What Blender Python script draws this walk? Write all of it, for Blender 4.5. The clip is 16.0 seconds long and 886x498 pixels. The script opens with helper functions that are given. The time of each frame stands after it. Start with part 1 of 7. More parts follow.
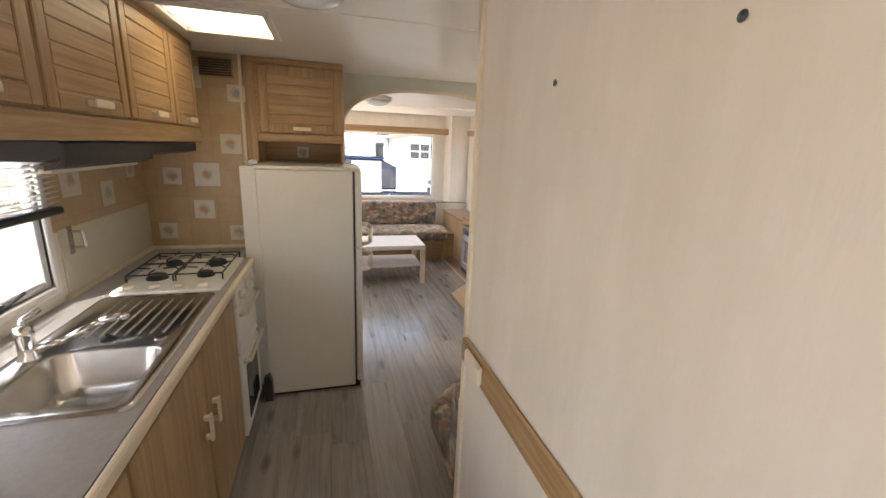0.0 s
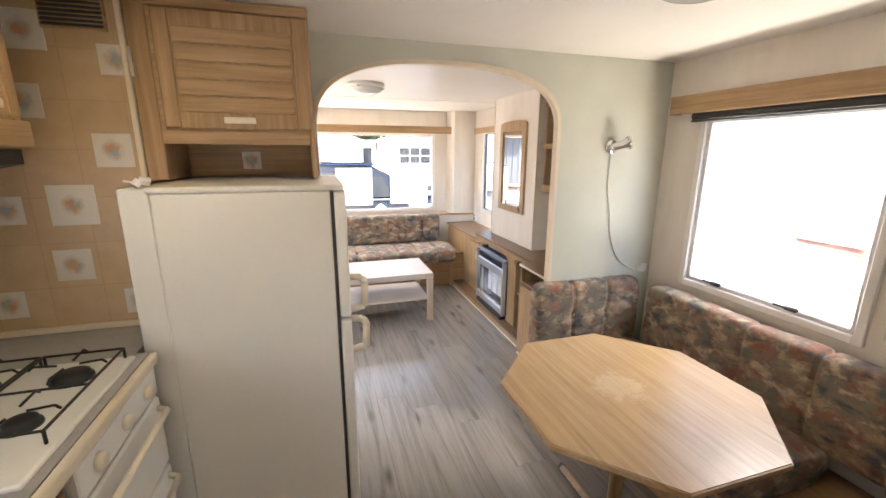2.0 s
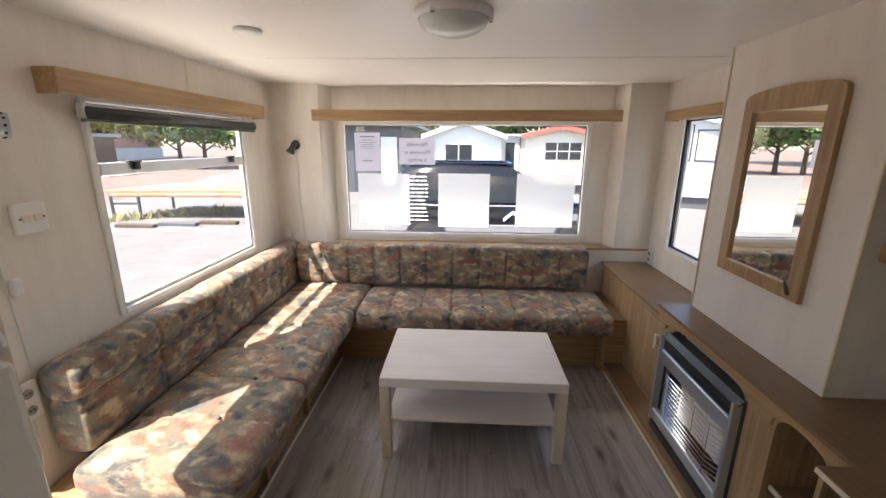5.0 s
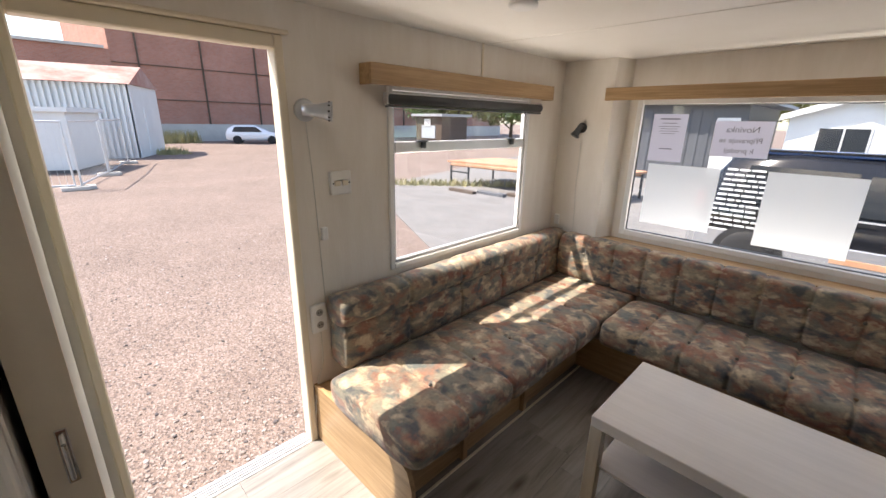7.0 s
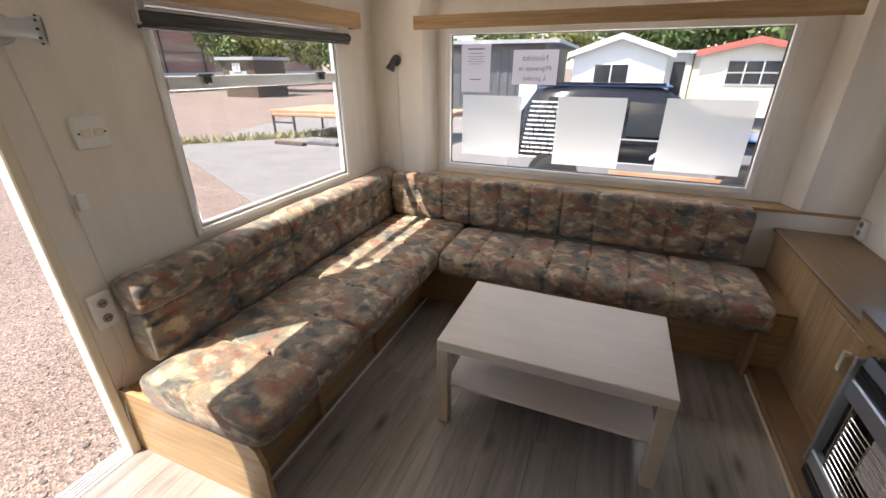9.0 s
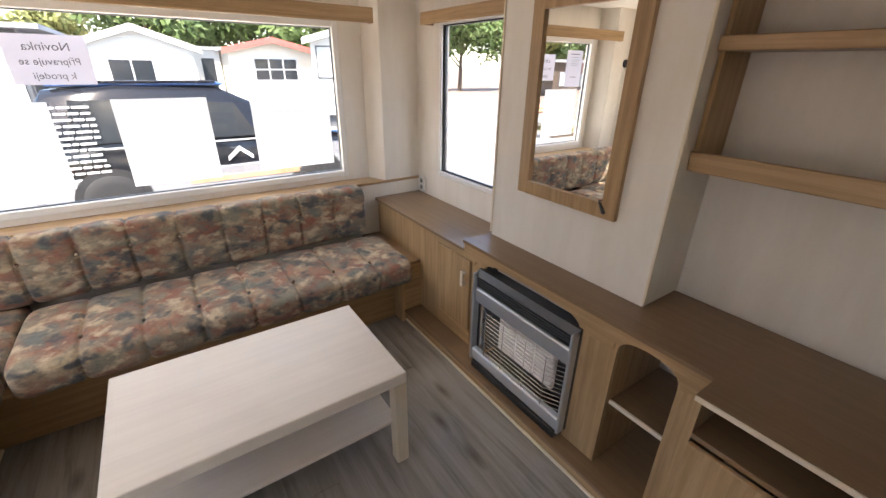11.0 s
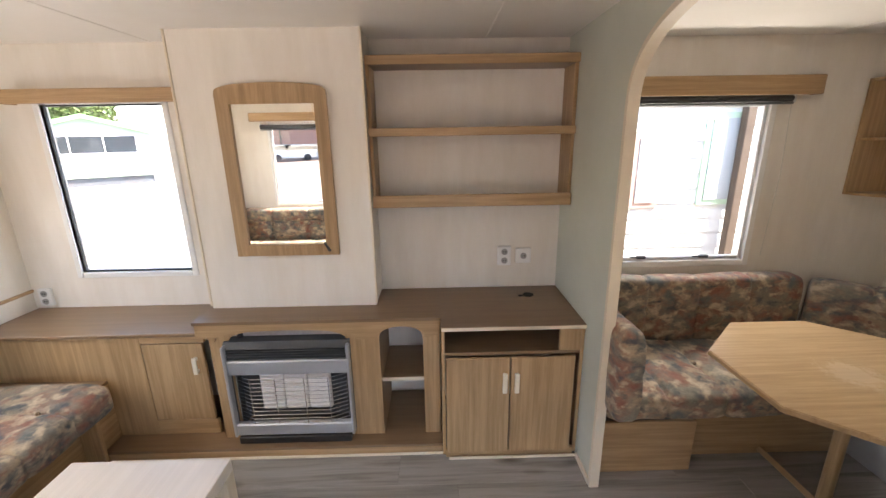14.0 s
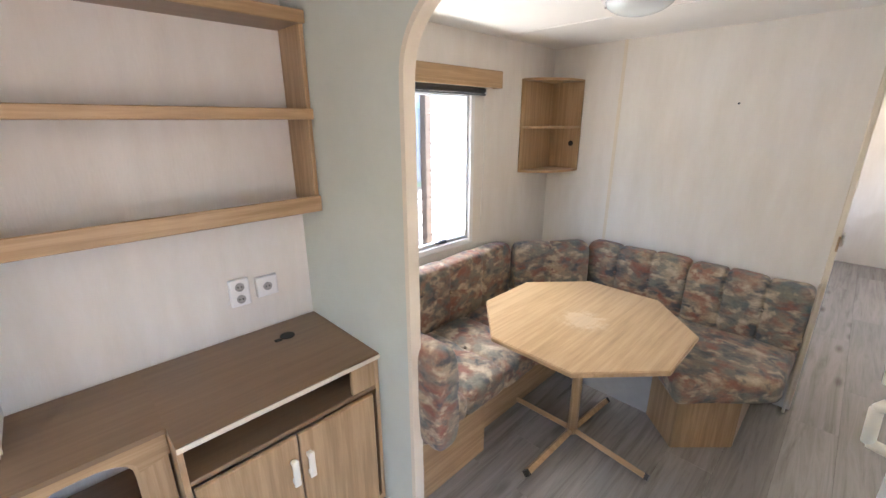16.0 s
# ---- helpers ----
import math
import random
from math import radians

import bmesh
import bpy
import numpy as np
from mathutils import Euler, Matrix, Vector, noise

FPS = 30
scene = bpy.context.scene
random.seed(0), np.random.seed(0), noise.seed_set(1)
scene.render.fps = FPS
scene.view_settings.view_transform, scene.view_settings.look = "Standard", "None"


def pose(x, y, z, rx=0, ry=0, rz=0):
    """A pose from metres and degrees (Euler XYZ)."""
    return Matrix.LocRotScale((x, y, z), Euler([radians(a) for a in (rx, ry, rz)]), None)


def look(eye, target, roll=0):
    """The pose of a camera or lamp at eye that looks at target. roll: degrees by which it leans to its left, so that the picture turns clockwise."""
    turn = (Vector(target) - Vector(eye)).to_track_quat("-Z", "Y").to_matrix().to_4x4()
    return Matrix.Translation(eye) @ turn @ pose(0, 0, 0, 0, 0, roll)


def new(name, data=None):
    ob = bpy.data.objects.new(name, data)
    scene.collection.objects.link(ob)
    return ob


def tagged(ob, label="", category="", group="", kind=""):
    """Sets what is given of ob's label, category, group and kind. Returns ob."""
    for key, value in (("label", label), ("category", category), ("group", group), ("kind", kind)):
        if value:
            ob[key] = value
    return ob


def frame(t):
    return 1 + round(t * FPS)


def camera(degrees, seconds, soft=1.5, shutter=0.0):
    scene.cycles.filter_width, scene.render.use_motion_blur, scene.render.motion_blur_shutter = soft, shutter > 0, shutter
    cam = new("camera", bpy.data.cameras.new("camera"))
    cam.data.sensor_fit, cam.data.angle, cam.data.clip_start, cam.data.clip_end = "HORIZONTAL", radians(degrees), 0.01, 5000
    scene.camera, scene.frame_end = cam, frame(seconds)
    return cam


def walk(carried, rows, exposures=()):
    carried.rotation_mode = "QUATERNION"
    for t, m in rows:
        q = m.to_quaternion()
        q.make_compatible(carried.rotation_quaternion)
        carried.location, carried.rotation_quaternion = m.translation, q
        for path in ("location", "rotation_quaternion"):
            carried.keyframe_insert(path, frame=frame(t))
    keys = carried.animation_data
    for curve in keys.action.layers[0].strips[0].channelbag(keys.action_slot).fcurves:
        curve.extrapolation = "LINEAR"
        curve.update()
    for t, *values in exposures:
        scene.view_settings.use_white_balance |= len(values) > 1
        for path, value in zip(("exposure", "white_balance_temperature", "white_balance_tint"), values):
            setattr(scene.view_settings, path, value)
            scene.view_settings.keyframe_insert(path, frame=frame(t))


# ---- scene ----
EXPOSURES = [(0.0, 2.95, 7100, 13), (1.0, 3.1, 7300, 12), (2.0, 3.45, 6900, 13), (3.0, 3.0, 6900, 13), (5.5, 1.8, 6900, 13), (7.5, 1.55, 6900, 13), (9.0, 1.6, 7000, 13), (10.0, 2.0, 7000, 13), (12.5, 2.75, 7000, 13), (14.5, 3.15, 6700, 12), (16.0, 3.75, 6000, 11)]
cam = camera(95.0, 16.0)
PATH = [
    (0, (0.666, 0.801, 1.524), (1.193, 2.668, 1.041), 2.3),
    (0.5, (0.675, 1.03, 1.51), (1.154, 2.915, 1.042), 2.0),
    (1, (0.697, 1.276, 1.496), (1.191, 3.158, 1.035), 1.5),
    (1.5, (0.761, 1.534, 1.515), (1.281, 3.406, 1.04), 1.2),
    (2, (0.755, 1.811, 1.5), (1.324, 3.671, 1.033), 0.3),
    (2.5, (0.818, 2.104, 1.553), (1.387, 3.943, 1.01), 0.9),
    (3, (0.89, 2.386, 1.491), (1.431, 4.251, 1.011), 0.5),
    (5.5, (1.275, 3.623, 1.537), (0.861, 5.514, 1.035), 0.7),
    (6, (1.345, 3.749, 1.536), (0.574, 5.52, 1.016), 1.1),
    (6.5, (1.343, 3.784, 1.539), (0.24, 5.36, 0.992), 1.2),
    (7, (1.3, 3.765, 1.553), (-0.039, 5.124, 0.952), 1.1),
    (7.5, (1.28, 3.749, 1.522), (-0.108, 5.009, 0.826), 1.0),
    (8, (1.272, 3.779, 1.5), (-0.004, 5.099, 0.707), 1.0),
    (8.5, (1.293, 3.838, 1.497), (0.268, 5.344, 0.672), 0.6),
    (9, (1.335, 3.875, 1.485), (0.645, 5.564, 0.665), -0.0),
    (9.5, (1.376, 3.909, 1.459), (1.074, 5.703, 0.629), -0.9),
    (10, (1.357, 3.945, 1.466), (1.514, 5.746, 0.612), -0.4),
    (12.5, (0.629, 4.337, 1.508), (2.391, 5.04, 0.876), -0.3),
    (13, (0.522, 4.365, 1.536), (2.371, 4.868, 0.962), -0.5),
    (13.5, (0.469, 4.411, 1.537), (2.375, 4.677, 0.991), -0.7),
    (14, (0.498, 4.411, 1.525), (2.424, 4.379, 0.988), -0.9),
    (14.5, (0.645, 4.384, 1.502), (2.54, 4.041, 0.961), -1.2),
    (15, (0.822, 4.386, 1.505), (2.61, 3.684, 0.949), -1.3),
    (15.5, (0.952, 4.437, 1.516), (2.551, 3.389, 0.929), -0.7),
    (16, (1.04, 4.497, 1.519), (2.399, 3.159, 0.917), -0.2),
]
walk(cam, [(t, look(eye, target, roll)) for t, eye, target, roll in PATH], exposures=EXPOSURES)

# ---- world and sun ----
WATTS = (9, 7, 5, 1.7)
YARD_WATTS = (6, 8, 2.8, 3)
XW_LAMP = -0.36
SUN_DIR = Vector((-0.60, -0.65, 1.39)).normalized()
world = bpy.data.worlds.new("world")
scene.world = world
world.use_nodes = True
wn = world.node_tree.nodes
sky = wn.new("ShaderNodeTexSky")
sky.sky_type = "NISHITA"
sky.sun_disc = False
sky.sun_elevation = math.asin(SUN_DIR.z)
sky.sun_rotation = math.atan2(SUN_DIR.x, SUN_DIR.y)
wn["Background"].inputs[1].default_value = 0.15
world.node_tree.links.new(sky.outputs[0], wn["Background"].inputs[0])
sun_data = bpy.data.lights.new("sun", "SUN")
sun_data.energy, sun_data.angle, sun_data.color = 3.6, radians(0.5), (1.0, 0.95, 0.88)
sun = new("sun", sun_data)
sun.matrix_world = look(SUN_DIR * 30, (0, 0, 0))


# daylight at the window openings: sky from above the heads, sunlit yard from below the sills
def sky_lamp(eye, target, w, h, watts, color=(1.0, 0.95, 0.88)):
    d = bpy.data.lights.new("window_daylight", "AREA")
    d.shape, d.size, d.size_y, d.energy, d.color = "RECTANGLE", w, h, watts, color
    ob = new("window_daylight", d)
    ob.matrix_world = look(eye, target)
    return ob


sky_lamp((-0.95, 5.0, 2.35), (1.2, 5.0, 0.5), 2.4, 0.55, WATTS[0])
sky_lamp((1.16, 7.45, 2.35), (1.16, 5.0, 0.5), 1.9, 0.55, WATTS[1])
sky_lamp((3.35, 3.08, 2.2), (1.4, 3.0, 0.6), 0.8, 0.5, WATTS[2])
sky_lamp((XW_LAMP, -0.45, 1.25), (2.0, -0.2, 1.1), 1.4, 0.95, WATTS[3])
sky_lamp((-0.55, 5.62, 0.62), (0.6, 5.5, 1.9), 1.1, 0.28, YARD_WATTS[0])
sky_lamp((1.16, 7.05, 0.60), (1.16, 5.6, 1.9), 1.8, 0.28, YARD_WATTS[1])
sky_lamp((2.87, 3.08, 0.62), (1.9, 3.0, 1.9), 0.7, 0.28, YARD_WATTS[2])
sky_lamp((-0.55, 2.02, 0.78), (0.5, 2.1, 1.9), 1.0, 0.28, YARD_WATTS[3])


# ---- materials ----
def material(name, color, rough=0.5, metal=0.0, spec=0.5):
    m = bpy.data.materials.new(name)
    m.use_nodes = True
    b = m.node_tree.nodes["Principled BSDF"]
    b.inputs["Base Color"].default_value = (*color, 1)
    b.inputs["Roughness"].default_value = rough
    b.inputs["Metallic"].default_value = metal
    b.inputs["Specular IOR Level"].default_value = spec
    return m


def add(m, kind, **values):
    n = m.node_tree.nodes.new(kind)
    for k, v in values.items():
        n.inputs[k.replace("_", " ")].default_value = v
    return n


def join(m, a, b):
    m.node_tree.links.new(a, b)


def ramp(m, fac, stops):
    n = m.node_tree.nodes.new("ShaderNodeValToRGB")
    e = n.color_ramp.elements
    while len(e) < len(stops):
        e.new(0.5)
    for el, (p, c) in zip(e, stops):
        el.position, el.color = p, (*c, 1)
    join(m, fac, n.inputs[0])
    return n


def coords(m, scale=(1, 1, 1), rot=(0, 0, 0), shift=False, world_space=False):
    """Object or world coordinates, scaled; shift offsets each object at random."""
    mp = add(m, "ShaderNodeMapping", Scale=scale, Rotation=rot)
    if world_space:
        src = m.node_tree.nodes.new("ShaderNodeNewGeometry").outputs["Position"]
    else:
        src = m.node_tree.nodes.new("ShaderNodeTexCoord").outputs["Object"]
    if shift:
        info = m.node_tree.nodes.new("ShaderNodeObjectInfo")
        mul = m.node_tree.nodes.new("ShaderNodeMath")
        mul.operation = "MULTIPLY"
        mul.inputs[1].default_value = 37.0
        join(m, info.outputs["Random"], mul.inputs[0])
        va = m.node_tree.nodes.new("ShaderNodeVectorMath")
        join(m, src, va.inputs[0])
        join(m, mul.outputs[0], va.inputs[1])
        src = va.outputs[0]
    join(m, src, mp.inputs[0])
    return mp.outputs[0]


def relief(m, fac, strength=0.2, distance=0.002):
    b = add(m, "ShaderNodeBump", Strength=strength, Distance=distance)
    join(m, fac, b.inputs["Height"])
    join(m, b.outputs[0], m.node_tree.nodes["Principled BSDF"].inputs["Normal"])


def plain(name, a, b, scale=8.0, rough=0.5, metal=0.0, bump=0.1, fine=120.0, stretch=(1, 1, 1), spec=0.5, dist=0.002):
    """Two close tones in soft patches, with a fine grain as relief."""
    m = material(name, a, rough, metal, spec)
    bs = m.node_tree.nodes["Principled BSDF"]
    v = coords(m, stretch)
    n = add(m, "ShaderNodeTexNoise", Scale=scale, Detail=6.0, Roughness=0.62)
    join(m, v, n.inputs["Vector"])
    join(m, ramp(m, n.outputs[0], [(0.3, a), (0.72, b)]).outputs[0], bs.inputs["Base Color"])
    g = add(m, "ShaderNodeTexNoise", Scale=fine, Detail=3.0)
    join(m, v, g.inputs["Vector"])
    relief(m, g.outputs[0], bump, dist)
    return m


def wood(name, a, b, axis="z", rough=0.42, scale=1.0, dark=0.75):
    """Straight-grained laminate; the grain runs along axis."""
    m = material(name, a, rough)
    bs = m.node_tree.nodes["Principled BSDF"]
    st = {"x": (0.9, 22, 22), "y": (22, 0.9, 22), "z": (22, 22, 0.9)}[axis]
    v = coords(m, tuple(k * scale for k in st), shift=True)
    n = add(m, "ShaderNodeTexNoise", Scale=2.2, Detail=7.0, Roughness=0.7, Distortion=0.35)
    join(m, v, n.inputs["Vector"])
    c = tuple(x * dark for x in a)
    col = ramp(m, n.outputs[0], [(0.28, c), (0.46, a), (0.62, b), (0.78, a)])
    v2 = coords(m, (2.0, 2.0, 2.0), shift=True)
    n2 = add(m, "ShaderNodeTexNoise", Scale=1.5, Detail=2.0)
    join(m, v2, n2.inputs["Vector"])
    mx = m.node_tree.nodes.new("ShaderNodeMixRGB")
    mx.blend_type = "MULTIPLY"
    mx.inputs[0].default_value = 0.35
    join(m, col.outputs[0], mx.inputs[1])
    join(m, ramp(m, n2.outputs[0], [(0.3, (0.72, 0.7, 0.68)), (0.7, (1, 1, 1))]).outputs[0], mx.inputs[2])
    join(m, mx.outputs[0], bs.inputs["Base Color"])
    relief(m, n.outputs[0], 0.12, 0.001)
    return m


def fabric_material(name):
    """Upholstery print: broad dry-brushed strokes of rust, cream, slate and charcoal, longer than they are high."""
    m = material(name, (0.2, 0.15, 0.12), 0.85, spec=0.25)
    bs = m.node_tree.nodes["Principled BSDF"]
    v = coords(m, (1, 1, 1.6), shift=True)
    fray = add(m, "ShaderNodeTexNoise", Scale=34.0, Detail=5.0, Roughness=0.7)
    join(m, v, fray.inputs["Vector"])

    def patches(scale, at, soft, off):
        mp = add(m, "ShaderNodeMapping", Location=(off, off * 0.7, off * 1.3))
        join(m, v, mp.inputs[0])
        n = add(m, "ShaderNodeTexNoise", Scale=scale, Detail=3.0, Roughness=0.5, Distortion=0.25)
        join(m, mp.outputs[0], n.inputs["Vector"])
        mix = m.node_tree.nodes.new("ShaderNodeMath")
        mix.operation = "MULTIPLY_ADD"
        mix.inputs[1].default_value = 0.26
        join(m, fray.outputs[0], mix.inputs[0])
        join(m, n.outputs[0], mix.inputs[2])
        return ramp(m, mix.outputs[0], [(at + 0.13 - soft * 0.3, (0, 0, 0)), (at + 0.13 + soft * 0.7, (1, 1, 1))]).outputs[0]

    def layer(below, mask, color):
        mx = m.node_tree.nodes.new("ShaderNodeMixRGB")
        join(m, mask, mx.inputs[0])
        join(m, below, mx.inputs[1])
        mx.inputs[2].default_value = (*color, 1)
        return mx.outputs[0]

    base = add(m, "ShaderNodeRGB")
    base.outputs[0].default_value = (0.20, 0.16, 0.12, 1)
    c = layer(base.outputs[0], patches(6.5, 0.43, 0.19, 3.1), (0.275, 0.142, 0.095))
    c = layer(c, patches(8.0, 0.50, 0.17, 11.7), (0.362, 0.277, 0.179))
    c = layer(c, patches(7.0, 0.51, 0.17, 23.3), (0.131, 0.142, 0.129))
    c = layer(c, patches(10.0, 0.54, 0.16, 37.9), (0.225, 0.100, 0.067))
    c = layer(c, patches(9.0, 0.53, 0.17, 51.1), (0.213, 0.195, 0.146))
    c = layer(c, patches(13.0, 0.57, 0.14, 67.3), (0.475, 0.378, 0.258))
    c = layer(c, patches(12.0, 0.57, 0.15, 83.9), (0.081, 0.085, 0.084))
    n2 = add(m, "ShaderNodeTexNoise", Scale=70.0, Detail=6.0, Roughness=0.75)
    join(m, v, n2.inputs["Vector"])
    mx = m.node_tree.nodes.new("ShaderNodeMixRGB")
    mx.blend_type = "OVERLAY"
    mx.inputs[0].default_value = 0.45
    join(m, c, mx.inputs[1])
    join(m, ramp(m, n2.outputs[0], [(0.34, (0.34, 0.34, 0.34)), (0.66, (0.72, 0.69, 0.66))]).outputs[0], mx.inputs[2])
    join(m, mx.outputs[0], bs.inputs["Base Color"])
    w = add(m, "ShaderNodeTexNoise", Scale=500.0, Detail=2.0)
    join(m, v, w.inputs["Vector"])
    relief(m, w.outputs[0], 0.25, 0.001)
    bs.inputs["Sheen Weight"].default_value = 0.15
    return m


def plank_material():
    m = material("grey_laminate", (0.3, 0.27, 0.24), 0.3)
    bs = m.node_tree.nodes["Principled BSDF"]
    v = coords(m, (14, 0.8, 14), shift=True)
    n = add(m, "ShaderNodeTexNoise", Scale=1.8, Detail=8.0, Roughness=0.68, Distortion=0.6)
    join(m, v, n.inputs["Vector"])
    col = ramp(m, n.outputs[0], [(0.25, (0.175, 0.152, 0.13)), (0.45, (0.29, 0.27, 0.245)), (0.6, (0.36, 0.335, 0.305)), (0.8, (0.265, 0.242, 0.215))])
    info = m.node_tree.nodes.new("ShaderNodeObjectInfo")
    tone = ramp(m, info.outputs["Random"], [(0.0, (0.84, 0.83, 0.82)), (1.0, (1.0, 0.99, 0.98))])
    vk = coords(m, (7, 2.2, 7), shift=True)
    kn = add(m, "ShaderNodeTexVoronoi", Scale=1.0)
    join(m, vk, kn.inputs["Vector"])
    knot = ramp(m, kn.outputs["Distance"], [(0.03, (0.4, 0.36, 0.33)), (0.2, (1, 1, 1))])
    a = m.node_tree.nodes.new("ShaderNodeMixRGB")
    b = m.node_tree.nodes.new("ShaderNodeMixRGB")
    for x in (a, b):
        x.blend_type = "MULTIPLY"
        x.inputs[0].default_value = 1.0
    join(m, col.outputs[0], a.inputs[1])
    join(m, tone.outputs[0], a.inputs[2])
    join(m, a.outputs[0], b.inputs[1])
    join(m, knot.outputs[0], b.inputs[2])
    join(m, b.outputs[0], bs.inputs["Base Color"])
    r = ramp(m, n.outputs[0], [(0.3, (0.27, 0.27, 0.27)), (0.7, (0.17, 0.17, 0.17))])
    join(m, r.outputs[0], bs.inputs["Roughness"])
    relief(m, n.outputs[0], 0.1, 0.001)
    return m


def glass_material(name, tint=(1, 1, 1), gloss=0.035, rough=0.0):
    m = bpy.data.materials.new(name)
    m.use_nodes = True
    t = m.node_tree
    t.nodes.remove(t.nodes["Principled BSDF"])
    tr = add(m, "ShaderNodeBsdfTransparent", Color=(*tint, 1))
    gl = add(m, "ShaderNodeBsdfGlossy", Roughness=rough)
    mix = t.nodes.new("ShaderNodeMixShader")
    mix.inputs[0].default_value = gloss
    join(m, tr.outputs[0], mix.inputs[1])
    join(m, gl.outputs[0], mix.inputs[2])
    join(m, mix.outputs[0], t.nodes["Material Output"].inputs[0])
    return m


def translucent(name, color, share=0.5, clear=0.0):
    """Thin white sheet that lets light through."""
    m = bpy.data.materials.new(name)
    m.use_nodes = True
    t = m.node_tree
    t.nodes.remove(t.nodes["Principled BSDF"])
    d = add(m, "ShaderNodeBsdfDiffuse", Color=(*color, 1))
    tl = add(m, "ShaderNodeBsdfTranslucent", Color=(*color, 1))
    mix = t.nodes.new("ShaderNodeMixShader")
    mix.inputs[0].default_value = share
    join(m, d.outputs[0], mix.inputs[1])
    join(m, tl.outputs[0], mix.inputs[2])
    tr = add(m, "ShaderNodeBsdfTransparent")
    mix2 = t.nodes.new("ShaderNodeMixShader")
    mix2.inputs[0].default_value = clear
    join(m, mix.outputs[0], mix2.inputs[1])
    join(m, tr.outputs[0], mix2.inputs[2])
    join(m, mix2.outputs[0], t.nodes["Material Output"].inputs[0])
    return m


def tile_print_material():
    """Beige wall board printed with a faint square grid."""
    m = material("beige_tile_board", (0.5, 0.36, 0.22), 0.35)
    bs = m.node_tree.nodes["Principled BSDF"]
    br = add(m, "ShaderNodeTexBrick", Scale=1.0, Mortar_Size=0.0025, Brick_Width=0.15, Row_Height=0.15, Color1=(0.54, 0.385, 0.23, 1), Color2=(0.56, 0.405, 0.245, 1), Mortar=(0.50, 0.355, 0.21, 1))
    br.offset = 0.0
    cx = m.node_tree.nodes.new("ShaderNodeSeparateXYZ")
    join(m, coords(m, world_space=True), cx.inputs[0])
    sm = m.node_tree.nodes.new("ShaderNodeMath")
    join(m, cx.outputs[0], sm.inputs[0])
    join(m, cx.outputs[1], sm.inputs[1])
    cc = m.node_tree.nodes.new("ShaderNodeCombineXYZ")
    join(m, sm.outputs[0], cc.inputs[0])
    join(m, cx.outputs[2], cc.inputs[1])
    join(m, cc.outputs[0], br.inputs["Vector"])
    n = add(m, "ShaderNodeTexNoise", Scale=14.0, Detail=5.0)
    join(m, coords(m), n.inputs["Vector"])
    mx = m.node_tree.nodes.new("ShaderNodeMixRGB")
    mx.blend_type = "MULTIPLY"
    mx.inputs[0].default_value = 0.4
    join(m, br.outputs[0], mx.inputs[1])
    join(m, ramp(m, n.outputs[0], [(0.3, (0.7, 0.66, 0.6)), (0.7, (1, 1, 1))]).outputs[0], mx.inputs[2])
    join(m, mx.outputs[0], bs.inputs["Base Color"])
    return m


def fruit_material():
    m = material("fruit_print", (0.7, 0.66, 0.6), 0.3)
    bs = m.node_tree.nodes["Principled BSDF"]
    tc = m.node_tree.nodes.new("ShaderNodeTexCoord")
    info = coords(m, (26, 26, 26), shift=True)
    n = add(m, "ShaderNodeTexVoronoi", Scale=1.6)
    join(m, info, n.inputs["Vector"])
    sep = m.node_tree.nodes.new("ShaderNodeSeparateColor")
    join(m, n.outputs["Color"], sep.inputs[0])
    fruit = ramp(m, sep.outputs[0], [(0.0, (0.52, 0.25, 0.15)), (0.3, (0.58, 0.36, 0.22)), (0.5, (0.36, 0.34, 0.24)), (0.7, (0.36, 0.38, 0.42)), (1.0, (0.6, 0.48, 0.36))])
    gr = m.node_tree.nodes.new("ShaderNodeVectorMath")
    gr.operation = "LENGTH"
    wob = add(m, "ShaderNodeTexNoise", Scale=40.0)
    join(m, tc.outputs["Object"], wob.inputs["Vector"])
    join(m, tc.outputs["Object"], gr.inputs[0])
    ad = m.node_tree.nodes.new("ShaderNodeMath")
    ad.operation = "MULTIPLY_ADD"
    ad.inputs[1].default_value = 0.03
    join(m, wob.outputs[0], ad.inputs[0])
    join(m, gr.outputs["Value"], ad.inputs[2])
    mask = ramp(m, ad.outputs[0], [(0.03, (1, 1, 1)), (0.05, (0, 0, 0))])
    mx = m.node_tree.nodes.new("ShaderNodeMixRGB")
    join(m, mask.outputs[0], mx.inputs[0])
    mx.inputs[1].default_value = (0.66, 0.62, 0.55, 1)
    join(m, fruit.outputs[0], mx.inputs[2])
    join(m, mx.outputs[0], bs.inputs["Base Color"])
    return m


M_WALL = plain("cream_wallboard", (0.73, 0.67, 0.585), (0.82, 0.77, 0.70), 9.0, 0.55, bump=0.3, fine=130, stretch=(1, 1, 0.22))
M_GREEN = plain("sage_wallboard", (0.56, 0.57, 0.48), (0.61, 0.62, 0.53), 4.0, 0.6, bump=0.1, fine=90)
M_CEIL = plain("ceiling_white", (0.80, 0.77, 0.71), (0.84, 0.81, 0.76), 3.0, 0.35, bump=0.1, fine=60)
M_TRIM = plain("cream_trim", (0.72, 0.63, 0.48), (0.76, 0.67, 0.53), 6.0, 0.45)
OAK, OAK2 = (0.40, 0.255, 0.125), (0.50, 0.335, 0.18)
M_OAKZ = wood("oak_laminate_upright", OAK, OAK2, "z")
M_OAKX = wood("oak_laminate_across", OAK, OAK2, "x")
M_OAKY = wood("oak_laminate_along", OAK, OAK2, "y")
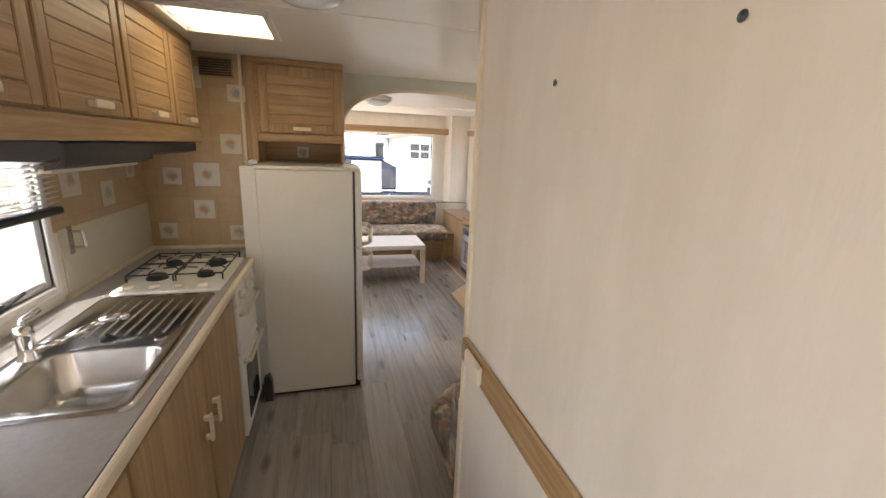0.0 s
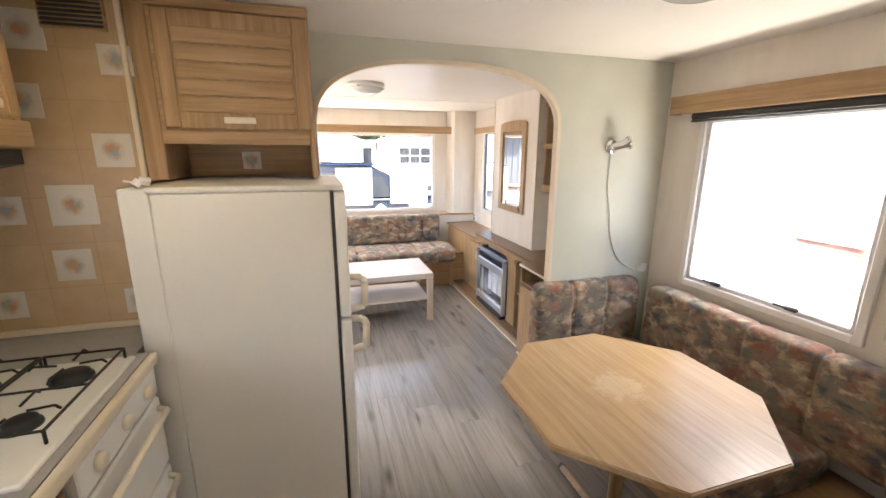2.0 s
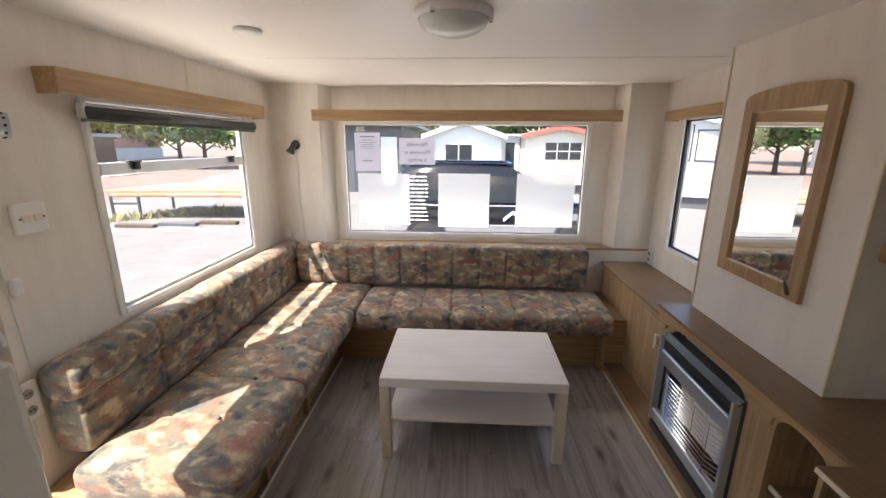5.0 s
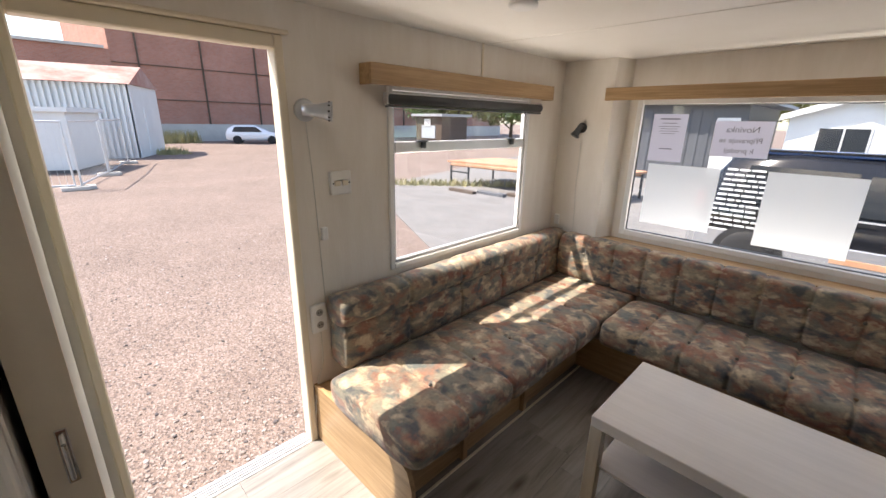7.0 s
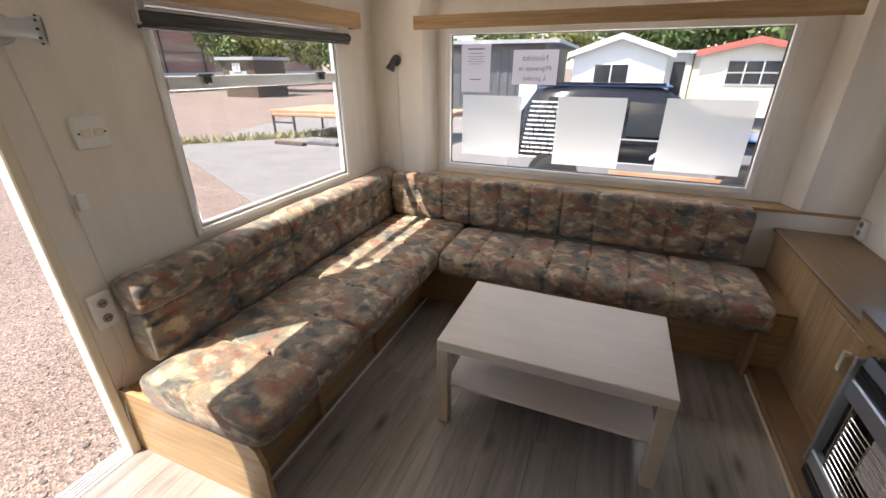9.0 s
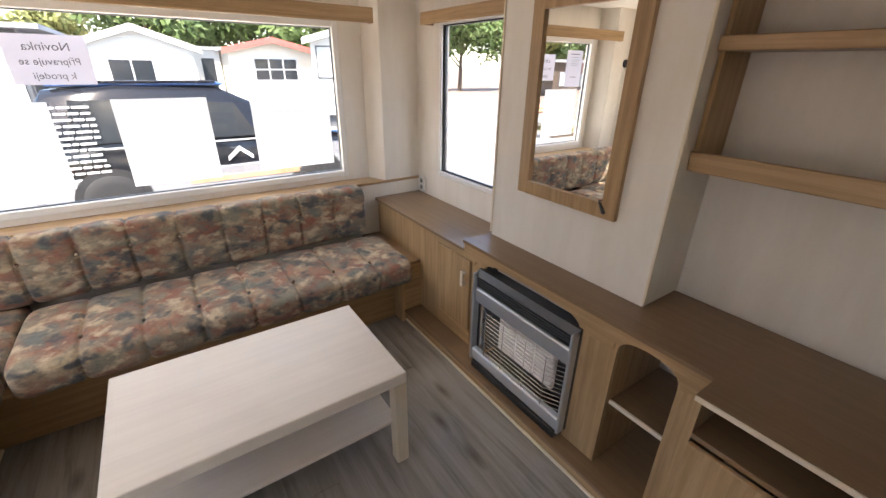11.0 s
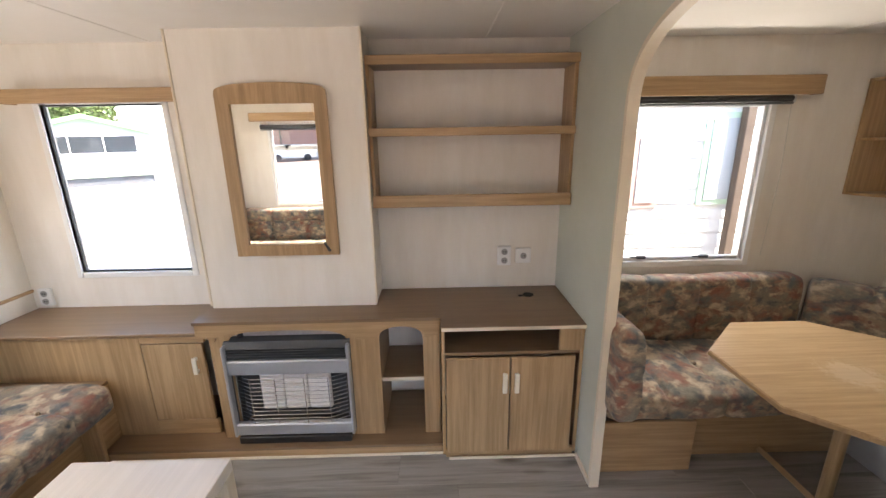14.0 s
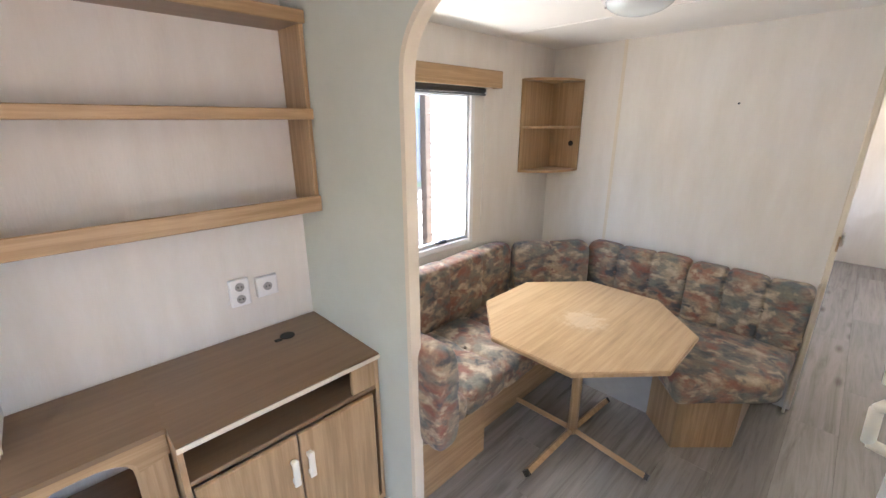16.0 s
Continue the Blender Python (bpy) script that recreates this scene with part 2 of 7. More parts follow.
M_OAKTOP = wood("brown_laminate_top", (0.225, 0.14, 0.075), (0.25, 0.16, 0.088), "y", 0.35, dark=0.9)
M_TABLE = wood("beech_table_top", (0.47, 0.315, 0.165), (0.55, 0.385, 0.215), "y", 0.28)
def worn(m, centre, radius, pale):
    """Rubs the finish off in an uneven patch about a point of the thing."""
    bs = m.node_tree.nodes["Principled BSDF"]
    below = bs.inputs["Base Color"].links[0].from_socket
    tc = m.node_tree.nodes.new("ShaderNodeTexCoord")
    d = m.node_tree.nodes.new("ShaderNodeVectorMath")
    d.operation = "DISTANCE"
    d.inputs[1].default_value = centre
    join(m, tc.outputs["Object"], d.inputs[0])
    n = add(m, "ShaderNodeTexNoise", Scale=26.0, Detail=8.0, Roughness=0.75)
    join(m, tc.outputs["Object"], n.inputs["Vector"])
    k = m.node_tree.nodes.new("ShaderNodeMath")
    k.operation = "MULTIPLY_ADD"
    k.inputs[1].default_value = -radius * 3.2
    join(m, n.outputs[0], k.inputs[0])
    join(m, d.outputs["Value"], k.inputs[2])
    mask = ramp(m, k.outputs[0], [(0.0, (0.38, 0.38, 0.38)), (0.05, (0, 0, 0))])
    shift = m.node_tree.nodes.new("ShaderNodeMath")
    shift.inputs[1].default_value = radius * 1.0
    join(m, k.outputs[0], shift.inputs[0])
    join(m, shift.outputs[0], mask.inputs[0])
    mx = m.node_tree.nodes.new("ShaderNodeMixRGB")
    join(m, mask.outputs[0], mx.inputs[0])
    join(m, below, mx.inputs[1])
    mx.inputs[2].default_value = (*pale, 1)
    join(m, mx.outputs[0], bs.inputs["Base Color"])


worn(M_TABLE, (-0.03, 0.0, 0.665), 0.09, (0.74, 0.62, 0.46))
M_BIRCH = wood("birch_foil", (0.74, 0.66, 0.57), (0.78, 0.70, 0.61), "x", 0.36, dark=0.96)
M_BIRCHZ = wood("birch_foil_leg", (0.62, 0.52, 0.38), (0.68, 0.58, 0.44), "z", 0.38, dark=0.92)
M_FAB = fabric_material("floral_fabric")
M_PLANK = plank_material()
M_GLASS = glass_material("window_glass")
M_FROST = translucent("frosted_film", (0.80, 0.83, 0.85), 0.34, 0.14)
M_PAPER = translucent("white_paper", (0.66, 0.65, 0.75), 0.28)
M_SKYL = translucent("skylight_panel", (0.80, 0.67, 0.42), 0.8)
M_ALU = plain("aluminium", (0.62, 0.62, 0.62), (0.70, 0.70, 0.70), 6, 0.4, 0.6, 0.05)
M_WHITE = plain("white_enamel", (0.80, 0.79, 0.74), (0.83, 0.82, 0.78), 3, 0.28, bump=0.03)
M_PVC = plain("white_plastic", (0.80, 0.79, 0.76), (0.83, 0.82, 0.80), 5, 0.4, bump=0.03)
M_IVORY = plain("ivory_plastic", (0.76, 0.68, 0.54), (0.80, 0.73, 0.60), 8, 0.4, bump=0.03)
M_WTOP = plain("grey_worktop", (0.36, 0.35, 0.34), (0.42, 0.41, 0.40), 60, 0.38, bump=0.05)
M_STEEL = plain("brushed_steel", (0.62, 0.62, 0.61), (0.70, 0.70, 0.69), 5, 0.22, 1.0, 0.05, 200, (1, 0.08, 1))
M_CHROME = material("chrome", (0.75, 0.75, 0.76), 0.08, 1.0)
M_BLACK = plain("black_iron", (0.012, 0.012, 0.013), (0.022, 0.021, 0.02), 40, 0.45)
M_DKGREY = plain("dark_grey_metal", (0.06, 0.065, 0.07), (0.08, 0.085, 0.09), 12, 0.4, 0.3)
M_SILVER = plain("silver_paint", (0.50, 0.52, 0.55), (0.56, 0.58, 0.61), 8, 0.35, 0.6, 0.04)
M_CERAMIC = plain("burner_ceramic", (0.68, 0.63, 0.58), (0.76, 0.72, 0.68), 60, 0.8, bump=0.4, fine=260)
M_MIRROR = material("mirror_silver", (0.92, 0.92, 0.90), 0.01, 1.0)
M_TILE = tile_print_material()
M_FRUIT = fruit_material()
M_CABLE = plain("white_cable", (0.62, 0.60, 0.54), (0.68, 0.66, 0.60), 9, 0.5)
M_RECESS = plain("grey_recess", (0.30, 0.29, 0.27), (0.36, 0.35, 0.33), 8, 0.5)
M_DARKHOLE = plain("dark_void", (0.02, 0.018, 0.015), (0.03, 0.026, 0.02), 9, 0.9)
M_LAMPGLASS = plain("opal_glass", (0.62, 0.66, 0.64), (0.70, 0.73, 0.71), 5, 0.15, bump=0.02)
M_TAN = plain("tan_splashboard", (0.62, 0.58, 0.45), (0.66, 0.62, 0.5), 5, 0.35, bump=0.05)


# ---- building helpers ----
def box(bm, lo, hi, bevel=0.0, seg=1):
    """A box from corner to corner with bevelled edges."""
    r = bmesh.ops.create_cube(bm, size=1.0)
    vs = r["verts"]
    c = [(a + b) / 2 for a, b in zip(lo, hi)]
    d = [abs(b - a) for a, b in zip(lo, hi)]
    for v in vs:
        v.co = Vector((v.co.x * d[0] + c[0], v.co.y * d[1] + c[1], v.co.z * d[2] + c[2]))
    if bevel > 0:
        es = list({e for v in vs for e in v.link_edges})
        bmesh.ops.bevel(bm, geom=es, offset=min(bevel, min(d) * 0.45), segments=seg, affect="EDGES", profile=0.5)
    return bm


def tube(bm, a, b, r, r2=None, n=12):
    a, b = Vector(a), Vector(b)
    d = b - a
    q = d.to_track_quat("Z", "Y").to_matrix().to_4x4()
    bmesh.ops.create_cone(bm, cap_ends=True, segments=n, radius1=r, radius2=r if r2 is None else r2, depth=d.length,
                          matrix=Matrix.Translation((a + b) / 2) @ q)
    return bm


def wire(bm, pts, r, n=6):
    for a, b in zip(pts[:-1], pts[1:]):
        tube(bm, a, b, r, n=n)
    return bm


def lathe(bm, profile, centre=(0, 0, 0), n=32, m=None):
    """Turned shape: profile of (radius, height) about z, moved by m or to centre."""
    m = m or Matrix.Translation(centre)
    rings = []
    for r, z in profile:
        rings.append([bm.verts.new(m @ Vector((r * math.cos(2 * math.pi * i / n), r * math.sin(2 * math.pi * i / n), z))) for i in range(n)])
    for p, q in zip(rings[:-1], rings[1:]):
        for i in range(n):
            bm.faces.new((p[i], p[(i + 1) % n], q[(i + 1) % n], q[i]))
    if profile[0][0] > 1e-5:
        bm.faces.new(rings[0][::-1])
    if profile[-1][0] > 1e-5:
        bm.faces.new(rings[-1])
    return bm


def prism(bm, outline, axis, a, b):
    """A closed 2D outline pushed from a to b along axis (the outline's coordinates are the other two axes in order)."""
    def put(p, k):
        return {"x": (k, p[0], p[1]), "y": (p[0], k, p[1]), "z": (p[0], p[1], k)}[axis]
    lo = [bm.verts.new(put(p, a)) for p in outline]
    hi = [bm.verts.new(put(p, b)) for p in outline]
    n = len(outline)
    bm.faces.new(lo)
    bm.faces.new(hi[::-1])
    for i in range(n):
        bm.faces.new((lo[i], hi[i], hi[(i + 1) % n], lo[(i + 1) % n]))
    bmesh.ops.recalc_face_normals(bm, faces=bm.faces[:])
    return bm


def mesh_of(name, bm, mat, smooth=False):
    bmesh.ops.recalc_face_normals(bm, faces=bm.faces[:])
    me = bpy.data.meshes.new(name)
    bm.to_mesh(me)
    bm.free()
    if mat:
        me.materials.append(mat)
    if smooth:
        for p in me.polygons:
            p.use_smooth = True
    return me


def thing(name, base, label, category, group="", kind=""):
    """An empty at the base of a thing, that carries its parts."""
    ob = new(name)
    ob.location = base
    ob.empty_display_size = 0.1
    return tagged(ob, label, category, group, kind)


def origin_of(ob):
    o = Vector(ob.location)
    while ob.parent:
        ob = ob.parent
        o += Vector(ob.location)
    return o


def part(name, bm, mat, parent, label="", smooth=False, at=None):
    """One mesh under a thing; the bmesh is in world coordinates."""
    o = origin_of(parent)
    c = Vector(at) if at is not None else o
    bmesh.ops.translate(bm, verts=bm.verts[:], vec=-c)
    ob = new(name, mesh_of(name, bm, mat, smooth))
    ob.parent = parent
    ob.location = c - o
    if label:
        ob["label"] = label
    return ob


def solid(name, bm, mat, label, category, group="", kind="", base=None, smooth=False):
    """A top-level thing that is one mesh; the bmesh is in world coordinates."""
    c = Vector(base) if base is not None else Vector((0, 0, 0))
    bmesh.ops.translate(bm, verts=bm.verts[:], vec=-c)
    ob = new(name, mesh_of(name, bm, mat, smooth))
    ob.location = c
    return tagged(ob, label, category, group, kind)


def bbox(lo, hi, bevel=0.0, seg=1):
    return box(bmesh.new(), lo, hi, bevel, seg)


# ---- setting: shell of the mobile home ----
XW, XE, YN, YS, ZC, TH = -0.33, 2.645, 6.65, -1.7, 1.975, 0.045
YBAY = 6.80
XB, YB = 1.045, 1.845
YP0, YP1 = 3.715, 3.745
GROUND = -0.55


def wall_panels(bm, fixed, lo_t, hi_t, axis, span, zspan, holes):
    """Wall slab with rectangular openings, as boxes round the openings. axis: the way it runs."""
    cuts = sorted({span[0], span[1], *[h[0] for h in holes], *[h[1] for h in holes]})
    for a, b in zip(cuts[:-1], cuts[1:]):
        z = zspan[0]
        hs = sorted((h for h in holes if h[0] <= a + 1e-6 and h[1] >= b - 1e-6), key=lambda h: h[2])
        for h in hs + [None]:
            top = h[2] if h else zspan[1]
            if top - z > 1e-4:
                if axis == "y":
                    box(bm, (lo_t, a, z), (hi_t, b, top))
                else:
                    box(bm, (a, lo_t, z), (b, hi_t, top))
            if h:
                z = h[3]
    return bm


BW = (-1.2, 0.4, 0.75, 1.75)
KW = (1.50, 2.55, 0.97, 1.52)
DOOR = (3.775, 4.52, -0.02, 1.82)
LW = (5.035, 6.205, 0.805, 1.70)
EW = (5.75, 6.345, 0.835, 1.70)
DW = (2.70, 3.46, 0.83, 1.67)
FW = (0.20, 2.13, 0.81, 1.685)

solid("wall_west", wall_panels(bmesh.new(), 0, XW - TH, XW, "y", (YS, YN), (-0.1, ZC), [BW, KW, DOOR, LW]), M_WALL,
      "cream wallboard side wall with windows and doorway", "wall", kind="structure")
solid("wall_east", wall_panels(bmesh.new(), 0, XE, XE + TH, "y", (YS, YN), (-0.1, ZC), [EW, DW]), M_WALL,
      "cream wallboard side wall with two windows", "wall", kind="structure")
bm = bmesh.new()
box(bm, (XW - TH, YN, -0.1), (XE + TH, YN + TH, 0.735))
box(bm, (XW - TH, YN, 0.735), (0.05, YN + TH, ZC))
box(bm, (2.375, YN, 0.735), (XE + TH, YN + TH, ZC))
wall_panels(bm, 0, YBAY, YBAY + TH, "x", (0.05, 2.375), (0.70, ZC), [FW])
prism(bm, [(0.05, YN), (0.105, YBAY), (0.05, YBAY)], "z", 0.735, ZC)
prism(bm, [(2.375, YN), (2.32, YBAY), (2.375, YBAY)], "z", 0.735, ZC)
solid("wall_north", bm, M_WALL, "cream wallboard end wall with a shallow window bay", "wall", kind="structure")
solid("wall_south", bbox((XW - TH, YS - TH, -0.1), (XE + TH, YS, ZC)), M_WALL, "plain cream closing wall", "wall", kind="structure")
bm = bmesh.new()
box(bm, (XB, YS, 0), (XB + 0.03, YB, ZC))
box(bm, (XB + 0.03, YB - 0.03, 0), (XE, YB, ZC))
solid("wall_bathroom", bm, M_WALL, "cream wallpapered bathroom wall with screw holes", "wall", kind="structure")

# partition with the arched opening
AX0, AX1, ASP, ATOP = 0.760, 1.955, 1.60, 1.89
cx, aw = (AX0 + AX1) / 2, (AX1 - AX0) / 2
arch = []
for i in range(41):
    u = -1 + 2 * i / 40
    u = math.sin(u * math.pi / 2)
    arch.append((cx + aw * u, ASP + (ATOP - ASP) * (max(0.0, 1 - abs(u) ** 2.6)) ** (1 / 2.6)))
bm = bmesh.new()
for (xa, za), (xb, zb) in zip(arch[:-1], arch[1:]):
    prism(bm, [(xa, za), (xb, zb), (xb, ZC), (xa, ZC)], "y", YP0, YP1)
box(bm, (XW, YP0, 0), (AX0, YP1, ZC))
box(bm, (AX1, YP0, 0), (XE, YP1, ZC))
bmesh.ops.remove_doubles(bm, verts=bm.verts[:], dist=0.0004)
solid("wall_partition", bm, M_GREEN, "sage green partition wall with an arched opening", "wall", kind="structure")
bm = bmesh.new()
line = [(AX0, 0.0)] + arch + [(AX1, 0.0)]
prof = [(-0.006, -0.004), (0.006, -0.004), (0.006, 0.002), (0, 0.006), (-0.006, 0.002)]
for (xa, za), (xb, zb) in zip(line[:-1], line[1:]):
    d = Vector((xb - xa, 0, zb - za))
    nrm = Vector((d.z, 0, -d.x)).normalized()
    q = [Vector((xa, YP0 - 0.006, za)), Vector((xb, YP0 - 0.006, zb)), Vector((xb, YP1 + 0.006, zb)), Vector((xa, YP1 + 0.006, za))]
    top = [v + nrm * 0.007 for v in q]
    lo = [bm.verts.new(v - nrm * 0.012) for v in q]
    hi = [bm.verts.new(v) for v in top]
    bm.faces.new(lo)
    bm.faces.new(hi)
    for i in range(4):
        bm.faces.new((lo[i], lo[(i + 1) % 4], hi[(i + 1) % 4], hi[i]))
solid("arch_trim", bm, M_TRIM, "cream plastic edging round the arch", "trim", kind="structure")

# ceiling with the roof light opening
SL = (0.10, 0.44, 2.57, 2.92)
bm = bmesh.new()
for lo, hi in (((XW - TH, YS - TH), (SL[0], YBAY + TH)), ((SL[1], YS - TH), (XE + TH, YBAY + TH)), ((SL[0], YS - TH), (SL[1], SL[2])), ((SL[0], SL[3]), (SL[1], YBAY + TH))):
    box(bm, (lo[0], lo[1], ZC), (hi[0], hi[1], ZC + 0.06))
for y in (1.2, 2.46, 4.15, 5.75):
    box(bm, (XW, y - 0.008, ZC - 0.003), (XE, y + 0.008, ZC + 0.002), 0.002)
solid("ceiling", bm, M_CEIL, "glossy off-white ceiling panels with thin joint strips", "ceiling", kind="structure")

# corner and joint strips on the walls
bm = bmesh.new()
for y in (5.71,):
    box(bm, (XW, y - 0.008, 1.69), (XW + 0.003, y + 0.008, ZC))
box(bm, (XB - 0.012, YB - 0.012, 0), (XB + 0.012, YB + 0.004, ZC), 0.004)
box(bm, (2.403, 4.712, 0.72), (2.413, 4.722, ZC), 0.002)
box(bm, (2.403, 5.538, 0.72), (2.413, 5.548, ZC), 0.002)
box(bm, (2.16, YB, 0.7), (2.18, YB + 0.003, ZC))
solid("trim_corners", bm, M_TRIM, "cream corner and joint strips", "trim", kind="structure")
bm = bmesh.new()
box(bm, (XW, YN - 0.012, 0.725), (XE, YN + 0.02, 0.742), 0.003)
box(bm, (0.052, YN + 0.02, 0.725), (2.373, YBAY, 0.74))
solid("window_ledge", bm, M_OAKX, "narrow brown ledge under the end window", "trim", kind="structure")
bm = bmesh.new()
box(bm, (2.166, 4.37, 0), (2.178, 6.03, 0.012), 0.003)
box(bm, (2.128, YP1, 0), (2.14, 4.37, 0.012), 0.003)
box(bm, (0.297, 4.56, 0), (0.309, 6.10, 0.012), 0.003)
box(bm, (AX1 + 0.008, YP1, 0), (2.128, YP1 + 0.01, 0.03), 0.003)
solid("baseboard", bm, M_TRIM, "thin cream floor edging", "trim", kind="structure")


# ---- windows and the doorway ----
def pane_in(parent, lo, hi):
    p = part("pane", bbox(lo, hi), M_GLASS, parent, "clear window glass")
    p.visible_shadow = False
    return p


def frame_bars(bm, axis, fixed, span, zs, w, depth):
    """Rectangular frame: four bars in the plane at fixed, sticking depth inwards or outwards."""
    lo, hi = min(fixed, fixed + depth), max(fixed, fixed + depth)
    for a0, a1, z0, z1 in ((span[0], span[0] + w, zs[0], zs[1]), (span[1] - w, span[1], zs[0], zs[1]),
                           (span[0] + w, span[1] - w, zs[0], zs[0] + w), (span[0] + w, span[1] - w, zs[1] - w, zs[1])):
        if axis == "y":
            box(bm, (lo, a0, z0), (hi, a1, z1), 0.004)
        else:
            box(bm, (a0, lo, z0), (a1, hi, z1), 0.004)
    return bm


w1 = thing("window_1", (XW, 5.62, 0.8), "aluminium caravan window with a top vent and white frame", "window", kind="structure")
part("window_frame", frame_bars(bmesh.new(), "y", XW - 0.03, (5.02, 6.22), (0.79, 1.715), 0.028, 0.042), M_PVC, w1)
bm = frame_bars(bmesh.new(), "y", XW - 0.03, (5.05, 6.19), (0.82, 1.685), 0.016, 0.03)
box(bm, (XW - 0.03, 5.066, 1.395), (XW + 0.004, 6.174, 1.45), 0.004)
part("vent_frame", bm, M_ALU, w1, "silver aluminium inner frame")
pane_in(w1, (XW - 0.018, 5.066, 0.836), (XW - 0.014, 6.174, 1.395))
pane_in(w1, (XW - 0.022, 5.066, 1.45), (XW - 0.018, 6.174, 1.67))
for y in (5.2, 5.98):
    bm = bmesh.new()
    box(bm, (XW, y, 1.447), (XW + 0.02, y + 0.075, 1.457), 0.002)
    box(bm, (XW + 0.004, y + 0.03, 1.415), (XW + 0.024, y + 0.06, 1.45), 0.004)
    part("catch", bm, M_DKGREY, w1, "dark grey window catch")

w2 = thing("window_2", (1.16, YBAY, 0.81), "wide fixed end window in a white frame", "window", kind="structure")
part("window_frame", frame_bars(bmesh.new(), "x", YBAY + 0.03, (0.165, 2.165), (0.775, 1.72), 0.037, -0.045), M_PVC, w2)
part("inner_frame", frame_bars(bmesh.new(), "x", YBAY + 0.03, (0.2, 2.13), (0.81, 1.685), 0.008, -0.02), M_DKGREY, w2, "dark rubber seal")
pane_in(w2, (0.206, YBAY + 0.018, 0.816), (2.124, YBAY + 0.022, 1.68))

w3 = thing("window_3", (XE, 6.05, 0.83), "narrow side window in a white frame", "window", kind="structure")
part("window_frame", frame_bars(bmesh.new(), "y", XE + 0.03, (5.72, 6.375), (0.805, 1.73), 0.03, -0.04), M_PVC, w3)
part("inner_frame", frame_bars(bmesh.new(), "y", XE + 0.03, (5.75, 6.345), (0.835, 1.70), 0.008, -0.02), M_DKGREY, w3, "dark rubber seal")
pane_in(w3, (XE + 0.016, 5.756, 0.841), (XE + 0.02, 6.339, 1.695))

w4 = thing("window_4", (XE, 3.08, 0.83), "dining window with a hinged pane and grey seal", "window", kind="structure")
part("window_frame", frame_bars(bmesh.new(), "y", XE + 0.03, (2.67, 3.49), (0.80, 1.70), 0.035, -0.042), M_PVC, w4)
part("inner_frame", frame_bars(bmesh.new(), "y", XE + 0.032, (2.703, 3.457), (0.833, 1.667), 0.022, -0.03), M_ALU, w4, "grey aluminium sash")
pane_in(w4, (XE + 0.018, 2.722, 0.853), (XE + 0.022, 3.438, 1.647))
for y in (2.9, 3.25):
    bm = bmesh.new()
    box(bm, (XE - 0.015, y, 0.848), (XE + 0.004, y + 0.05, 0.866), 0.003)
    box(bm, (XE - 0.02, y + 0.02, 0.855), (XE - 0.008, y + 0.09, 0.863), 0.002)
    part("catch", bm, M_DKGREY, w4, "dark grey window catch")

w5 = thing("window_5", (XW, 2.0, 0.97), "kitchen window with a hinged pane above the sink", "window", kind="structure")
part("window_frame", frame_bars(bmesh.new(), "y", XW - 0.03, (1.47, 2.58), (0.94, 1.55), 0.03, 0.04), M_PVC, w5)
part("inner_frame", frame_bars(bmesh.new(), "y", XW - 0.03, (1.50, 2.55), (0.97, 1.52), 0.03, 0.025), M_ALU, w5, "grey aluminium sash")
pane_in(w5, (XW - 0.02, 1.53, 1.0), (XW - 0.016, 2.52, 1.49))
bm = bmesh.new()
bm.faces.new([bm.verts.new((XW - 0.0145, y, z)) for y, z in ((1.53, 1.0), (2.52, 1.0), (2.52, 1.25), (1.53, 1.25))])
part("frosted_film", bm, M_FROST, w5, "pale frosted film on the lower glass")
bm = bmesh.new()
box(bm, (XW, 2.2, 0.99), (XW + 0.02, 2.28, 1.005), 0.003)
wire(bm, [(XW + 0.01, 2.1, 0.995), (XW + 0.02, 2.24, 0.985), (XW + 0.012, 2.38, 1.005)], 0.006)
part("catch", bm, M_DKGREY, w5, "dark grey window stay")

w6 = thing("window_6", (XW, -0.15, 0.75), "wide bedroom-end window in a white frame", "window", kind="structure")
part("window_frame", frame_bars(bmesh.new(), "y", XW - 0.03, (-1.23, 0.43), (0.72, 1.78), 0.03, 0.04), M_PVC, w6)
pane_in(w6, (XW - 0.02, -1.2, 0.75), (XW - 0.016, 0.4, 1.75))

# doorway frame and threshold
d1 = thing("door_1", (XW, 4.15, 0), "open entrance doorway with a cream metal frame", "doorway", kind="structure")
bm = bmesh.new()
box(bm, (XW - TH - 0.012, 4.495, -0.03), (XW + 0.012, 4.53, 1.85), 0.005)
box(bm, (XW - TH - 0.012, 3.77, -0.03), (XW + 0.012, 3.80, 1.85), 0.005)
box(bm, (XW - TH - 0.012, 3.80, 1.80), (XW + 0.012, 4.495, 1.85), 0.005)
box(bm, (XW + 0.0, 3.78, 1.85), (XW + 0.03, 4.55, 1.865), 0.004)
part("door_frame", bm, M_TRIM, d1)
bm = bmesh.new()
box(bm, (XW - TH - 0.03, 3.80, -0.04), (XW + 0.012, 4.495, 0.004), 0.003)
for k in range(4):
    box(bm, (XW - 0.055 + k * 0.015, 3.80, 0.003), (XW - 0.05 + k * 0.015, 4.495, 0.009), 0.001)
part("threshold", bm, M_ALU, d1, "ribbed aluminium threshold")
bm = bmesh.new()
box(bm, (AX0 + 0.007, YP0 + 0.012, 1.165), (AX0 + 0.010, YP0 + 0.022, 1.235), 0.001)
wire(bm, [(AX0 + 0.009, YP0 + 0.017, 1.172), (AX0 + 0.020, YP0 + 0.017, 1.178), (AX0 + 0.020, YP0 + 0.017, 1.222), (AX0 + 0.009, YP0 + 0.017, 1.228)], 0.0025, 8)
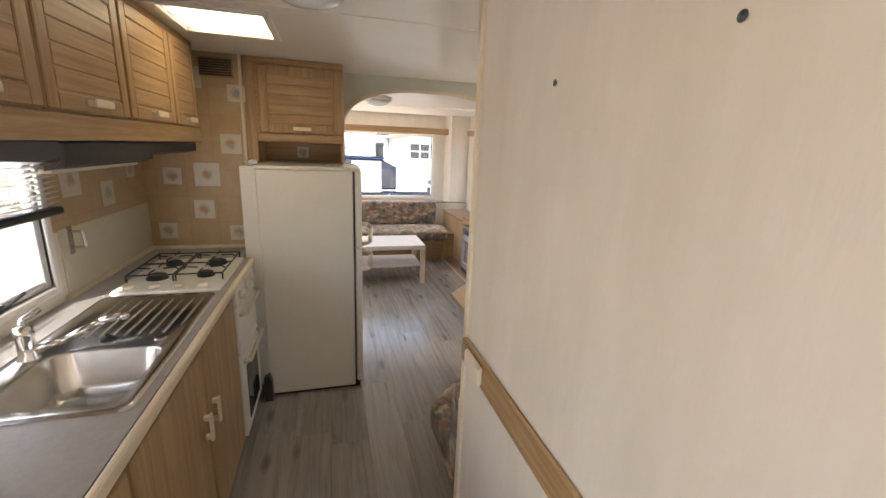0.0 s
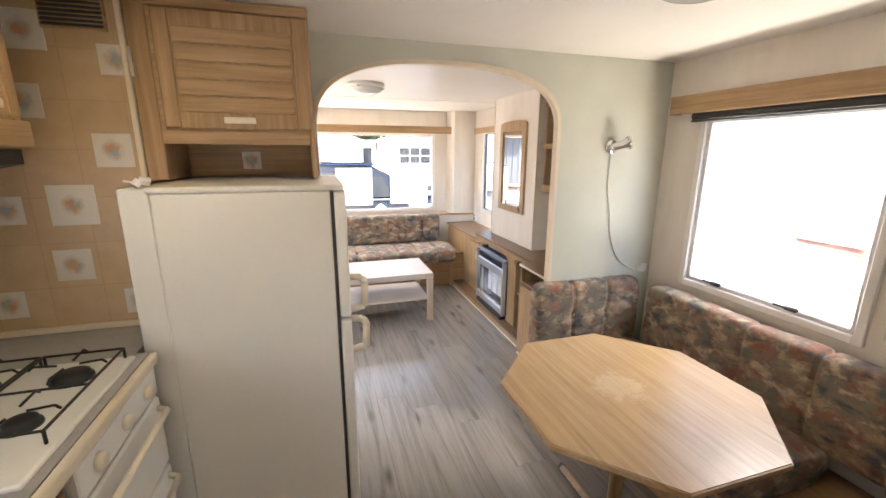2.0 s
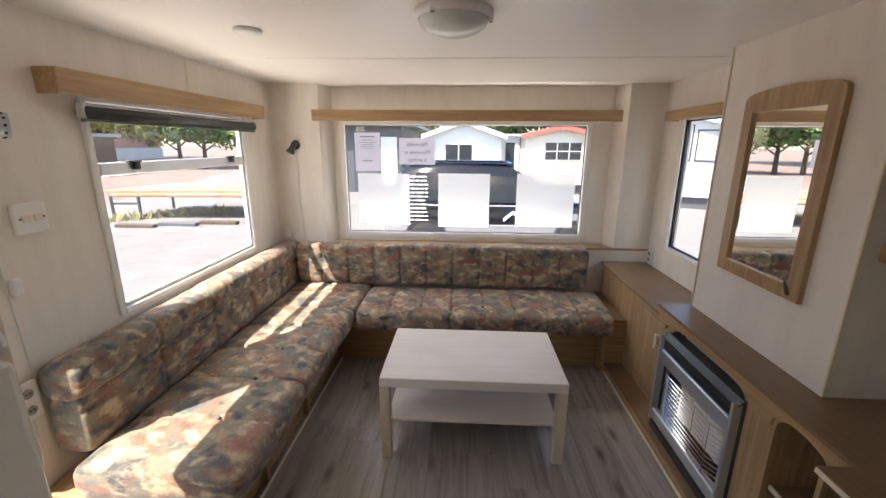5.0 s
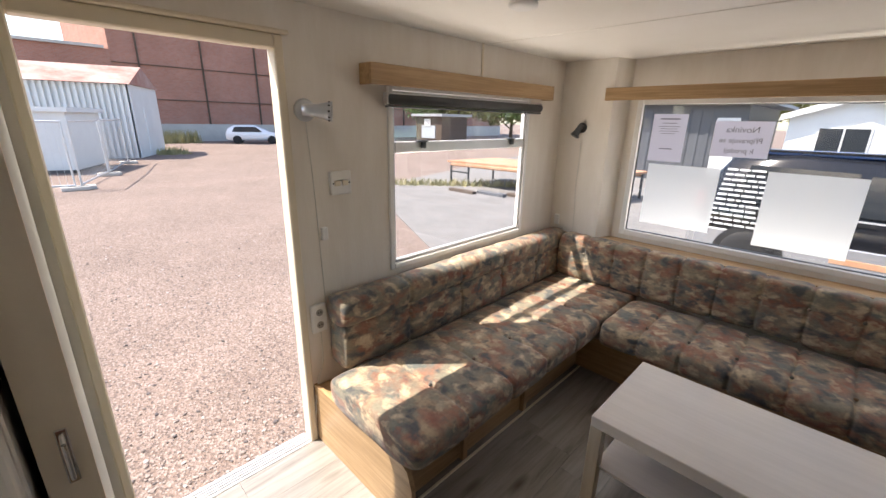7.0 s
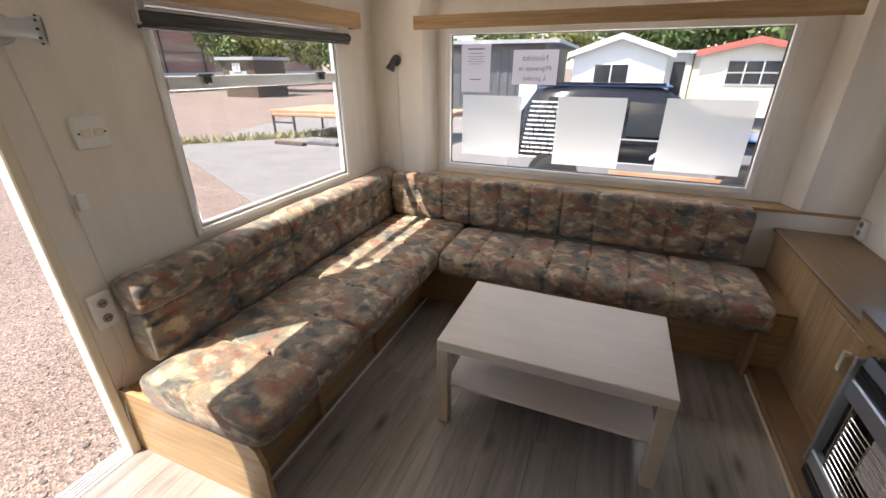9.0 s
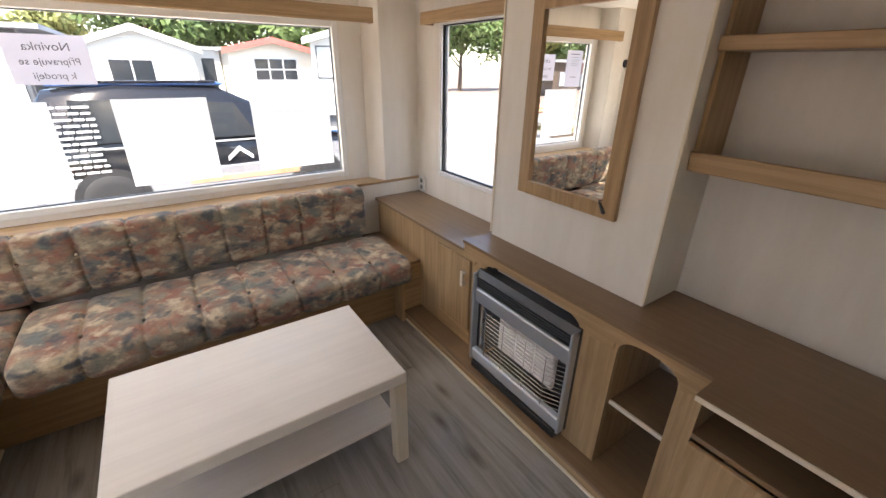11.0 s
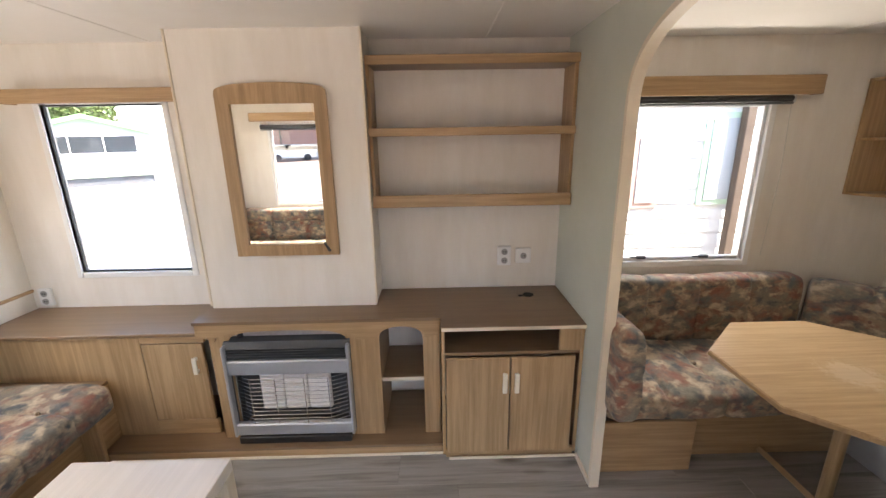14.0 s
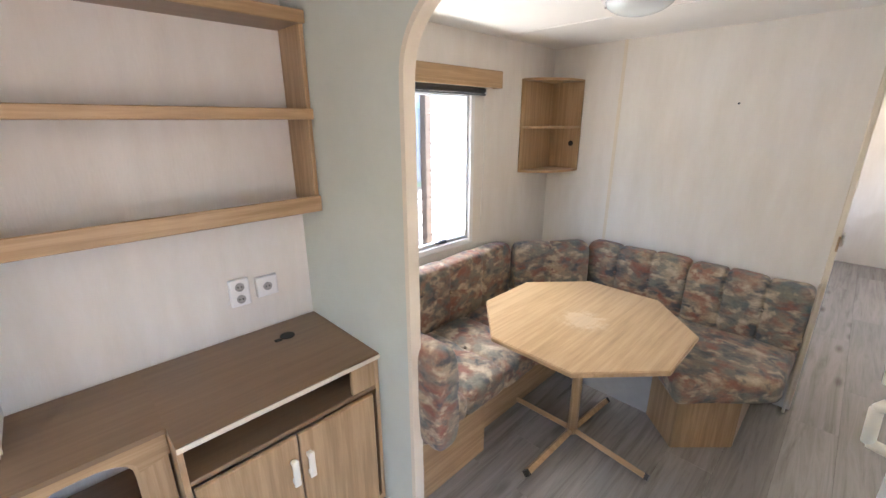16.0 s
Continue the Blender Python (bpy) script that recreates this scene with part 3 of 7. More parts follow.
solid("grab_handle", bm, M_CHROME, "small metal grab handle on the arch edge", "handle", base=(AX0, YP0, 1.15))


# ---- pelmets and blinds ----
def pelmet(name, lo, hi, axis, wall_side, label):
    """Wooden box board: front and two returns towards the wall."""
    t = thing(name, ((lo[0] + hi[0]) / 2, (lo[1] + hi[1]) / 2, lo[2]), label, "pelmet", "wooden pelmets")
    x0, y0, z0 = lo
    x1, y1, z1 = hi
    th = 0.016
    m = M_OAKY if axis == "y" else M_OAKX
    if axis == "y":
        fx = (x1 - th, x1) if wall_side < 0 else (x0, x0 + th)
        rx = (x0, x1 - th) if wall_side < 0 else (x0 + th, x1)
        part("front_board", bbox((fx[0], y0, z0), (fx[1], y1, z1), 0.003), m, t)
        part("end_board", bbox((rx[0], y0, z0), (rx[1], y0 + th, z1), 0.003), m, t)
        part("end_board", bbox((rx[0], y1 - th, z0), (rx[1], y1, z1), 0.003), m, t)
        part("groove", bbox((fx[0] - 0.002, y0 + 0.004, z0 + 0.018), (fx[1] + 0.002, y1 - 0.004, z0 + 0.024)), m, t)
    else:
        part("front_board", bbox((x0, y0, z0), (x1, y0 + th, z1), 0.003), m, t)
        part("end_board", bbox((x0, y0 + th, z0), (x0 + th, y1, z1), 0.003), m, t)
        part("end_board", bbox((x1 - th, y0 + th, z0), (x1, y1, z1), 0.003), m, t)
        part("groove", bbox((x0 + 0.004, y0 - 0.002, z0 + 0.018), (x1 - 0.004, y0 + 0.01, z0 + 0.024)), m, t)
    return t


pelmet("window_pelmet", (XW + 0.001, 4.87, 1.70), (XW + 0.09, 6.37, 1.788), "y", -1, "oak pelmet board over the lounge side window")
pelmet("window_pelmet", (0.01, 6.60, 1.705), (2.32, YN + 0.0, 1.785), "x", 1, "long oak pelmet board over the end window")
pelmet("window_pelmet", (XE - 0.09, 5.60, 1.70), (XE - 0.001, 6.46, 1.765), "y", 1, "short oak pelmet board over the narrow window")
pelmet("window_pelmet", (XE - 0.07, 2.50, 1.695), (XE - 0.001, 3.64, 1.785), "y", 1, "oak pelmet board over the dining window")


def roller_blind(lo_y, hi_y, x, z, label, r=0.02):
    t = thing("roller_blind", (x, (lo_y + hi_y) / 2, z), label, "blind", "roller blinds")
    part("roll", tube(bmesh.new(), (x, lo_y, z), (x, hi_y, z), r, n=14), M_DKGREY, t, "rolled dark grey fabric", True)
    part("bottom_bar", bbox((x - 0.012, lo_y, z - r - 0.012), (x + 0.012, hi_y, z - r - 0.002), 0.003), M_DKGREY, t)
    for y in (lo_y, hi_y):
        part("bracket", bbox((x - 0.016, y - 0.006, z - 0.022), (x + 0.016, y + 0.006, z + 0.03), 0.002), M_ALU, t)
    return t


roller_blind(4.98, 6.27, XW + 0.05, 1.645, "rolled-up dark grey blind across the side window", 0.024)
roller_blind(2.62, 3.52, XE - 0.035, 1.68, "rolled-up dark roller blind under the dining pelmet", 0.016)
bm = wire(bmesh.new(), [(XE - 0.03, 2.62, 1.68), (XE - 0.028, 2.60, 1.3), (XE - 0.02, 2.615, 0.86)], 0.002)
solid("blind_cord", bm, M_CABLE, "thin white blind cord beside the dining window", "cord", base=(XE - 0.03, 2.62, 0.86))
t = thing("venetian_blind", (XW + 0.03, 2.0, 1.24), "half-lowered venetian blind with slatted louvres and dark bottom rail", "blind")
part("head_rail", bbox((XW + 0.01, 1.45, 1.515), (XW + 0.05, 2.6, 1.55), 0.004), M_ALU, t)
for k in range(13):
    z = 1.275 + k * 0.0185
    bm = bmesh.new()
    prism(bm, [(XW + 0.012, z - 0.008), (XW + 0.03, z + 0.0015), (XW + 0.048, z + 0.007), (XW + 0.048, z + 0.0085), (XW + 0.03, z + 0.003), (XW + 0.012, z - 0.0065)], "y", 1.46, 2.59)
    part("slat", bm, M_ALU, t)
part("bottom_rail", bbox((XW + 0.01, 1.45, 1.235), (XW + 0.05, 2.6, 1.262), 0.006), M_DKGREY, t, "dark grey bottom rail")


# ---- cushions ----
def cushion(bm, origin, along, across, length, width, height, seams, groove=0.014, buttons=(), power=4.5, line=None):
    """Upholstered block: rounded section carried along its length, pinched at the seams, with button dimples.
    line: (side, u or v) of a stitched seam that runs the whole length on that side."""
    along, across = Vector(along), Vector(across)
    up = Vector((0, 0, 1))
    n, m = max(24, int(length / 0.0085)), 64
    rnd = min(0.05, length * 0.2)
    section = []
    for j in range(m):
        k = 8.0 * j / m
        a, b = (1, k - 1) if k < 2 else (3 - k, 1) if k < 4 else (-1, 5 - k) if k < 6 else (k - 7, -1)
        r = (abs(a) ** power + abs(b) ** power) ** (-1 / power)
        section.append((a * r, b * r))
    rings = []
    for i in range(n + 1):
        s = length * i / n
        e = min(s, length - s)
        k = 1.0 if e > rnd else math.sqrt(max(0.0, 1 - (1 - e / rnd) ** 2)) * 0.16 + 0.84
        near = min((abs(s - q) for q in seams), default=1.0)
        pinch = groove * (math.exp(-(near / 0.007) ** 2) + 0.2 * math.exp(-(near / 0.03) ** 2))
        ring = []
        for u, v in section:
            p = origin + along * s + across * (u * width / 2 * k * (1 - 2 * pinch / width)) + up * (v * height / 2 * k * (1 - 2 * pinch / height))
            w = noise.noise(p * 7.0) * 0.006 + noise.noise(p * 19.0) * 0.002
            if line:
                (su, sv), at = line
                if u * su + v * sv > 0.6:
                    d = (v - at) * height / 2 if su else (u - at) * width / 2
                    w -= groove * (0.7 * math.exp(-(d / 0.007) ** 2) + 0.15 * math.exp(-(d / 0.03) ** 2))
            p += (across * u + up * v) * w
            for q, bu, bv in buttons:
                if abs(s - q) < 0.075:
                    d2 = ((s - q) ** 2 + ((u - bu) * width / 2) ** 2 + ((v - bv) * height / 2) ** 2) / 0.03 ** 2
                    if d2 < 6:
                        p -= (across * bu + up * bv).normalized() * 0.009 * math.exp(-d2)
            ring.append(bm.verts.new(p))
        rings.append(ring)
    for p, q in zip(rings[:-1], rings[1:]):
        for j in range(m):
            bm.faces.new((p[j], p[(j + 1) % m], q[(j + 1) % m], q[j]))
    bm.faces.new(rings[0][::-1])
    bm.faces.new(rings[-1])
    return bm


def sofa_cushion(name, origin, along, across, length, width, height, seam_step, label, group, face=None, groove=0.013, power=4.5):
    """face: the point in (across, up) on which the buttons sit; a stitched seam runs through them."""
    k = max(1, round(length / seam_step))
    seams = [length * (i + 1) / k for i in range(k - 1)]
    o = Vector(origin)
    t = thing(name, o, label, "cushion", group)
    bt = [(length * (i + 1) / k, *face) for i in range(k - 1)] if face else []
    line = None
    if face:
        line = ((math.copysign(1, face[0]), 0), face[1]) if abs(face[0]) > 0.9 else ((0, 1), face[0])
    part("cover", cushion(bmesh.new(), o, along, across, length, width, height, seams, groove, bt, power, line), M_FAB, t, smooth=True)
    for q, u, v in bt:
        c = o + Vector(along) * q + Vector(across) * (u * width / 2 * (0.9 if abs(u) > 0.9 else 1)) + Vector((0, 0, v * height / 2 * (0.88 if abs(v) > 0.9 else 1)))
        bm = bmesh.new()
        bmesh.ops.create_uvsphere(bm, u_segments=8, v_segments=6, radius=0.009, matrix=Matrix.Translation(c))
        part("button", bm, M_FAB, t, smooth=True, at=c)
    return t


# lounge: bench bases
b = thing("bench_base", (0.03, 5.5, 0), "oak laminate bench base along the side wall, end panel sunlit", "bench", "bench bases")
part("end_panel", prism(bmesh.new(), [(XW + 0.004, 0.0), (0.40, 0.0), (0.40, 0.22), (0.375, 0.29), (0.34, 0.315), (XW + 0.004, 0.315)], "y", 4.535, 4.555), M_OAKX, b)
part("front_panel", bbox((0.245, 4.555, 0.0), (0.265, 6.13, 0.285), 0.002), M_OAKY, b)
part("seat_board", bbox((XW + 0.004, 4.555, 0.285), (0.37, 6.0, 0.30)), M_OAKY, b)
for y in (4.95, 5.45):
    part("rib", bbox((0.265, y, 0.0), (0.295, y + 0.03, 0.285), 0.002), M_OAKZ, b)
b = thing("bench_base", (1.25, 6.35, 0), "oak laminate bench base under the end window", "bench", "bench bases")
part("front_panel", bbox((0.265, 6.11, 0.0), (2.14, 6.13, 0.285), 0.002), M_OAKX, b)
part("seat_board", bbox((0.37, 6.0, 0.285), (2.16, 6.62, 0.30)), M_OAKX, b)
part("end_panel", bbox((2.14, 6.02, 0.0), (2.162, 6.62, 0.30), 0.003), M_OAKZ, b)

LS = "lounge seat cushions"
sofa_cushion("seat_cushion", (0.125, 4.53, 0.37), (0, 1, 0), (1, 0, 0), 2.09, 0.62, 0.15, 0.30, "long floral seat cushion in rust and teal, partly sunlit", LS, (0.2, 1.0))
sofa_cushion("seat_cushion", (0.46, 6.20, 0.375), (1, 0, 0), (0, 1, 0), 1.72, 0.56, 0.16, 0.215, "floral seat cushion with vertical seams below the end window", LS, (-0.45, 1.0))
sofa_cushion("back_cushion", (-0.245, 4.635, 0.525), (0, 1, 0), (1, 0, 0), 2.0, 0.15, 0.24, 0.42, "lower floral backrest along the side wall", LS, (1.0, 0.6))
sofa_cushion("back_cushion", (-0.245, 4.63, 0.70), (0, 1, 0), (1, 0, 0), 2.0, 0.165, 0.155, 0.42, "rounded top roll of the side wall backrest", LS, power=2.6)
sofa_cushion("back_cushion", (-0.15, 6.555, 0.60), (1, 0, 0), (0, 1, 0), 2.29, 0.15, 0.33, 0.208, "tufted floral backrest under the end window", LS, (-1.0, 0.3))

# coffee table
t = thing("coffee_table", (1.237, 5.42, 0), "birch-effect rectangular coffee table with a lower shelf", "table")
TX0, TX1, TY0, TY1 = 0.787, 1.687, 5.145, 5.695
part("tabletop", bbox((TX0, TY0, 0.40), (TX1, TY1, 0.45), 0.003), M_BIRCH, t)
part("shelf", bbox((TX0 + 0.03, TY0 + 0.03, 0.195), (TX1 - 0.03, TY1 - 0.03, 0.21), 0.002), M_BIRCH, t)
for x in (TX0, TX1 - 0.05):
    for y in (TY0, TY1 - 0.05):
        part("leg", bbox((x, y, 0), (x + 0.05, y + 0.05, 0.40), 0.002), M_BIRCHZ, t)

# step box beside the end bench and the low platform
b = thing("step_box", (2.24, 6.34, 0.06), "small oak laminate box step beside the bench", "box")
part("top", bbox((2.165, 6.06, 0.36), (2.305, 6.63, 0.378), 0.002), M_OAKTOP, b)
part("front", bbox((2.165, 6.06, 0.0), (2.305, 6.078, 0.36), 0.002), M_OAKX, b)
b = thing("hearth_platform", (2.40, 5.2, 0), "low brown laminate platform along the wall units", "platform")
part("top", bbox((2.18, 4.40, 0.04), (2.63, 6.06, 0.055), 0.002), M_OAKTOP, b)
part("edge", bbox((2.18, 4.40, 0.0), (2.195, 6.06, 0.04), 0.002), M_OAKY, b)

# low cupboard by the narrow window
b = thing("low_cupboard", (2.47, 6.0, 0.055), "low oak cupboard with one small door below the narrow window", "cupboard")
part("top", bbox((2.28, 5.55, 0.615), (2.64, 6.635, 0.635), 0.003), M_OAKTOP, b)
part("front", bbox((2.30, 5.86, 0.055), (2.318, 6.63, 0.615), 0.002), M_OAKZ, b)
part("skirt", bbox((2.30, 5.55, 0.055), (2.318, 5.86, 0.14), 0.002), M_OAKY, b)
part("rail", bbox((2.30, 5.55, 0.575), (2.318, 5.86, 0.615), 0.002), M_OAKY, b)
dr = part("door", bbox((2.296, 5.56, 0.145), (2.314, 5.855, 0.57), 0.003), M_OAKZ, b)


def small_handle(parent, c, way, length=0.09, upright=True, mat=None):
    """Flat bow handle standing off its door along way."""
    c, w = Vector(c), Vector(way)
    side = Vector((0, 0, 1)) if upright else w.cross(Vector((0, 0, 1)))
    bm = bmesh.new()
    q = Matrix((side.cross(w), w, side)).transposed().to_4x4()
    for k in (-1, 1):
        box_lo, box_hi = (-0.009, 0.0, k * length * 0.36 - 0.009), (0.009, 0.02, k * length * 0.36 + 0.009)
        box(bm, box_lo, box_hi, 0.003)
    box(bm, (-0.011, 0.016, -length / 2), (0.011, 0.026, length / 2), 0.004, 2)
    bmesh.ops.transform(bm, matrix=Matrix.Translation(c) @ q, verts=bm.verts[:])
    part("handle", bm, mat or M_IVORY, parent, "cream plastic bow handle", at=c)


small_handle(dr, (2.296, 5.60, 0.46), (-1, 0, 0))

# chimney breast and mantel unit with arches
solid("chimney_breast", bbox((2.41, 4.72, 0.706), (XE, 5.54, ZC)), M_WALL, "white boxed-out wall panel above the fire", "wall", kind="structure")
b = thing("fire_surround", (2.42, 4.97, 0.055), "oak laminate fire surround with arched niche and mantel shelf", "fireplace")
def arch_line(y0, y1, zs, zt, n=14):
    return [((y0 + y1) / 2 + (y1 - y0) / 2 * math.cos(math.pi * i / n), zs + (zt - zs) * math.sin(math.pi * i / n) ** 0.6) for i in range(n + 1)]
front = [(4.405, 0.055), (4.405, 0.68), (4.43, 0.688), (5.50, 0.688), (5.50, 0.055), (5.415, 0.055)] + arch_line(4.85, 5.415, 0.58, 0.655) + [(4.85, 0.055), (4.695, 0.055)] + arch_line(4.485, 4.695, 0.58, 0.655) + [(4.485, 0.055)]
part("front", prism(bmesh.new(), front, "x", 2.262, 2.282), M_OAKZ, b)
lip = [(4.40, 0.62), (4.40, 0.682), (4.408, 0.697), (4.43, 0.7045), (5.55, 0.7045), (5.555, 0.625), (5.50, 0.62)] + arch_line(4.80, 5.47, 0.60, 0.655)[::1] + [(4.72, 0.60)] + arch_line(4.475, 4.705, 0.60, 0.662)
part("front_rail", prism(bmesh.new(), lip, "x", 2.249, 2.261), M_OAKY, b)
part("mantel_top", bbox((2.243, 4.398, 0.690), (2.63, 5.558, 0.7055)), M_OAKTOP, b)
part("side_panel", bbox((2.283, 4.695, 0.055), (2.62, 4.71, 0.688)), M_OAKZ, b)
part("side_panel", bbox((2.283, 4.44, 0.055), (2.62, 4.455, 0.688)), M_OAKZ, b)
part("side_panel", bbox((2.283, 5.50, 0.055), (2.62, 5.515, 0.688)), M_OAKZ, b)
part("shelf", bbox((2.296, 4.455, 0.345), (2.62, 4.695, 0.36), 0.002), M_OAKTOP, b, "brown shelf with a pale edge")
part("shelf_edge", bbox((2.286, 4.455, 0.343), (2.295, 4.695, 0.362), 0.002), M_TRIM, b)
part("stone_back", bbox((2.30, 4.815, 0.605), (2.316, 5.465, 0.688)), plain("grey_fibreboard", (0.30, 0.27, 0.26), (0.4, 0.36, 0.34), 60, 0.9, bump=0.5), b, "grey fibrous heat board")

# gas fire
h = thing("gas_heater", (2.29, 5.13, 0.055), "silver and charcoal gas heater with ceramic radiants behind a wire guard", "heater")
HY0, HY1 = 4.835, 5.43
part("plinth", bbox((2.21, HY0 + 0.02, 0.055), (2.39, HY1 - 0.02, 0.095), 0.004), M_BLACK, h)
bm = bmesh.new()
box(bm, (2.25, HY0, 0.095), (2.385, HY0 + 0.012, 0.585), 0.003)
box(bm, (2.25, HY1 - 0.012, 0.095), (2.385, HY1, 0.585), 0.003)
box(bm, (2.375, HY0 + 0.012, 0.095), (2.385, HY1 - 0.012, 0.585))
prism(bm, [(2.225, 0.575), (2.25, 0.60), (2.385, 0.60), (2.385, 0.585), (2.25, 0.585)], "y", HY0, HY1)
part("casing", bm, M_DKGREY, h, "charcoal steel casing")
part("upper_band", bbox((2.222, HY0 + 0.012, 0.435), (2.25, HY1 - 0.012, 0.51), 0.006), M_SILVER, h)
part("lower_band", bbox((2.215, HY0 + 0.012, 0.10), (2.25, HY1 - 0.012, 0.165), 0.006), M_SILVER, h)
for y in (HY0, HY1 - 0.014):
    part("side_trim", bbox((2.21, y, 0.095), (2.25, y + 0.014, 0.59), 0.004), M_SILVER, h)
for k in range(5):
    z = 0.518 + k * 0.013
    part("louvre", prism(bmesh.new(), [(2.228, z), (2.248, z + 0.006), (2.248, z + 0.010), (2.228, z + 0.004)], "y", HY0 + 0.014, HY1 - 0.014), M_DKGREY, h)
part("firebox", bbox((2.34, HY0 + 0.012, 0.165), (2.35, HY1 - 0.012, 0.435)), M_DKGREY, h, "dark reflector back")
part("hood", prism(bmesh.new(), [(2.25, 0.425), (2.34, 0.40), (2.34, 0.412), (2.25, 0.435)], "y", HY0 + 0.09, HY1 - 0.09), M_BLACK, h)
for k in range(3):
    y = 4.955 + k * 0.118
    m4 = bbox((2.285, y, 0.20), (2.312, y + 0.112, 0.40), 0.006)
    rb = part("radiant", m4, M_CERAMIC, h, "pale ceramic radiant plaque")
    for j in range(9):
        part("rib", bbox((2.281, y + 0.008, 0.213 + j * 0.02), (2.287, y + 0.104, 0.221 + j * 0.02), 0.002), M_CERAMIC, rb)
bm = bmesh.new()
for j in range(12):
    z = 0.175 + j * 0.022
    wire(bm, [(2.255, HY0 + 0.03, z), (2.215, HY0 + 0.11, z), (2.215, HY1 - 0.11, z), (2.255, HY1 - 0.03, z)], 0.0017, 5)
for y in (HY0 + 0.03, HY0 + 0.11, 5.06, 5.20, HY1 - 0.11, HY1 - 0.03):
    x = 2.255 if y in (HY0 + 0.03, HY1 - 0.03) else 2.215
    wire(bm, [(x, y, 0.17), (x, y, 0.42)], 0.002, 5)
part("wire_guard", bm, M_CHROME, h, "thin steel wire guard")
part("control_knob", tube(bmesh.new(), (2.3, 5.37, 0.60), (2.3, 5.37, 0.625), 0.014), M_BLACK, h)

# mirror on the chimney breast
t = thing("wall_mirror", (2.40, 5.12, 0.98), "arched oak-framed wall mirror", "mirror")
def mirror_outline(y0, y1, z0, zs, zt, n=16):
    return [(y0, z0), (y1, z0)] + [((y0 + y1) / 2 + (y1 - y0) / 2 * math.cos(math.pi * i / n), zs + (zt - zs) * math.sin(math.pi * i / n) ** 0.55) for i in range(n + 1)]
o1 = mirror_outline(4.88, 5.365, 0.98, 1.71, 1.76)
i1 = [(4.935, 1.035), (5.305, 1.035)] + [(5.305 - 0.37 * i / 16, 1.672) for i in range(17)]
bm = bmesh.new()
A = [bm.verts.new((2.41, *p)) for p in o1]
B = [bm.verts.new((2.39, *p)) for p in o1]
C = [bm.verts.new((2.386, *p)) for p in i1]
D = [bm.verts.new((2.402, *p)) for p in i1]
n = len(o1)
for r, q in ((A, B), (B, C), (C, D)):
    for i in range(n):
        bm.faces.new((r[i], r[(i + 1) % n], q[(i + 1) % n], q[i]))
part("mirror_frame", bm, M_OAKZ, t)
part("glass", bbox((2.398, 4.93, 1.03), (2.404, 5.31, 1.68)), M_MIRROR, t, "silvered mirror glass")
bm = bmesh.new()
for k in range(5):
    box(bm, (2.376, 4.915 + k * 0.006, 1.0 + k * 0.008), (2.386, 4.93 + k * 0.004, 1.012 + k * 0.009), 0.003)
part("leaf_ornament", bm, M_DKGREY, t, "small pewter leaf ornament")

# open wall shelves
b = thing("wall_shelf", (2.56, 4.24, 1.18), "oak laminate open wall shelf unit, empty", "shelf")
SX = 2.472
part("side_panel", bbox((SX + 0.006, 3.748, 1.22), (XE - 0.002, 3.764, 1.86), 0.002), M_OAKZ, b)
part("side_panel", bbox((SX + 0.006, 4.70, 1.22), (XE - 0.002, 4.716, 1.86), 0.002), M_OAKZ, b)
for z, th in ((1.19, 0.06), (1.525, 0.038), (1.835, 0.04)):
    part("shelf", bbox((SX, 3.748, z), (XE - 0.002, 4.716, z + 0.018)), M_OAKTOP, b)
    part("shelf_lip", bbox((SX - 0.012, 3.748, z), (SX, 4.716, z + th), 0.003), M_OAKY, b)

# television cupboard
b = thing("television_cupboard", (2.39, 4.08, 0), "oak laminate cupboard with open slot and two doors", "cupboard")
CX = 2.15
part("top", bbox((CX - 0.012, 3.748, 0.685), (2.63, 4.398, 0.7055)), M_OAKTOP, b)
part("top_edge", bbox((CX - 0.018, 3.748, 0.687), (CX - 0.012, 4.398, 0.703), 0.002), M_TRIM, b)
part("side_panel", bbox((CX, 4.383, 0.015), (2.62, 4.398, 0.685)), M_OAKZ, b)
part("side_panel", bbox((CX, 3.748, 0.015), (2.62, 3.763, 0.685)), M_OAKZ, b)
part("slot_floor", bbox((CX, 3.763, 0.555), (2.62, 4.383, 0.572), 0.002), M_OAKTOP, b)
part("slot_back", bbox((2.60, 3.763, 0.572), (2.615, 4.383, 0.685)), M_OAKTOP, b)
part("filler", bbox((CX, 3.763, 0.572), (CX + 0.018, 3.86, 0.685), 0.002), M_OAKZ, b)
part("plinth", bbox((CX, 3.763, 0.0), (CX + 0.015, 4.383, 0.04)), M_OAKY, b)
for y0, y1, hy in ((3.787, 4.08, 4.055), (4.085, 4.379, 4.11)):
    dr = part("door", bbox((CX - 0.018, y0, 0.04), (CX, y1, 0.55), 0.003), M_OAKZ, b)
    small_handle(dr, (CX - 0.018, hy, 0.43), (-1, 0, 0), 0.1)
bm = bmesh.new()
lathe(bm, [(0.028, 0), (0.028, 0.0025), (0.012, 0.0025)], (2.5, 3.93, 0.7055), 14)
box(bm, (2.48, 3.96, 0.7055), (2.50, 3.985, 0.707))
solid("cable_hole", bm, M_DARKHOLE, "dark cable hole in the cupboard top", "hole", base=(2.5, 3.93, 0.703))


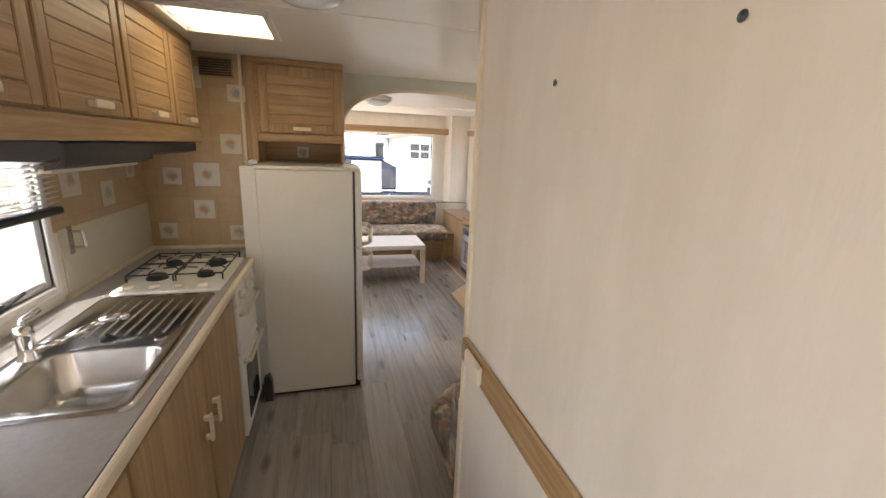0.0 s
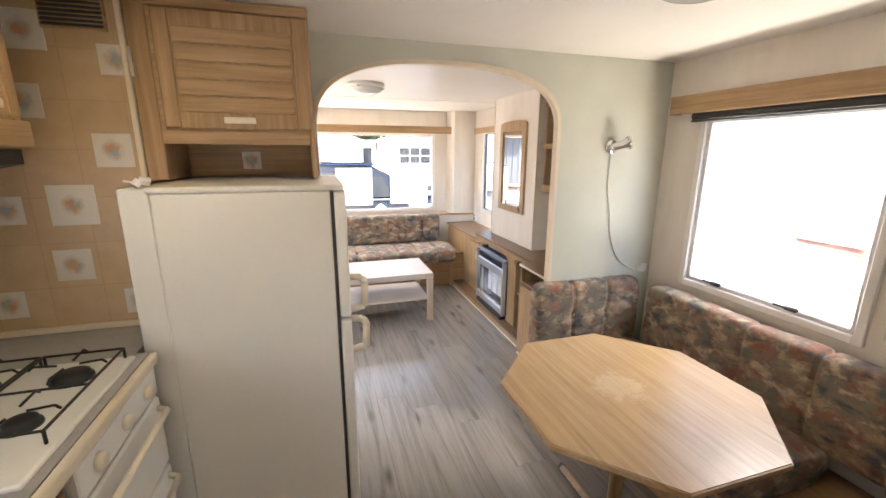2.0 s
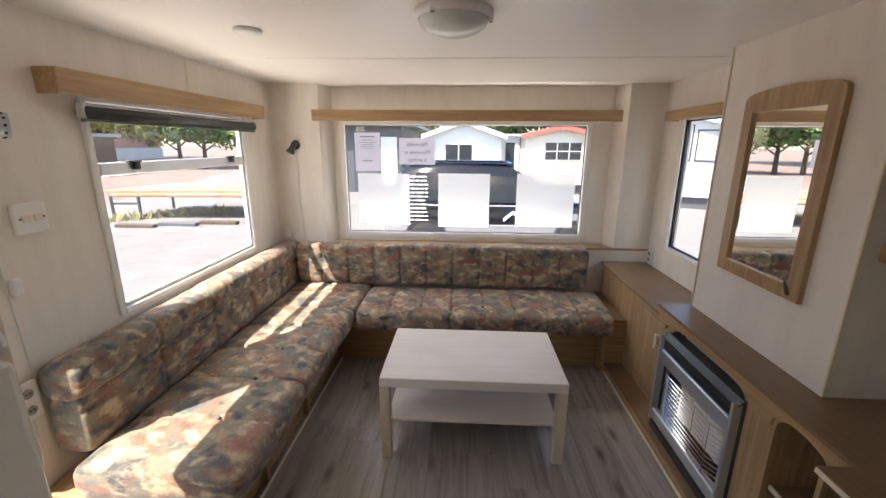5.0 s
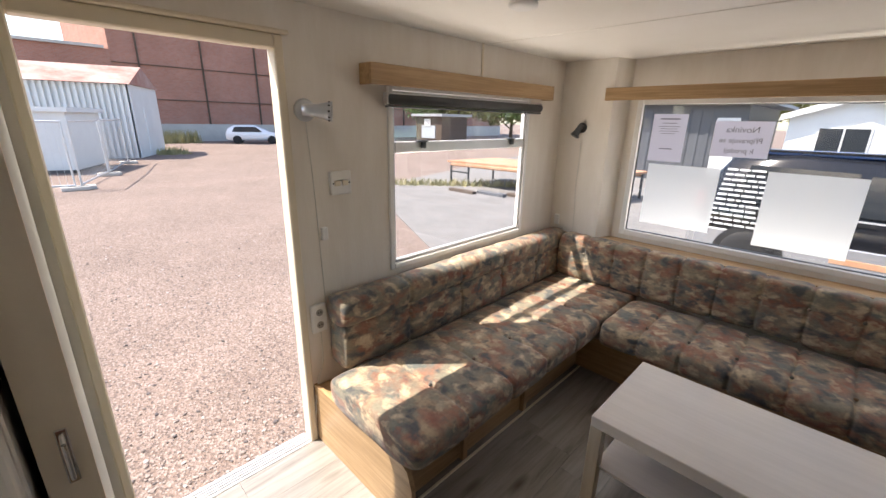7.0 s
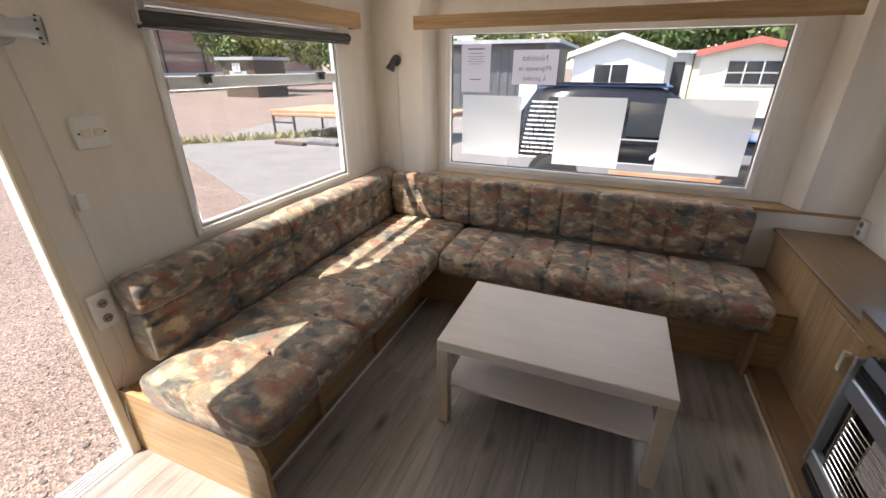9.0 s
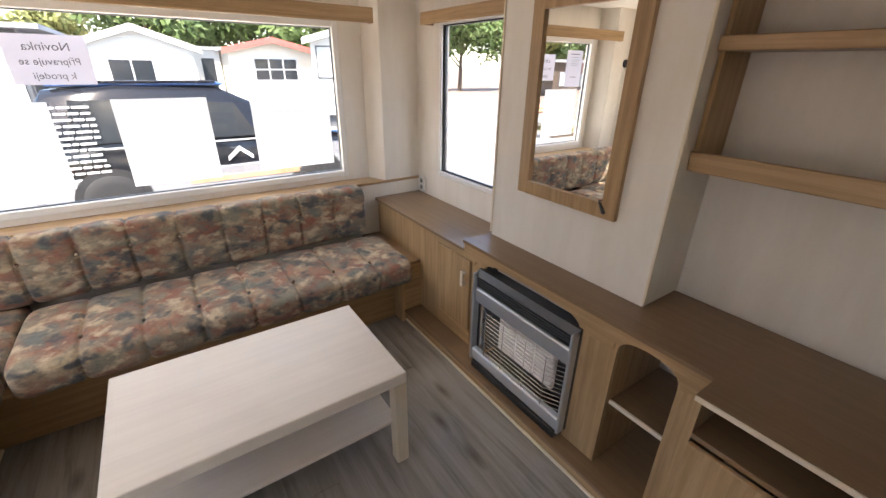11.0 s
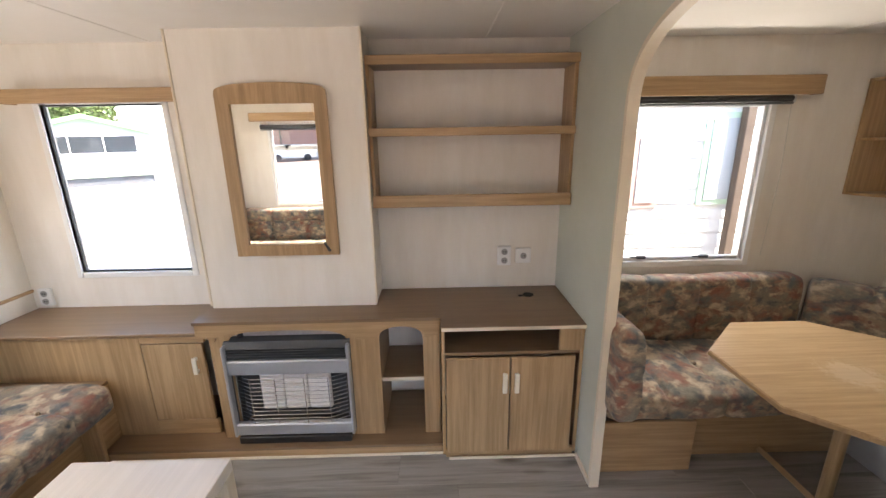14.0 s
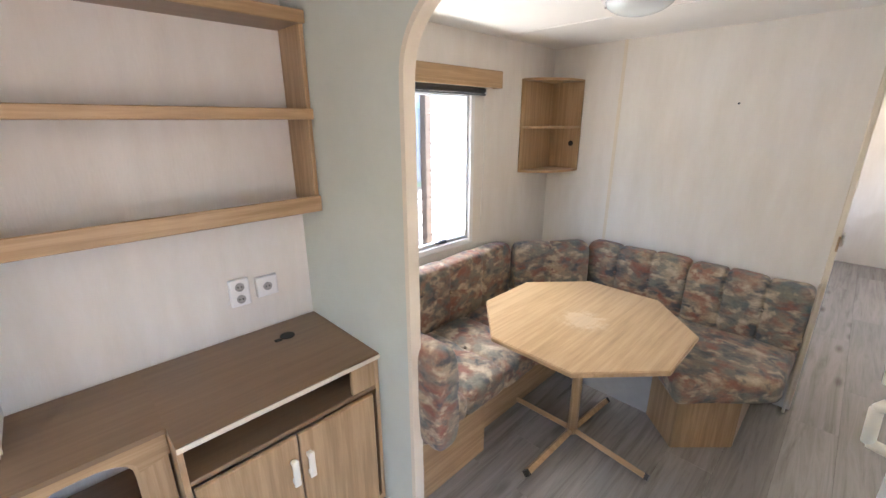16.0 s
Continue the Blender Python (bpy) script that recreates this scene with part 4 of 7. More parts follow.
# ---- electrical fittings ----
def socket_plate(c, way, w=0.08, h=0.08, holes=1, label="white wall socket", blank=False):
    c, n = Vector(c), Vector(way)
    side = n.cross(Vector((0, 0, 1)))
    q = Matrix((side, n, Vector((0, 0, 1)))).transposed().to_4x4()
    mt = Matrix.Translation(c) @ q
    t = thing("wall_socket", c, label, "socket", "wall sockets")
    bm = bbox((-w / 2, 0, -h / 2), (w / 2, 0.022, h / 2), 0.006, 2)
    bmesh.ops.transform(bm, matrix=mt, verts=bm.verts[:])
    part("plate", bm, M_PVC, t)
    for k in range(holes):
        dz = (k - (holes - 1) / 2) * h * 0.45
        bm = lathe(bmesh.new(), [(0.017, 0.0), (0.017, 0.004), (0.014, 0.004), (0.013, 0.0015)], m=mt @ pose(0, 0.0215, dz, -90, 0, 0), n=18)
        rs = part("recess", bm, M_RECESS, t)
        bm = bmesh.new()
        for dx in (-0.006, 0.006):
            tube(bm, mt @ Vector((dx, 0.022, dz)), mt @ Vector((dx, 0.0255, dz)), 0.003, n=8)
        part("pin_hole", bm, M_DARKHOLE, rs)
    return t


socket_plate((XE, 4.04, 0.885), (-1, 0, 0), 0.075, 0.11, 2, "white double wall socket above the cupboard")
socket_plate((XE, 3.935, 0.885), (-1, 0, 0), 0.085, 0.085, 1, "white aerial socket plate above the cupboard")
socket_plate((XE, 6.57, 0.70), (-1, 0, 0), 0.07, 0.10, 2, "white wall socket by the low cupboard")
socket_plate((XW, 4.585, 0.66), (1, 0, 0), 0.075, 0.14, 2, "white double socket beside the doorway")
socket_plate((2.585, YP0, 0.83), (0, -1, 0), 0.05, 0.05, 0, "small cream junction box over the dining seat")
socket_plate((-0.27, YN, 0.83), (0, -1, 0), 0.04, 0.08, 0, "small cream plug in the corner")
t = socket_plate((XW, 4.74, 1.28), (1, 0, 0), 0.105, 0.105, 0, "white double light switch on the wall")
part("rocker", bbox((XW + 0.02, 4.705, 1.268), (XW + 0.026, 4.735, 1.292), 0.002), M_IVORY, t)
part("rocker", bbox((XW + 0.02, 4.745, 1.268), (XW + 0.026, 4.775, 1.292), 0.002), M_IVORY, t)
for y in (4.70, 4.78):
    part("screw", tube(bmesh.new(), (XW + 0.02, y, 1.28), (XW + 0.0235, y, 1.28), 0.004, n=10), M_DKGREY, t)
socket_plate((XW, 4.645, 1.06), (1, 0, 0), 0.03, 0.06, 0, "small cream cord switch on the wall")


def spot_lamp(base, n, aim, label, mat, scale=1.0):
    """Wall spot: round rose, arm and bell-shaped head."""
    c, n, aim = Vector(base), Vector(n), Vector(aim).normalized()
    t = thing("wall_lamp", c, label, "lamp", "wall spot lamps")
    q = n.to_track_quat("Z", "Y").to_matrix().to_4x4()
    part("rose", lathe(bmesh.new(), [(0.045 * scale, 0), (0.045 * scale, 0.008), (0.036 * scale, 0.016), (0.0, 0.018)], m=Matrix.Translation(c) @ q, n=24), mat, t, smooth=True)
    k = c + n * 0.05 * scale
    part("arm", tube(bmesh.new(), c + n * 0.015, k, 0.009), mat, t)
    q2 = aim.to_track_quat("Z", "Y").to_matrix().to_4x4()
    hd = part("head", lathe(bmesh.new(), [(0.0, -0.035), (0.022, -0.03), (0.025, 0.0), (0.027, 0.035), (0.036, 0.07), (0.040, 0.085), (0.035, 0.083), (0.02, 0.06), (0.0, 0.055)], m=Matrix.Translation(k) @ q2 @ Matrix.Scale(scale, 4), n=24), mat, t, smooth=True)
    bm = bmesh.new()
    for i in range(10):
        a = 2 * math.pi * i / 10
        tube(bm, Matrix.Translation(k) @ q2 @ Vector((0.036 * math.cos(a) * scale, 0.036 * math.sin(a) * scale, 0.073 * scale)), Matrix.Translation(k) @ q2 @ Vector((0.0392 * math.cos(a) * scale, 0.0392 * math.sin(a) * scale, 0.0745 * scale)), 0.0042, n=6)
    part("vent_hole", bm, M_DARKHOLE, hd)
    part("grille", lathe(bmesh.new(), [(0.036, 0.080), (0.036, 0.083), (0.0, 0.083)], m=Matrix.Translation(k) @ q2 @ Matrix.Scale(scale, 4), n=20), M_BLACK, hd, "dark perforated front disc")
    return t


spot_lamp((XW, 4.60, 1.585), (1, 0, 0), (0.55, 0.85, -0.05), "silver wall spot lamp beside the doorway", M_SILVER)
spot_lamp((-0.15, YN, 1.525), (0, -1, 0), (-0.35, -0.35, -0.9), "small bronze wall spot lamp in the corner", M_DKGREY, 0.8)
spot_lamp((2.285, YP0, 1.53), (0, -1, 0), (0.9, -0.5, 0.35), "chrome wall spot lamp on the green partition", M_CHROME, 0.85)


def hanging_cable(pts, label, r=0.003):
    cu = bpy.data.curves.new("cable", "CURVE")
    cu.dimensions, cu.bevel_depth, cu.resolution_u = "3D", r, 6
    sp = cu.splines.new("NURBS")
    sp.points.add(len(pts) - 1)
    for p, c in zip(sp.points, pts):
        p.co = (*c, 1)
    sp.use_endpoint_u, sp.order_u = True, 3
    cu.materials.append(M_CABLE)
    ob = new("cable", cu)
    return tagged(ob, label, "cable", "lamp cables")


hanging_cable([(2.285, YP0 - 0.006, 1.49), (2.275, YP0 - 0.006, 1.32), (2.31, YP0 - 0.006, 1.22), (2.34, YP0 - 0.006, 0.98), (2.45, YP0 - 0.006, 0.84), (2.57, YP0 - 0.006, 0.81)], "thin white lamp cable hanging on the partition")
hanging_cable([(-0.15, YN - 0.005, 1.48), (-0.14, YN - 0.005, 1.3), (-0.15, YN - 0.005, 1.1), (-0.135, YN - 0.005, 0.95), (-0.13, YN - 0.005, 0.76)], "thin cord hanging from the corner lamp", 0.0022)
hanging_cable([(XW + 0.005, 4.60, 1.54), (XW + 0.005, 4.615, 1.3), (XW + 0.005, 4.62, 1.06), (XW + 0.005, 4.63, 0.72)], "thin cream cable below the wall lamp", 0.0022)
hanging_cable([(XW + 0.01, 4.59, 0.59), (XW + 0.012, 4.595, 0.42), (XW + 0.012, 4.565, 0.36), (XW + 0.02, 4.53, 0.25), (XW + 0.015, 4.529, 0.16)], "cream cable under the door socket")


def ceiling_dome(x, y, r, label):
    t = thing("ceiling_lamp", (x, y, ZC), label, "lamp", "ceiling lamps")
    part("rim", lathe(bmesh.new(), [(r, 0.0), (r * 1.02, -0.02), (r * 0.93, -0.03), (r * 0.9, -0.028), (r * 0.9, 0.0)], (x, y, ZC), 40), M_PVC, t, smooth=True)
    part("shade", lathe(bmesh.new(), [(r * 0.9, -0.025)] + [(r * 0.9 * math.cos(a * math.pi / 16), -0.025 - 0.055 * math.sin(a * math.pi / 16)) for a in range(1, 9)], (x, y, ZC), 40), M_LAMPGLASS, t, "opal glass dome, switched off", True)
    for k in range(3):
        a = k * 2.1
        part("clip", bbox((x + r * 0.95 * math.cos(a) - 0.008, y + r * 0.95 * math.sin(a) - 0.008, ZC - 0.035), (x + r * 0.95 * math.cos(a) + 0.008, y + r * 0.95 * math.sin(a) + 0.008, ZC - 0.01), 0.003), M_CHROME, t)


ceiling_dome(0.62, 2.14, 0.12, "round opal ceiling lamp over the kitchen passage, off")
ceiling_dome(1.13, 4.98, 0.135, "round opal ceiling lamp in the lounge, off")
ceiling_dome(1.75, 2.76, 0.135, "round opal ceiling lamp over the dining table, off")
solid("smoke_alarm", lathe(bmesh.new(), [(0.055, 0), (0.055, -0.012), (0.035, -0.02), (0.0, -0.02)], (0.30, 5.18, ZC), 24), M_PVC, "flat white round ceiling fitting", "fitting", base=(0.30, 5.18, ZC), smooth=True)

# roof light
t = thing("skylight", (0.27, 2.74, ZC), "cream framed roof light with a sunlit frosted panel", "skylight", kind="structure")
bm = bmesh.new()
for lo, hi in (((SL[0] - 0.03, SL[2] - 0.03), (SL[1] + 0.03, SL[2])), ((SL[0] - 0.03, SL[3]), (SL[1] + 0.03, SL[3] + 0.03)), ((SL[0] - 0.03, SL[2]), (SL[0], SL[3])), ((SL[1], SL[2]), (SL[1] + 0.03, SL[3]))):
    box(bm, (*lo, ZC - 0.012), (*hi, ZC + 0.001), 0.003)
part("skylight_frame", bm, M_PVC, t)
bm = bmesh.new()
bm.faces.new([bm.verts.new((x, y, ZC + 0.004)) for x, y in ((SL[0], SL[2]), (SL[1], SL[2]), (SL[1], SL[3]), (SL[0], SL[3]))])
pn = part("panel", bm, M_SKYL, t, "frosted yellowish panel")

def sheet(x0, x1, y, z0, z1):
    bm = bmesh.new()
    bm.faces.new([bm.verts.new(p) for p in ((x0, y, z0), (x1, y, z0), (x1, y, z1), (x0, y, z1))])
    return bm


# films and paper notices on the end window
for x0, x1, z0, z1 in ((0.29, 0.72, 0.885, 1.30), (0.96, 1.385, 0.86, 1.305), (1.605, 2.075, 0.87, 1.31)):
    solid("frosted_film", sheet(x0, x1, YBAY + 0.014, z0, z1), M_FROST, "square of frosted film stuck on the end window", "film", "frosted window films", base=((x0 + x1) / 2, YBAY, z0))
M_INK = plain("grey_ink", (0.16, 0.16, 0.2), (0.2, 0.2, 0.24), 20, 0.8)


def notice(x0, x1, z0, z1, lines, label):
    t = thing("paper_notice", ((x0 + x1) / 2, YBAY + 0.01, z0), label, "paper", "paper notices")
    part("sheet", sheet(x0, x1, YBAY + 0.012, z0, z1), M_PAPER, t)
    for text, z, size in lines:
        if isinstance(text, str):
            cu = bpy.data.curves.new("lettering", "FONT")
            cu.body, cu.size, cu.align_x = text, size, "CENTER"
            tmp = bpy.data.objects.new("lettering", cu)
            me = bpy.data.meshes.new_from_object(tmp)
            me.name = "lettering"
            bpy.data.objects.remove(tmp)
            me.materials.append(M_INK)
            ob = new("lettering", me)
            ob.parent = t
            # written to be read from outside, so it shows reversed within
            ob.matrix_local = pose((0), -0.0005, z - z0, 90, 0, 0) @ Matrix.Diagonal((-1, 1, 1, 1)) @ Matrix.Translation((0, 0, -0.0002))
            ob.location.y = 0.0005
        else:
            part("text_bar", bbox(((x0 + x1) / 2 - text / 2, YBAY + 0.0102, z), ((x0 + x1) / 2 + text / 2, YBAY + 0.0108, z + size)), M_INK, t)
    return t


notice(0.64, 0.935, 1.375, 1.585, [("Novinka", 1.52, 0.05), ("Připravuje se", 1.46, 0.042), ("k prodeji", 1.40, 0.042)], "white paper notice with three printed lines, reversed")
notice(0.275, 0.485, 1.32, 1.625, [(0.12, 1.59, 0.008), (0.09, 1.565, 0.004), (0.13, 1.545, 0.003), (0.10, 1.53, 0.003), (0.12, 1.515, 0.003), (0.09, 1.50, 0.003), (0.08, 1.40, 0.006)], "white paper sheet with small print on the window")


# ---- dining corner ----
DB = "dining bench bases"
b = thing("bench_base", (2.35, 3.0, 0), "oak laminate bench base under the dining window", "bench", DB)
part("front_panel", bbox((2.12, 2.42, 0.0), (2.135, 3.25, 0.27), 0.002), M_OAKY, b)
part("seat_board", bbox((2.10, 2.35, 0.27), (2.62, 3.70, 0.285)), M_OAKY, b)
part("end_panel", bbox((2.03, 3.25, 0.0), (2.045, 3.72, 0.27), 0.002), M_OAKY, b)
part("front_panel", bbox((2.045, 3.25, 0.0), (2.12, 3.265, 0.27), 0.002), M_OAKX, b)
b = thing("bench_base", (1.6, 2.2, 0), "oak laminate bench base with a cut corner", "bench", DB)
part("front_panel", bbox((1.56, 2.41, 0.0), (2.12, 2.425, 0.27), 0.002), M_RECESS, b, "grey recessed board")
part("corner_panel", prism(bmesh.new(), [(1.193, 2.384), (1.204, 2.374), (1.411, 2.581), (1.403, 2.596)], "z", 0.0, 0.27), M_OAKZ, b)
part("side_panel", prism(bmesh.new(), [(1.403, 2.596), (1.413, 2.583), (1.562, 2.420), (1.574, 2.428)], "z", 0.0, 0.27), M_OAKZ, b)
part("end_panel", bbox((1.193, 1.86, 0.0), (1.208, 2.378, 0.27), 0.002), M_OAKY, b)
part("seat_board", prism(bmesh.new(), [(1.19, 1.86), (2.6, 1.86), (2.6, 2.425), (1.57, 2.425), (1.403, 2.594), (1.193, 2.382)], "z", 0.27, 0.285), M_OAKX, b)
part("wall_end", bbox((1.048, 1.851, 0.0), (1.062, 1.90, 0.745), 0.004), M_TRIM, b, "white end board against the wall")
DS = "dining seat cushions"
sofa_cushion("seat_cushion", (2.27, 2.62, 0.355), (0, 1, 0), (1, 0, 0), 1.05, 0.56, 0.15, 0.26, "tufted floral seat cushion below the dining window", DS, (-0.05, 1.0), 0.016)


def wedge_cushion(name, outline, z0, z1, label, group, axis="z", inset=0.03):
    """Cushion from a plan outline: rounded edges by bevelling, soft unevenness."""
    cxm = sum(p[0] for p in outline) / len(outline)
    cym = sum(p[1] for p in outline) / len(outline)
    t = thing(name, (cxm, cym, z0), label, "cushion", group)
    bm = prism(bmesh.new(), outline, "z", z0, z1)
    bmesh.ops.bevel(bm, geom=bm.edges[:], offset=inset, segments=4, affect="EDGES", profile=0.5)
    bmesh.ops.triangulate(bm, faces=[f for f in bm.faces if len(f.verts) > 4])
    for _ in range(2):
        bmesh.ops.subdivide_edges(bm, edges=[e for e in bm.edges if e.calc_length() > 0.05], cuts=1)
    for v in bm.verts:
        v.co += Vector((noise.noise(v.co * 6), noise.noise(v.co * 6 + Vector((9, 0, 0))), noise.noise(v.co * 7 + Vector((0, 9, 0))))) * 0.007
    part("cover", bm, M_FAB, t, smooth=True)
    return t


wedge_cushion("seat_cushion", [(1.065, 1.93), (2.02, 1.93), (2.02, 2.49), (1.57, 2.49), (1.40, 2.685), (1.07, 2.355)], 0.285, 0.415, "floral seat cushion with a cut corner beside the aisle", DS, inset=0.04)
sofa_cushion("back_cushion", (1.85, 3.67, 0.60), (1, 0, 0), (0, 1, 0), 0.66, 0.11, 0.40, 0.23, "floral backrest against the green partition", DS, (-1.0, 0.1))
sofa_cushion("back_cushion", (2.56, 2.44, 0.585), (0, 1, 0), (1, 0, 0), 1.12, 0.14, 0.38, 0.28, "floral backrest below the dining window", DS, (-1.0, 0.1))
dv = Vector((0.30, 0.38, 0)).normalized()
sofa_cushion("back_cushion", (2.20, 2.03, 0.58), dv, Vector((dv.y, -dv.x, 0)), 0.49, 0.14, 0.38, 0.25, "floral corner backrest set across the dining corner", DS, (-1.0, 0.1))
sofa_cushion("back_cushion", (1.60, 1.945, 0.575), (1, 0, 0), (0, 1, 0), 0.60, 0.15, 0.37, 0.18, "floral backrest on the bathroom wall", DS, (1.0, 0.1))
sofa_cushion("back_cushion", (1.06, 1.945, 0.57), (1, 0, 0), (0, 1, 0), 0.54, 0.15, 0.36, 0.18, "floral backrest at the aisle end", DS, (1.0, 0.1))

# dining table with cut corners on a cross foot
t = thing("dining_table", (1.80, 2.90, 0), "octagonal beech-effect dining table with a worn spot on a cross foot", "table")
TCX, TCY, TZ = 1.784, 2.872, 0.665
HX, HY, CXH, CYH = 0.423, 0.433, 0.18, 0.172
octo = [(TCX - CXH, TCY - HY), (TCX + CXH, TCY - HY), (TCX + HX, TCY - CYH), (TCX + HX, TCY + CYH), (TCX + CXH, TCY + HY), (TCX - CXH, TCY + HY), (TCX - HX, TCY + CYH), (TCX - HX, TCY - CYH)]
bm = prism(bmesh.new(), octo, "z", TZ - 0.022, TZ)
bmesh.ops.bevel(bm, geom=bm.edges[:], offset=0.003, segments=2, affect="EDGES")
part("tabletop", bm, M_TABLE, t)
bm = prism(bmesh.new(), [(TCX + (x - TCX) * 1.004, TCY + (y - TCY) * 1.004) for x, y in octo], "z", TZ - 0.019, TZ - 0.004)
part("edge_band", bm, M_OAKX, t)
part("pole", tube(bmesh.new(), (1.777, 2.868, 0.03), (1.777, 2.868, TZ - 0.022), 0.024, n=18), M_OAKZ, t, smooth=True)
part("top_plate", bbox((1.64, 2.75, TZ - 0.036), (1.92, 2.99, TZ - 0.022), 0.003), M_OAKX, t)
for a in (87, 178, 268, 357):
    d = Vector((math.cos(radians(a)), math.sin(radians(a)), 0))
    bm = tube(bmesh.new(), Vector((1.777, 2.868, 0.045)) + d * 0.015, Vector((1.777, 2.868, 0.022)) + d * 0.36, 0.017, 0.017, 4)
    leg = part("foot", bm, M_OAKX, t)
    part("end_cap", tube(bmesh.new(), Vector((1.777, 2.868, 0.021)) + d * 0.358, Vector((1.777, 2.868, 0.021)) + d * 0.375, 0.019, 0.019, 4), M_BLACK, leg, "black plastic end cap")

# corner shelf
b = thing("corner_shelf", (2.5, 2.0, 1.19), "oak corner wall shelf with one middle board", "shelf")
part("side_panel", bbox((XE - 0.014, YB + 0.002, 1.19), (XE - 0.002, 2.22, 1.77), 0.002), M_OAKZ, b)
part("side_panel", bbox((2.41, YB + 0.002, 1.19), (XE - 0.014, YB + 0.014, 1.77), 0.002), M_OAKZ, b)
for z in (1.19, 1.47, 1.758):
    pts = [(XE - 0.014, YB + 0.014), (XE - 0.014, 2.21)] + [(XE - 0.014 - 0.22 * math.sin(math.pi / 2 * i / 6) , 2.21 - 0.31 * (1 - math.cos(math.pi / 2 * i / 6))) for i in range(1, 6)] + [(2.415, YB + 0.014)]
    part("board", prism(bmesh.new(), pts, "z", z, z + 0.014), M_OAKY, b)
part("knot_hole", lathe(bmesh.new(), [(0.018, 0), (0.018, 0.002), (0, 0.002)], m=Matrix.Translation((2.47, YB + 0.014, 1.37)) @ pose(0, 0, 0, -90, 0, 0), n=14), M_DARKHOLE, b, "dark round hole")

# wall trim and screw holes on the bathroom wall
b = thing("dado_rail", (XB - 0.012, 1.0, 0.91), "oak dado rail with an ivory end block", "rail")
part("rail", bbox((XB - 0.012, YS, 0.91), (XB, 1.85, 0.99), 0.004), M_OAKY, b)
part("end_block", bbox((XB - 0.026, 1.67, 0.925), (XB - 0.012, 1.79, 0.978), 0.006), M_IVORY, b, "ivory plastic catch")
for y, z in ((1.136, 1.655), (1.472, 1.64)):
    solid("screw_hole", lathe(bmesh.new(), [(0.0045, 0), (0.006, 0.002), (0.003, 0.003), (0.0, 0.0005)], m=Matrix.Translation((XB, y, z)) @ pose(0, 0, 0, 0, -90, 0), n=12), M_DKGREY, "dark plugged screw hole in the wallpaper", "screw hole", "wall screw holes", base=(XB, y, z))
for x, z in ((1.55, 1.60),):
    solid("screw", lathe(bmesh.new(), [(0.006, 0), (0.005, 0.008), (0, 0.008)], m=Matrix.Translation((x, YB, z)) @ pose(0, 0, 0, -90, 0, 0), n=8), M_DKGREY, "small dark screw standing out of the wall", "screw", base=(x, YB, z))

# ---- kitchen ----
YT = 3.42
solid("wall_tiles", bbox((XW, YT, 0.0), (0.20, YT + 0.02, ZC)), M_TILE, "beige printed tile board end wall", "wall", kind="structure")
bm = bmesh.new()
box(bm, (XW, 2.60, 1.16), (XW + 0.004, YT, 1.60))
box(bm, (XW, YS, 1.55), (XW + 0.004, 2.60, 1.60))
solid("wall_tiles_side", bm, M_TILE, "beige printed tile board beside the window", "wall", kind="structure")
solid("splashback", bbox((XW, 2.62, 0.90), (XW + 0.008, YT, 1.165), 0.002), M_TAN, "pale sheet splashback behind the hob", "splashback", base=(XW, 3.0, 0.9))
solid("trim_tiles", bbox((0.195, YT - 0.012, 0.9), (0.21, YT + 0.02, ZC), 0.003), M_TRIM, "cream upright edging strip", "trim", kind="structure")


def deco_tile(c, n, s):
    """Printed picture square."""
    c = Vector(c)
    bm = bbox((-s / 2, -0.0015, -s / 2), (s / 2, 0.0015, s / 2), 0.001) if abs(n[1]) else bbox((-0.0015, -s / 2, -s / 2), (0.0015, s / 2, s / 2), 0.001)
    bmesh.ops.translate(bm, verts=bm.verts[:], vec=c)
    solid("picture_tile", bm, M_FRUIT, "cream picture tile printed with fruit", "tile", "picture tiles", base=c)


for x, z, s in ((0.128, 1.498, 0.107), (-0.010, 1.324, 0.13), (-0.185, 1.312, 0.09), (-0.040, 1.125, 0.105), (-0.05, 1.843, 0.11), (0.175, 1.772, 0.09), (0.13, 0.985, 0.09), (-0.235, 1.002, 0.09), (-0.085, 1.643, 0.10)):
    deco_tile((x, YT - 0.001, z), (0, 1, 0), s)
for y, z, s in ((2.75, 1.345, 0.13), (3.02, 1.262, 0.11), (3.27, 1.36, 0.09)):
    deco_tile((XW + 0.005, y, z), (1, 0, 0), s)
t = thing("air_vent", (0.08, YT, 1.85), "brown slatted air vent in the tile board", "vent")
part("frame", bbox((0.0, YT - 0.008, 1.85), (0.17, YT, 1.95), 0.003), M_OAKX, t)
for k in range(7):
    part("slat", prism(bmesh.new(), [(YT - 0.016, 1.857 + k * 0.0125), (YT - 0.008, 1.864 + k * 0.0125), (YT - 0.008, 1.867 + k * 0.0125), (YT - 0.016, 1.860 + k * 0.0125)], "x", 0.008, 0.162), M_DKGREY, t)

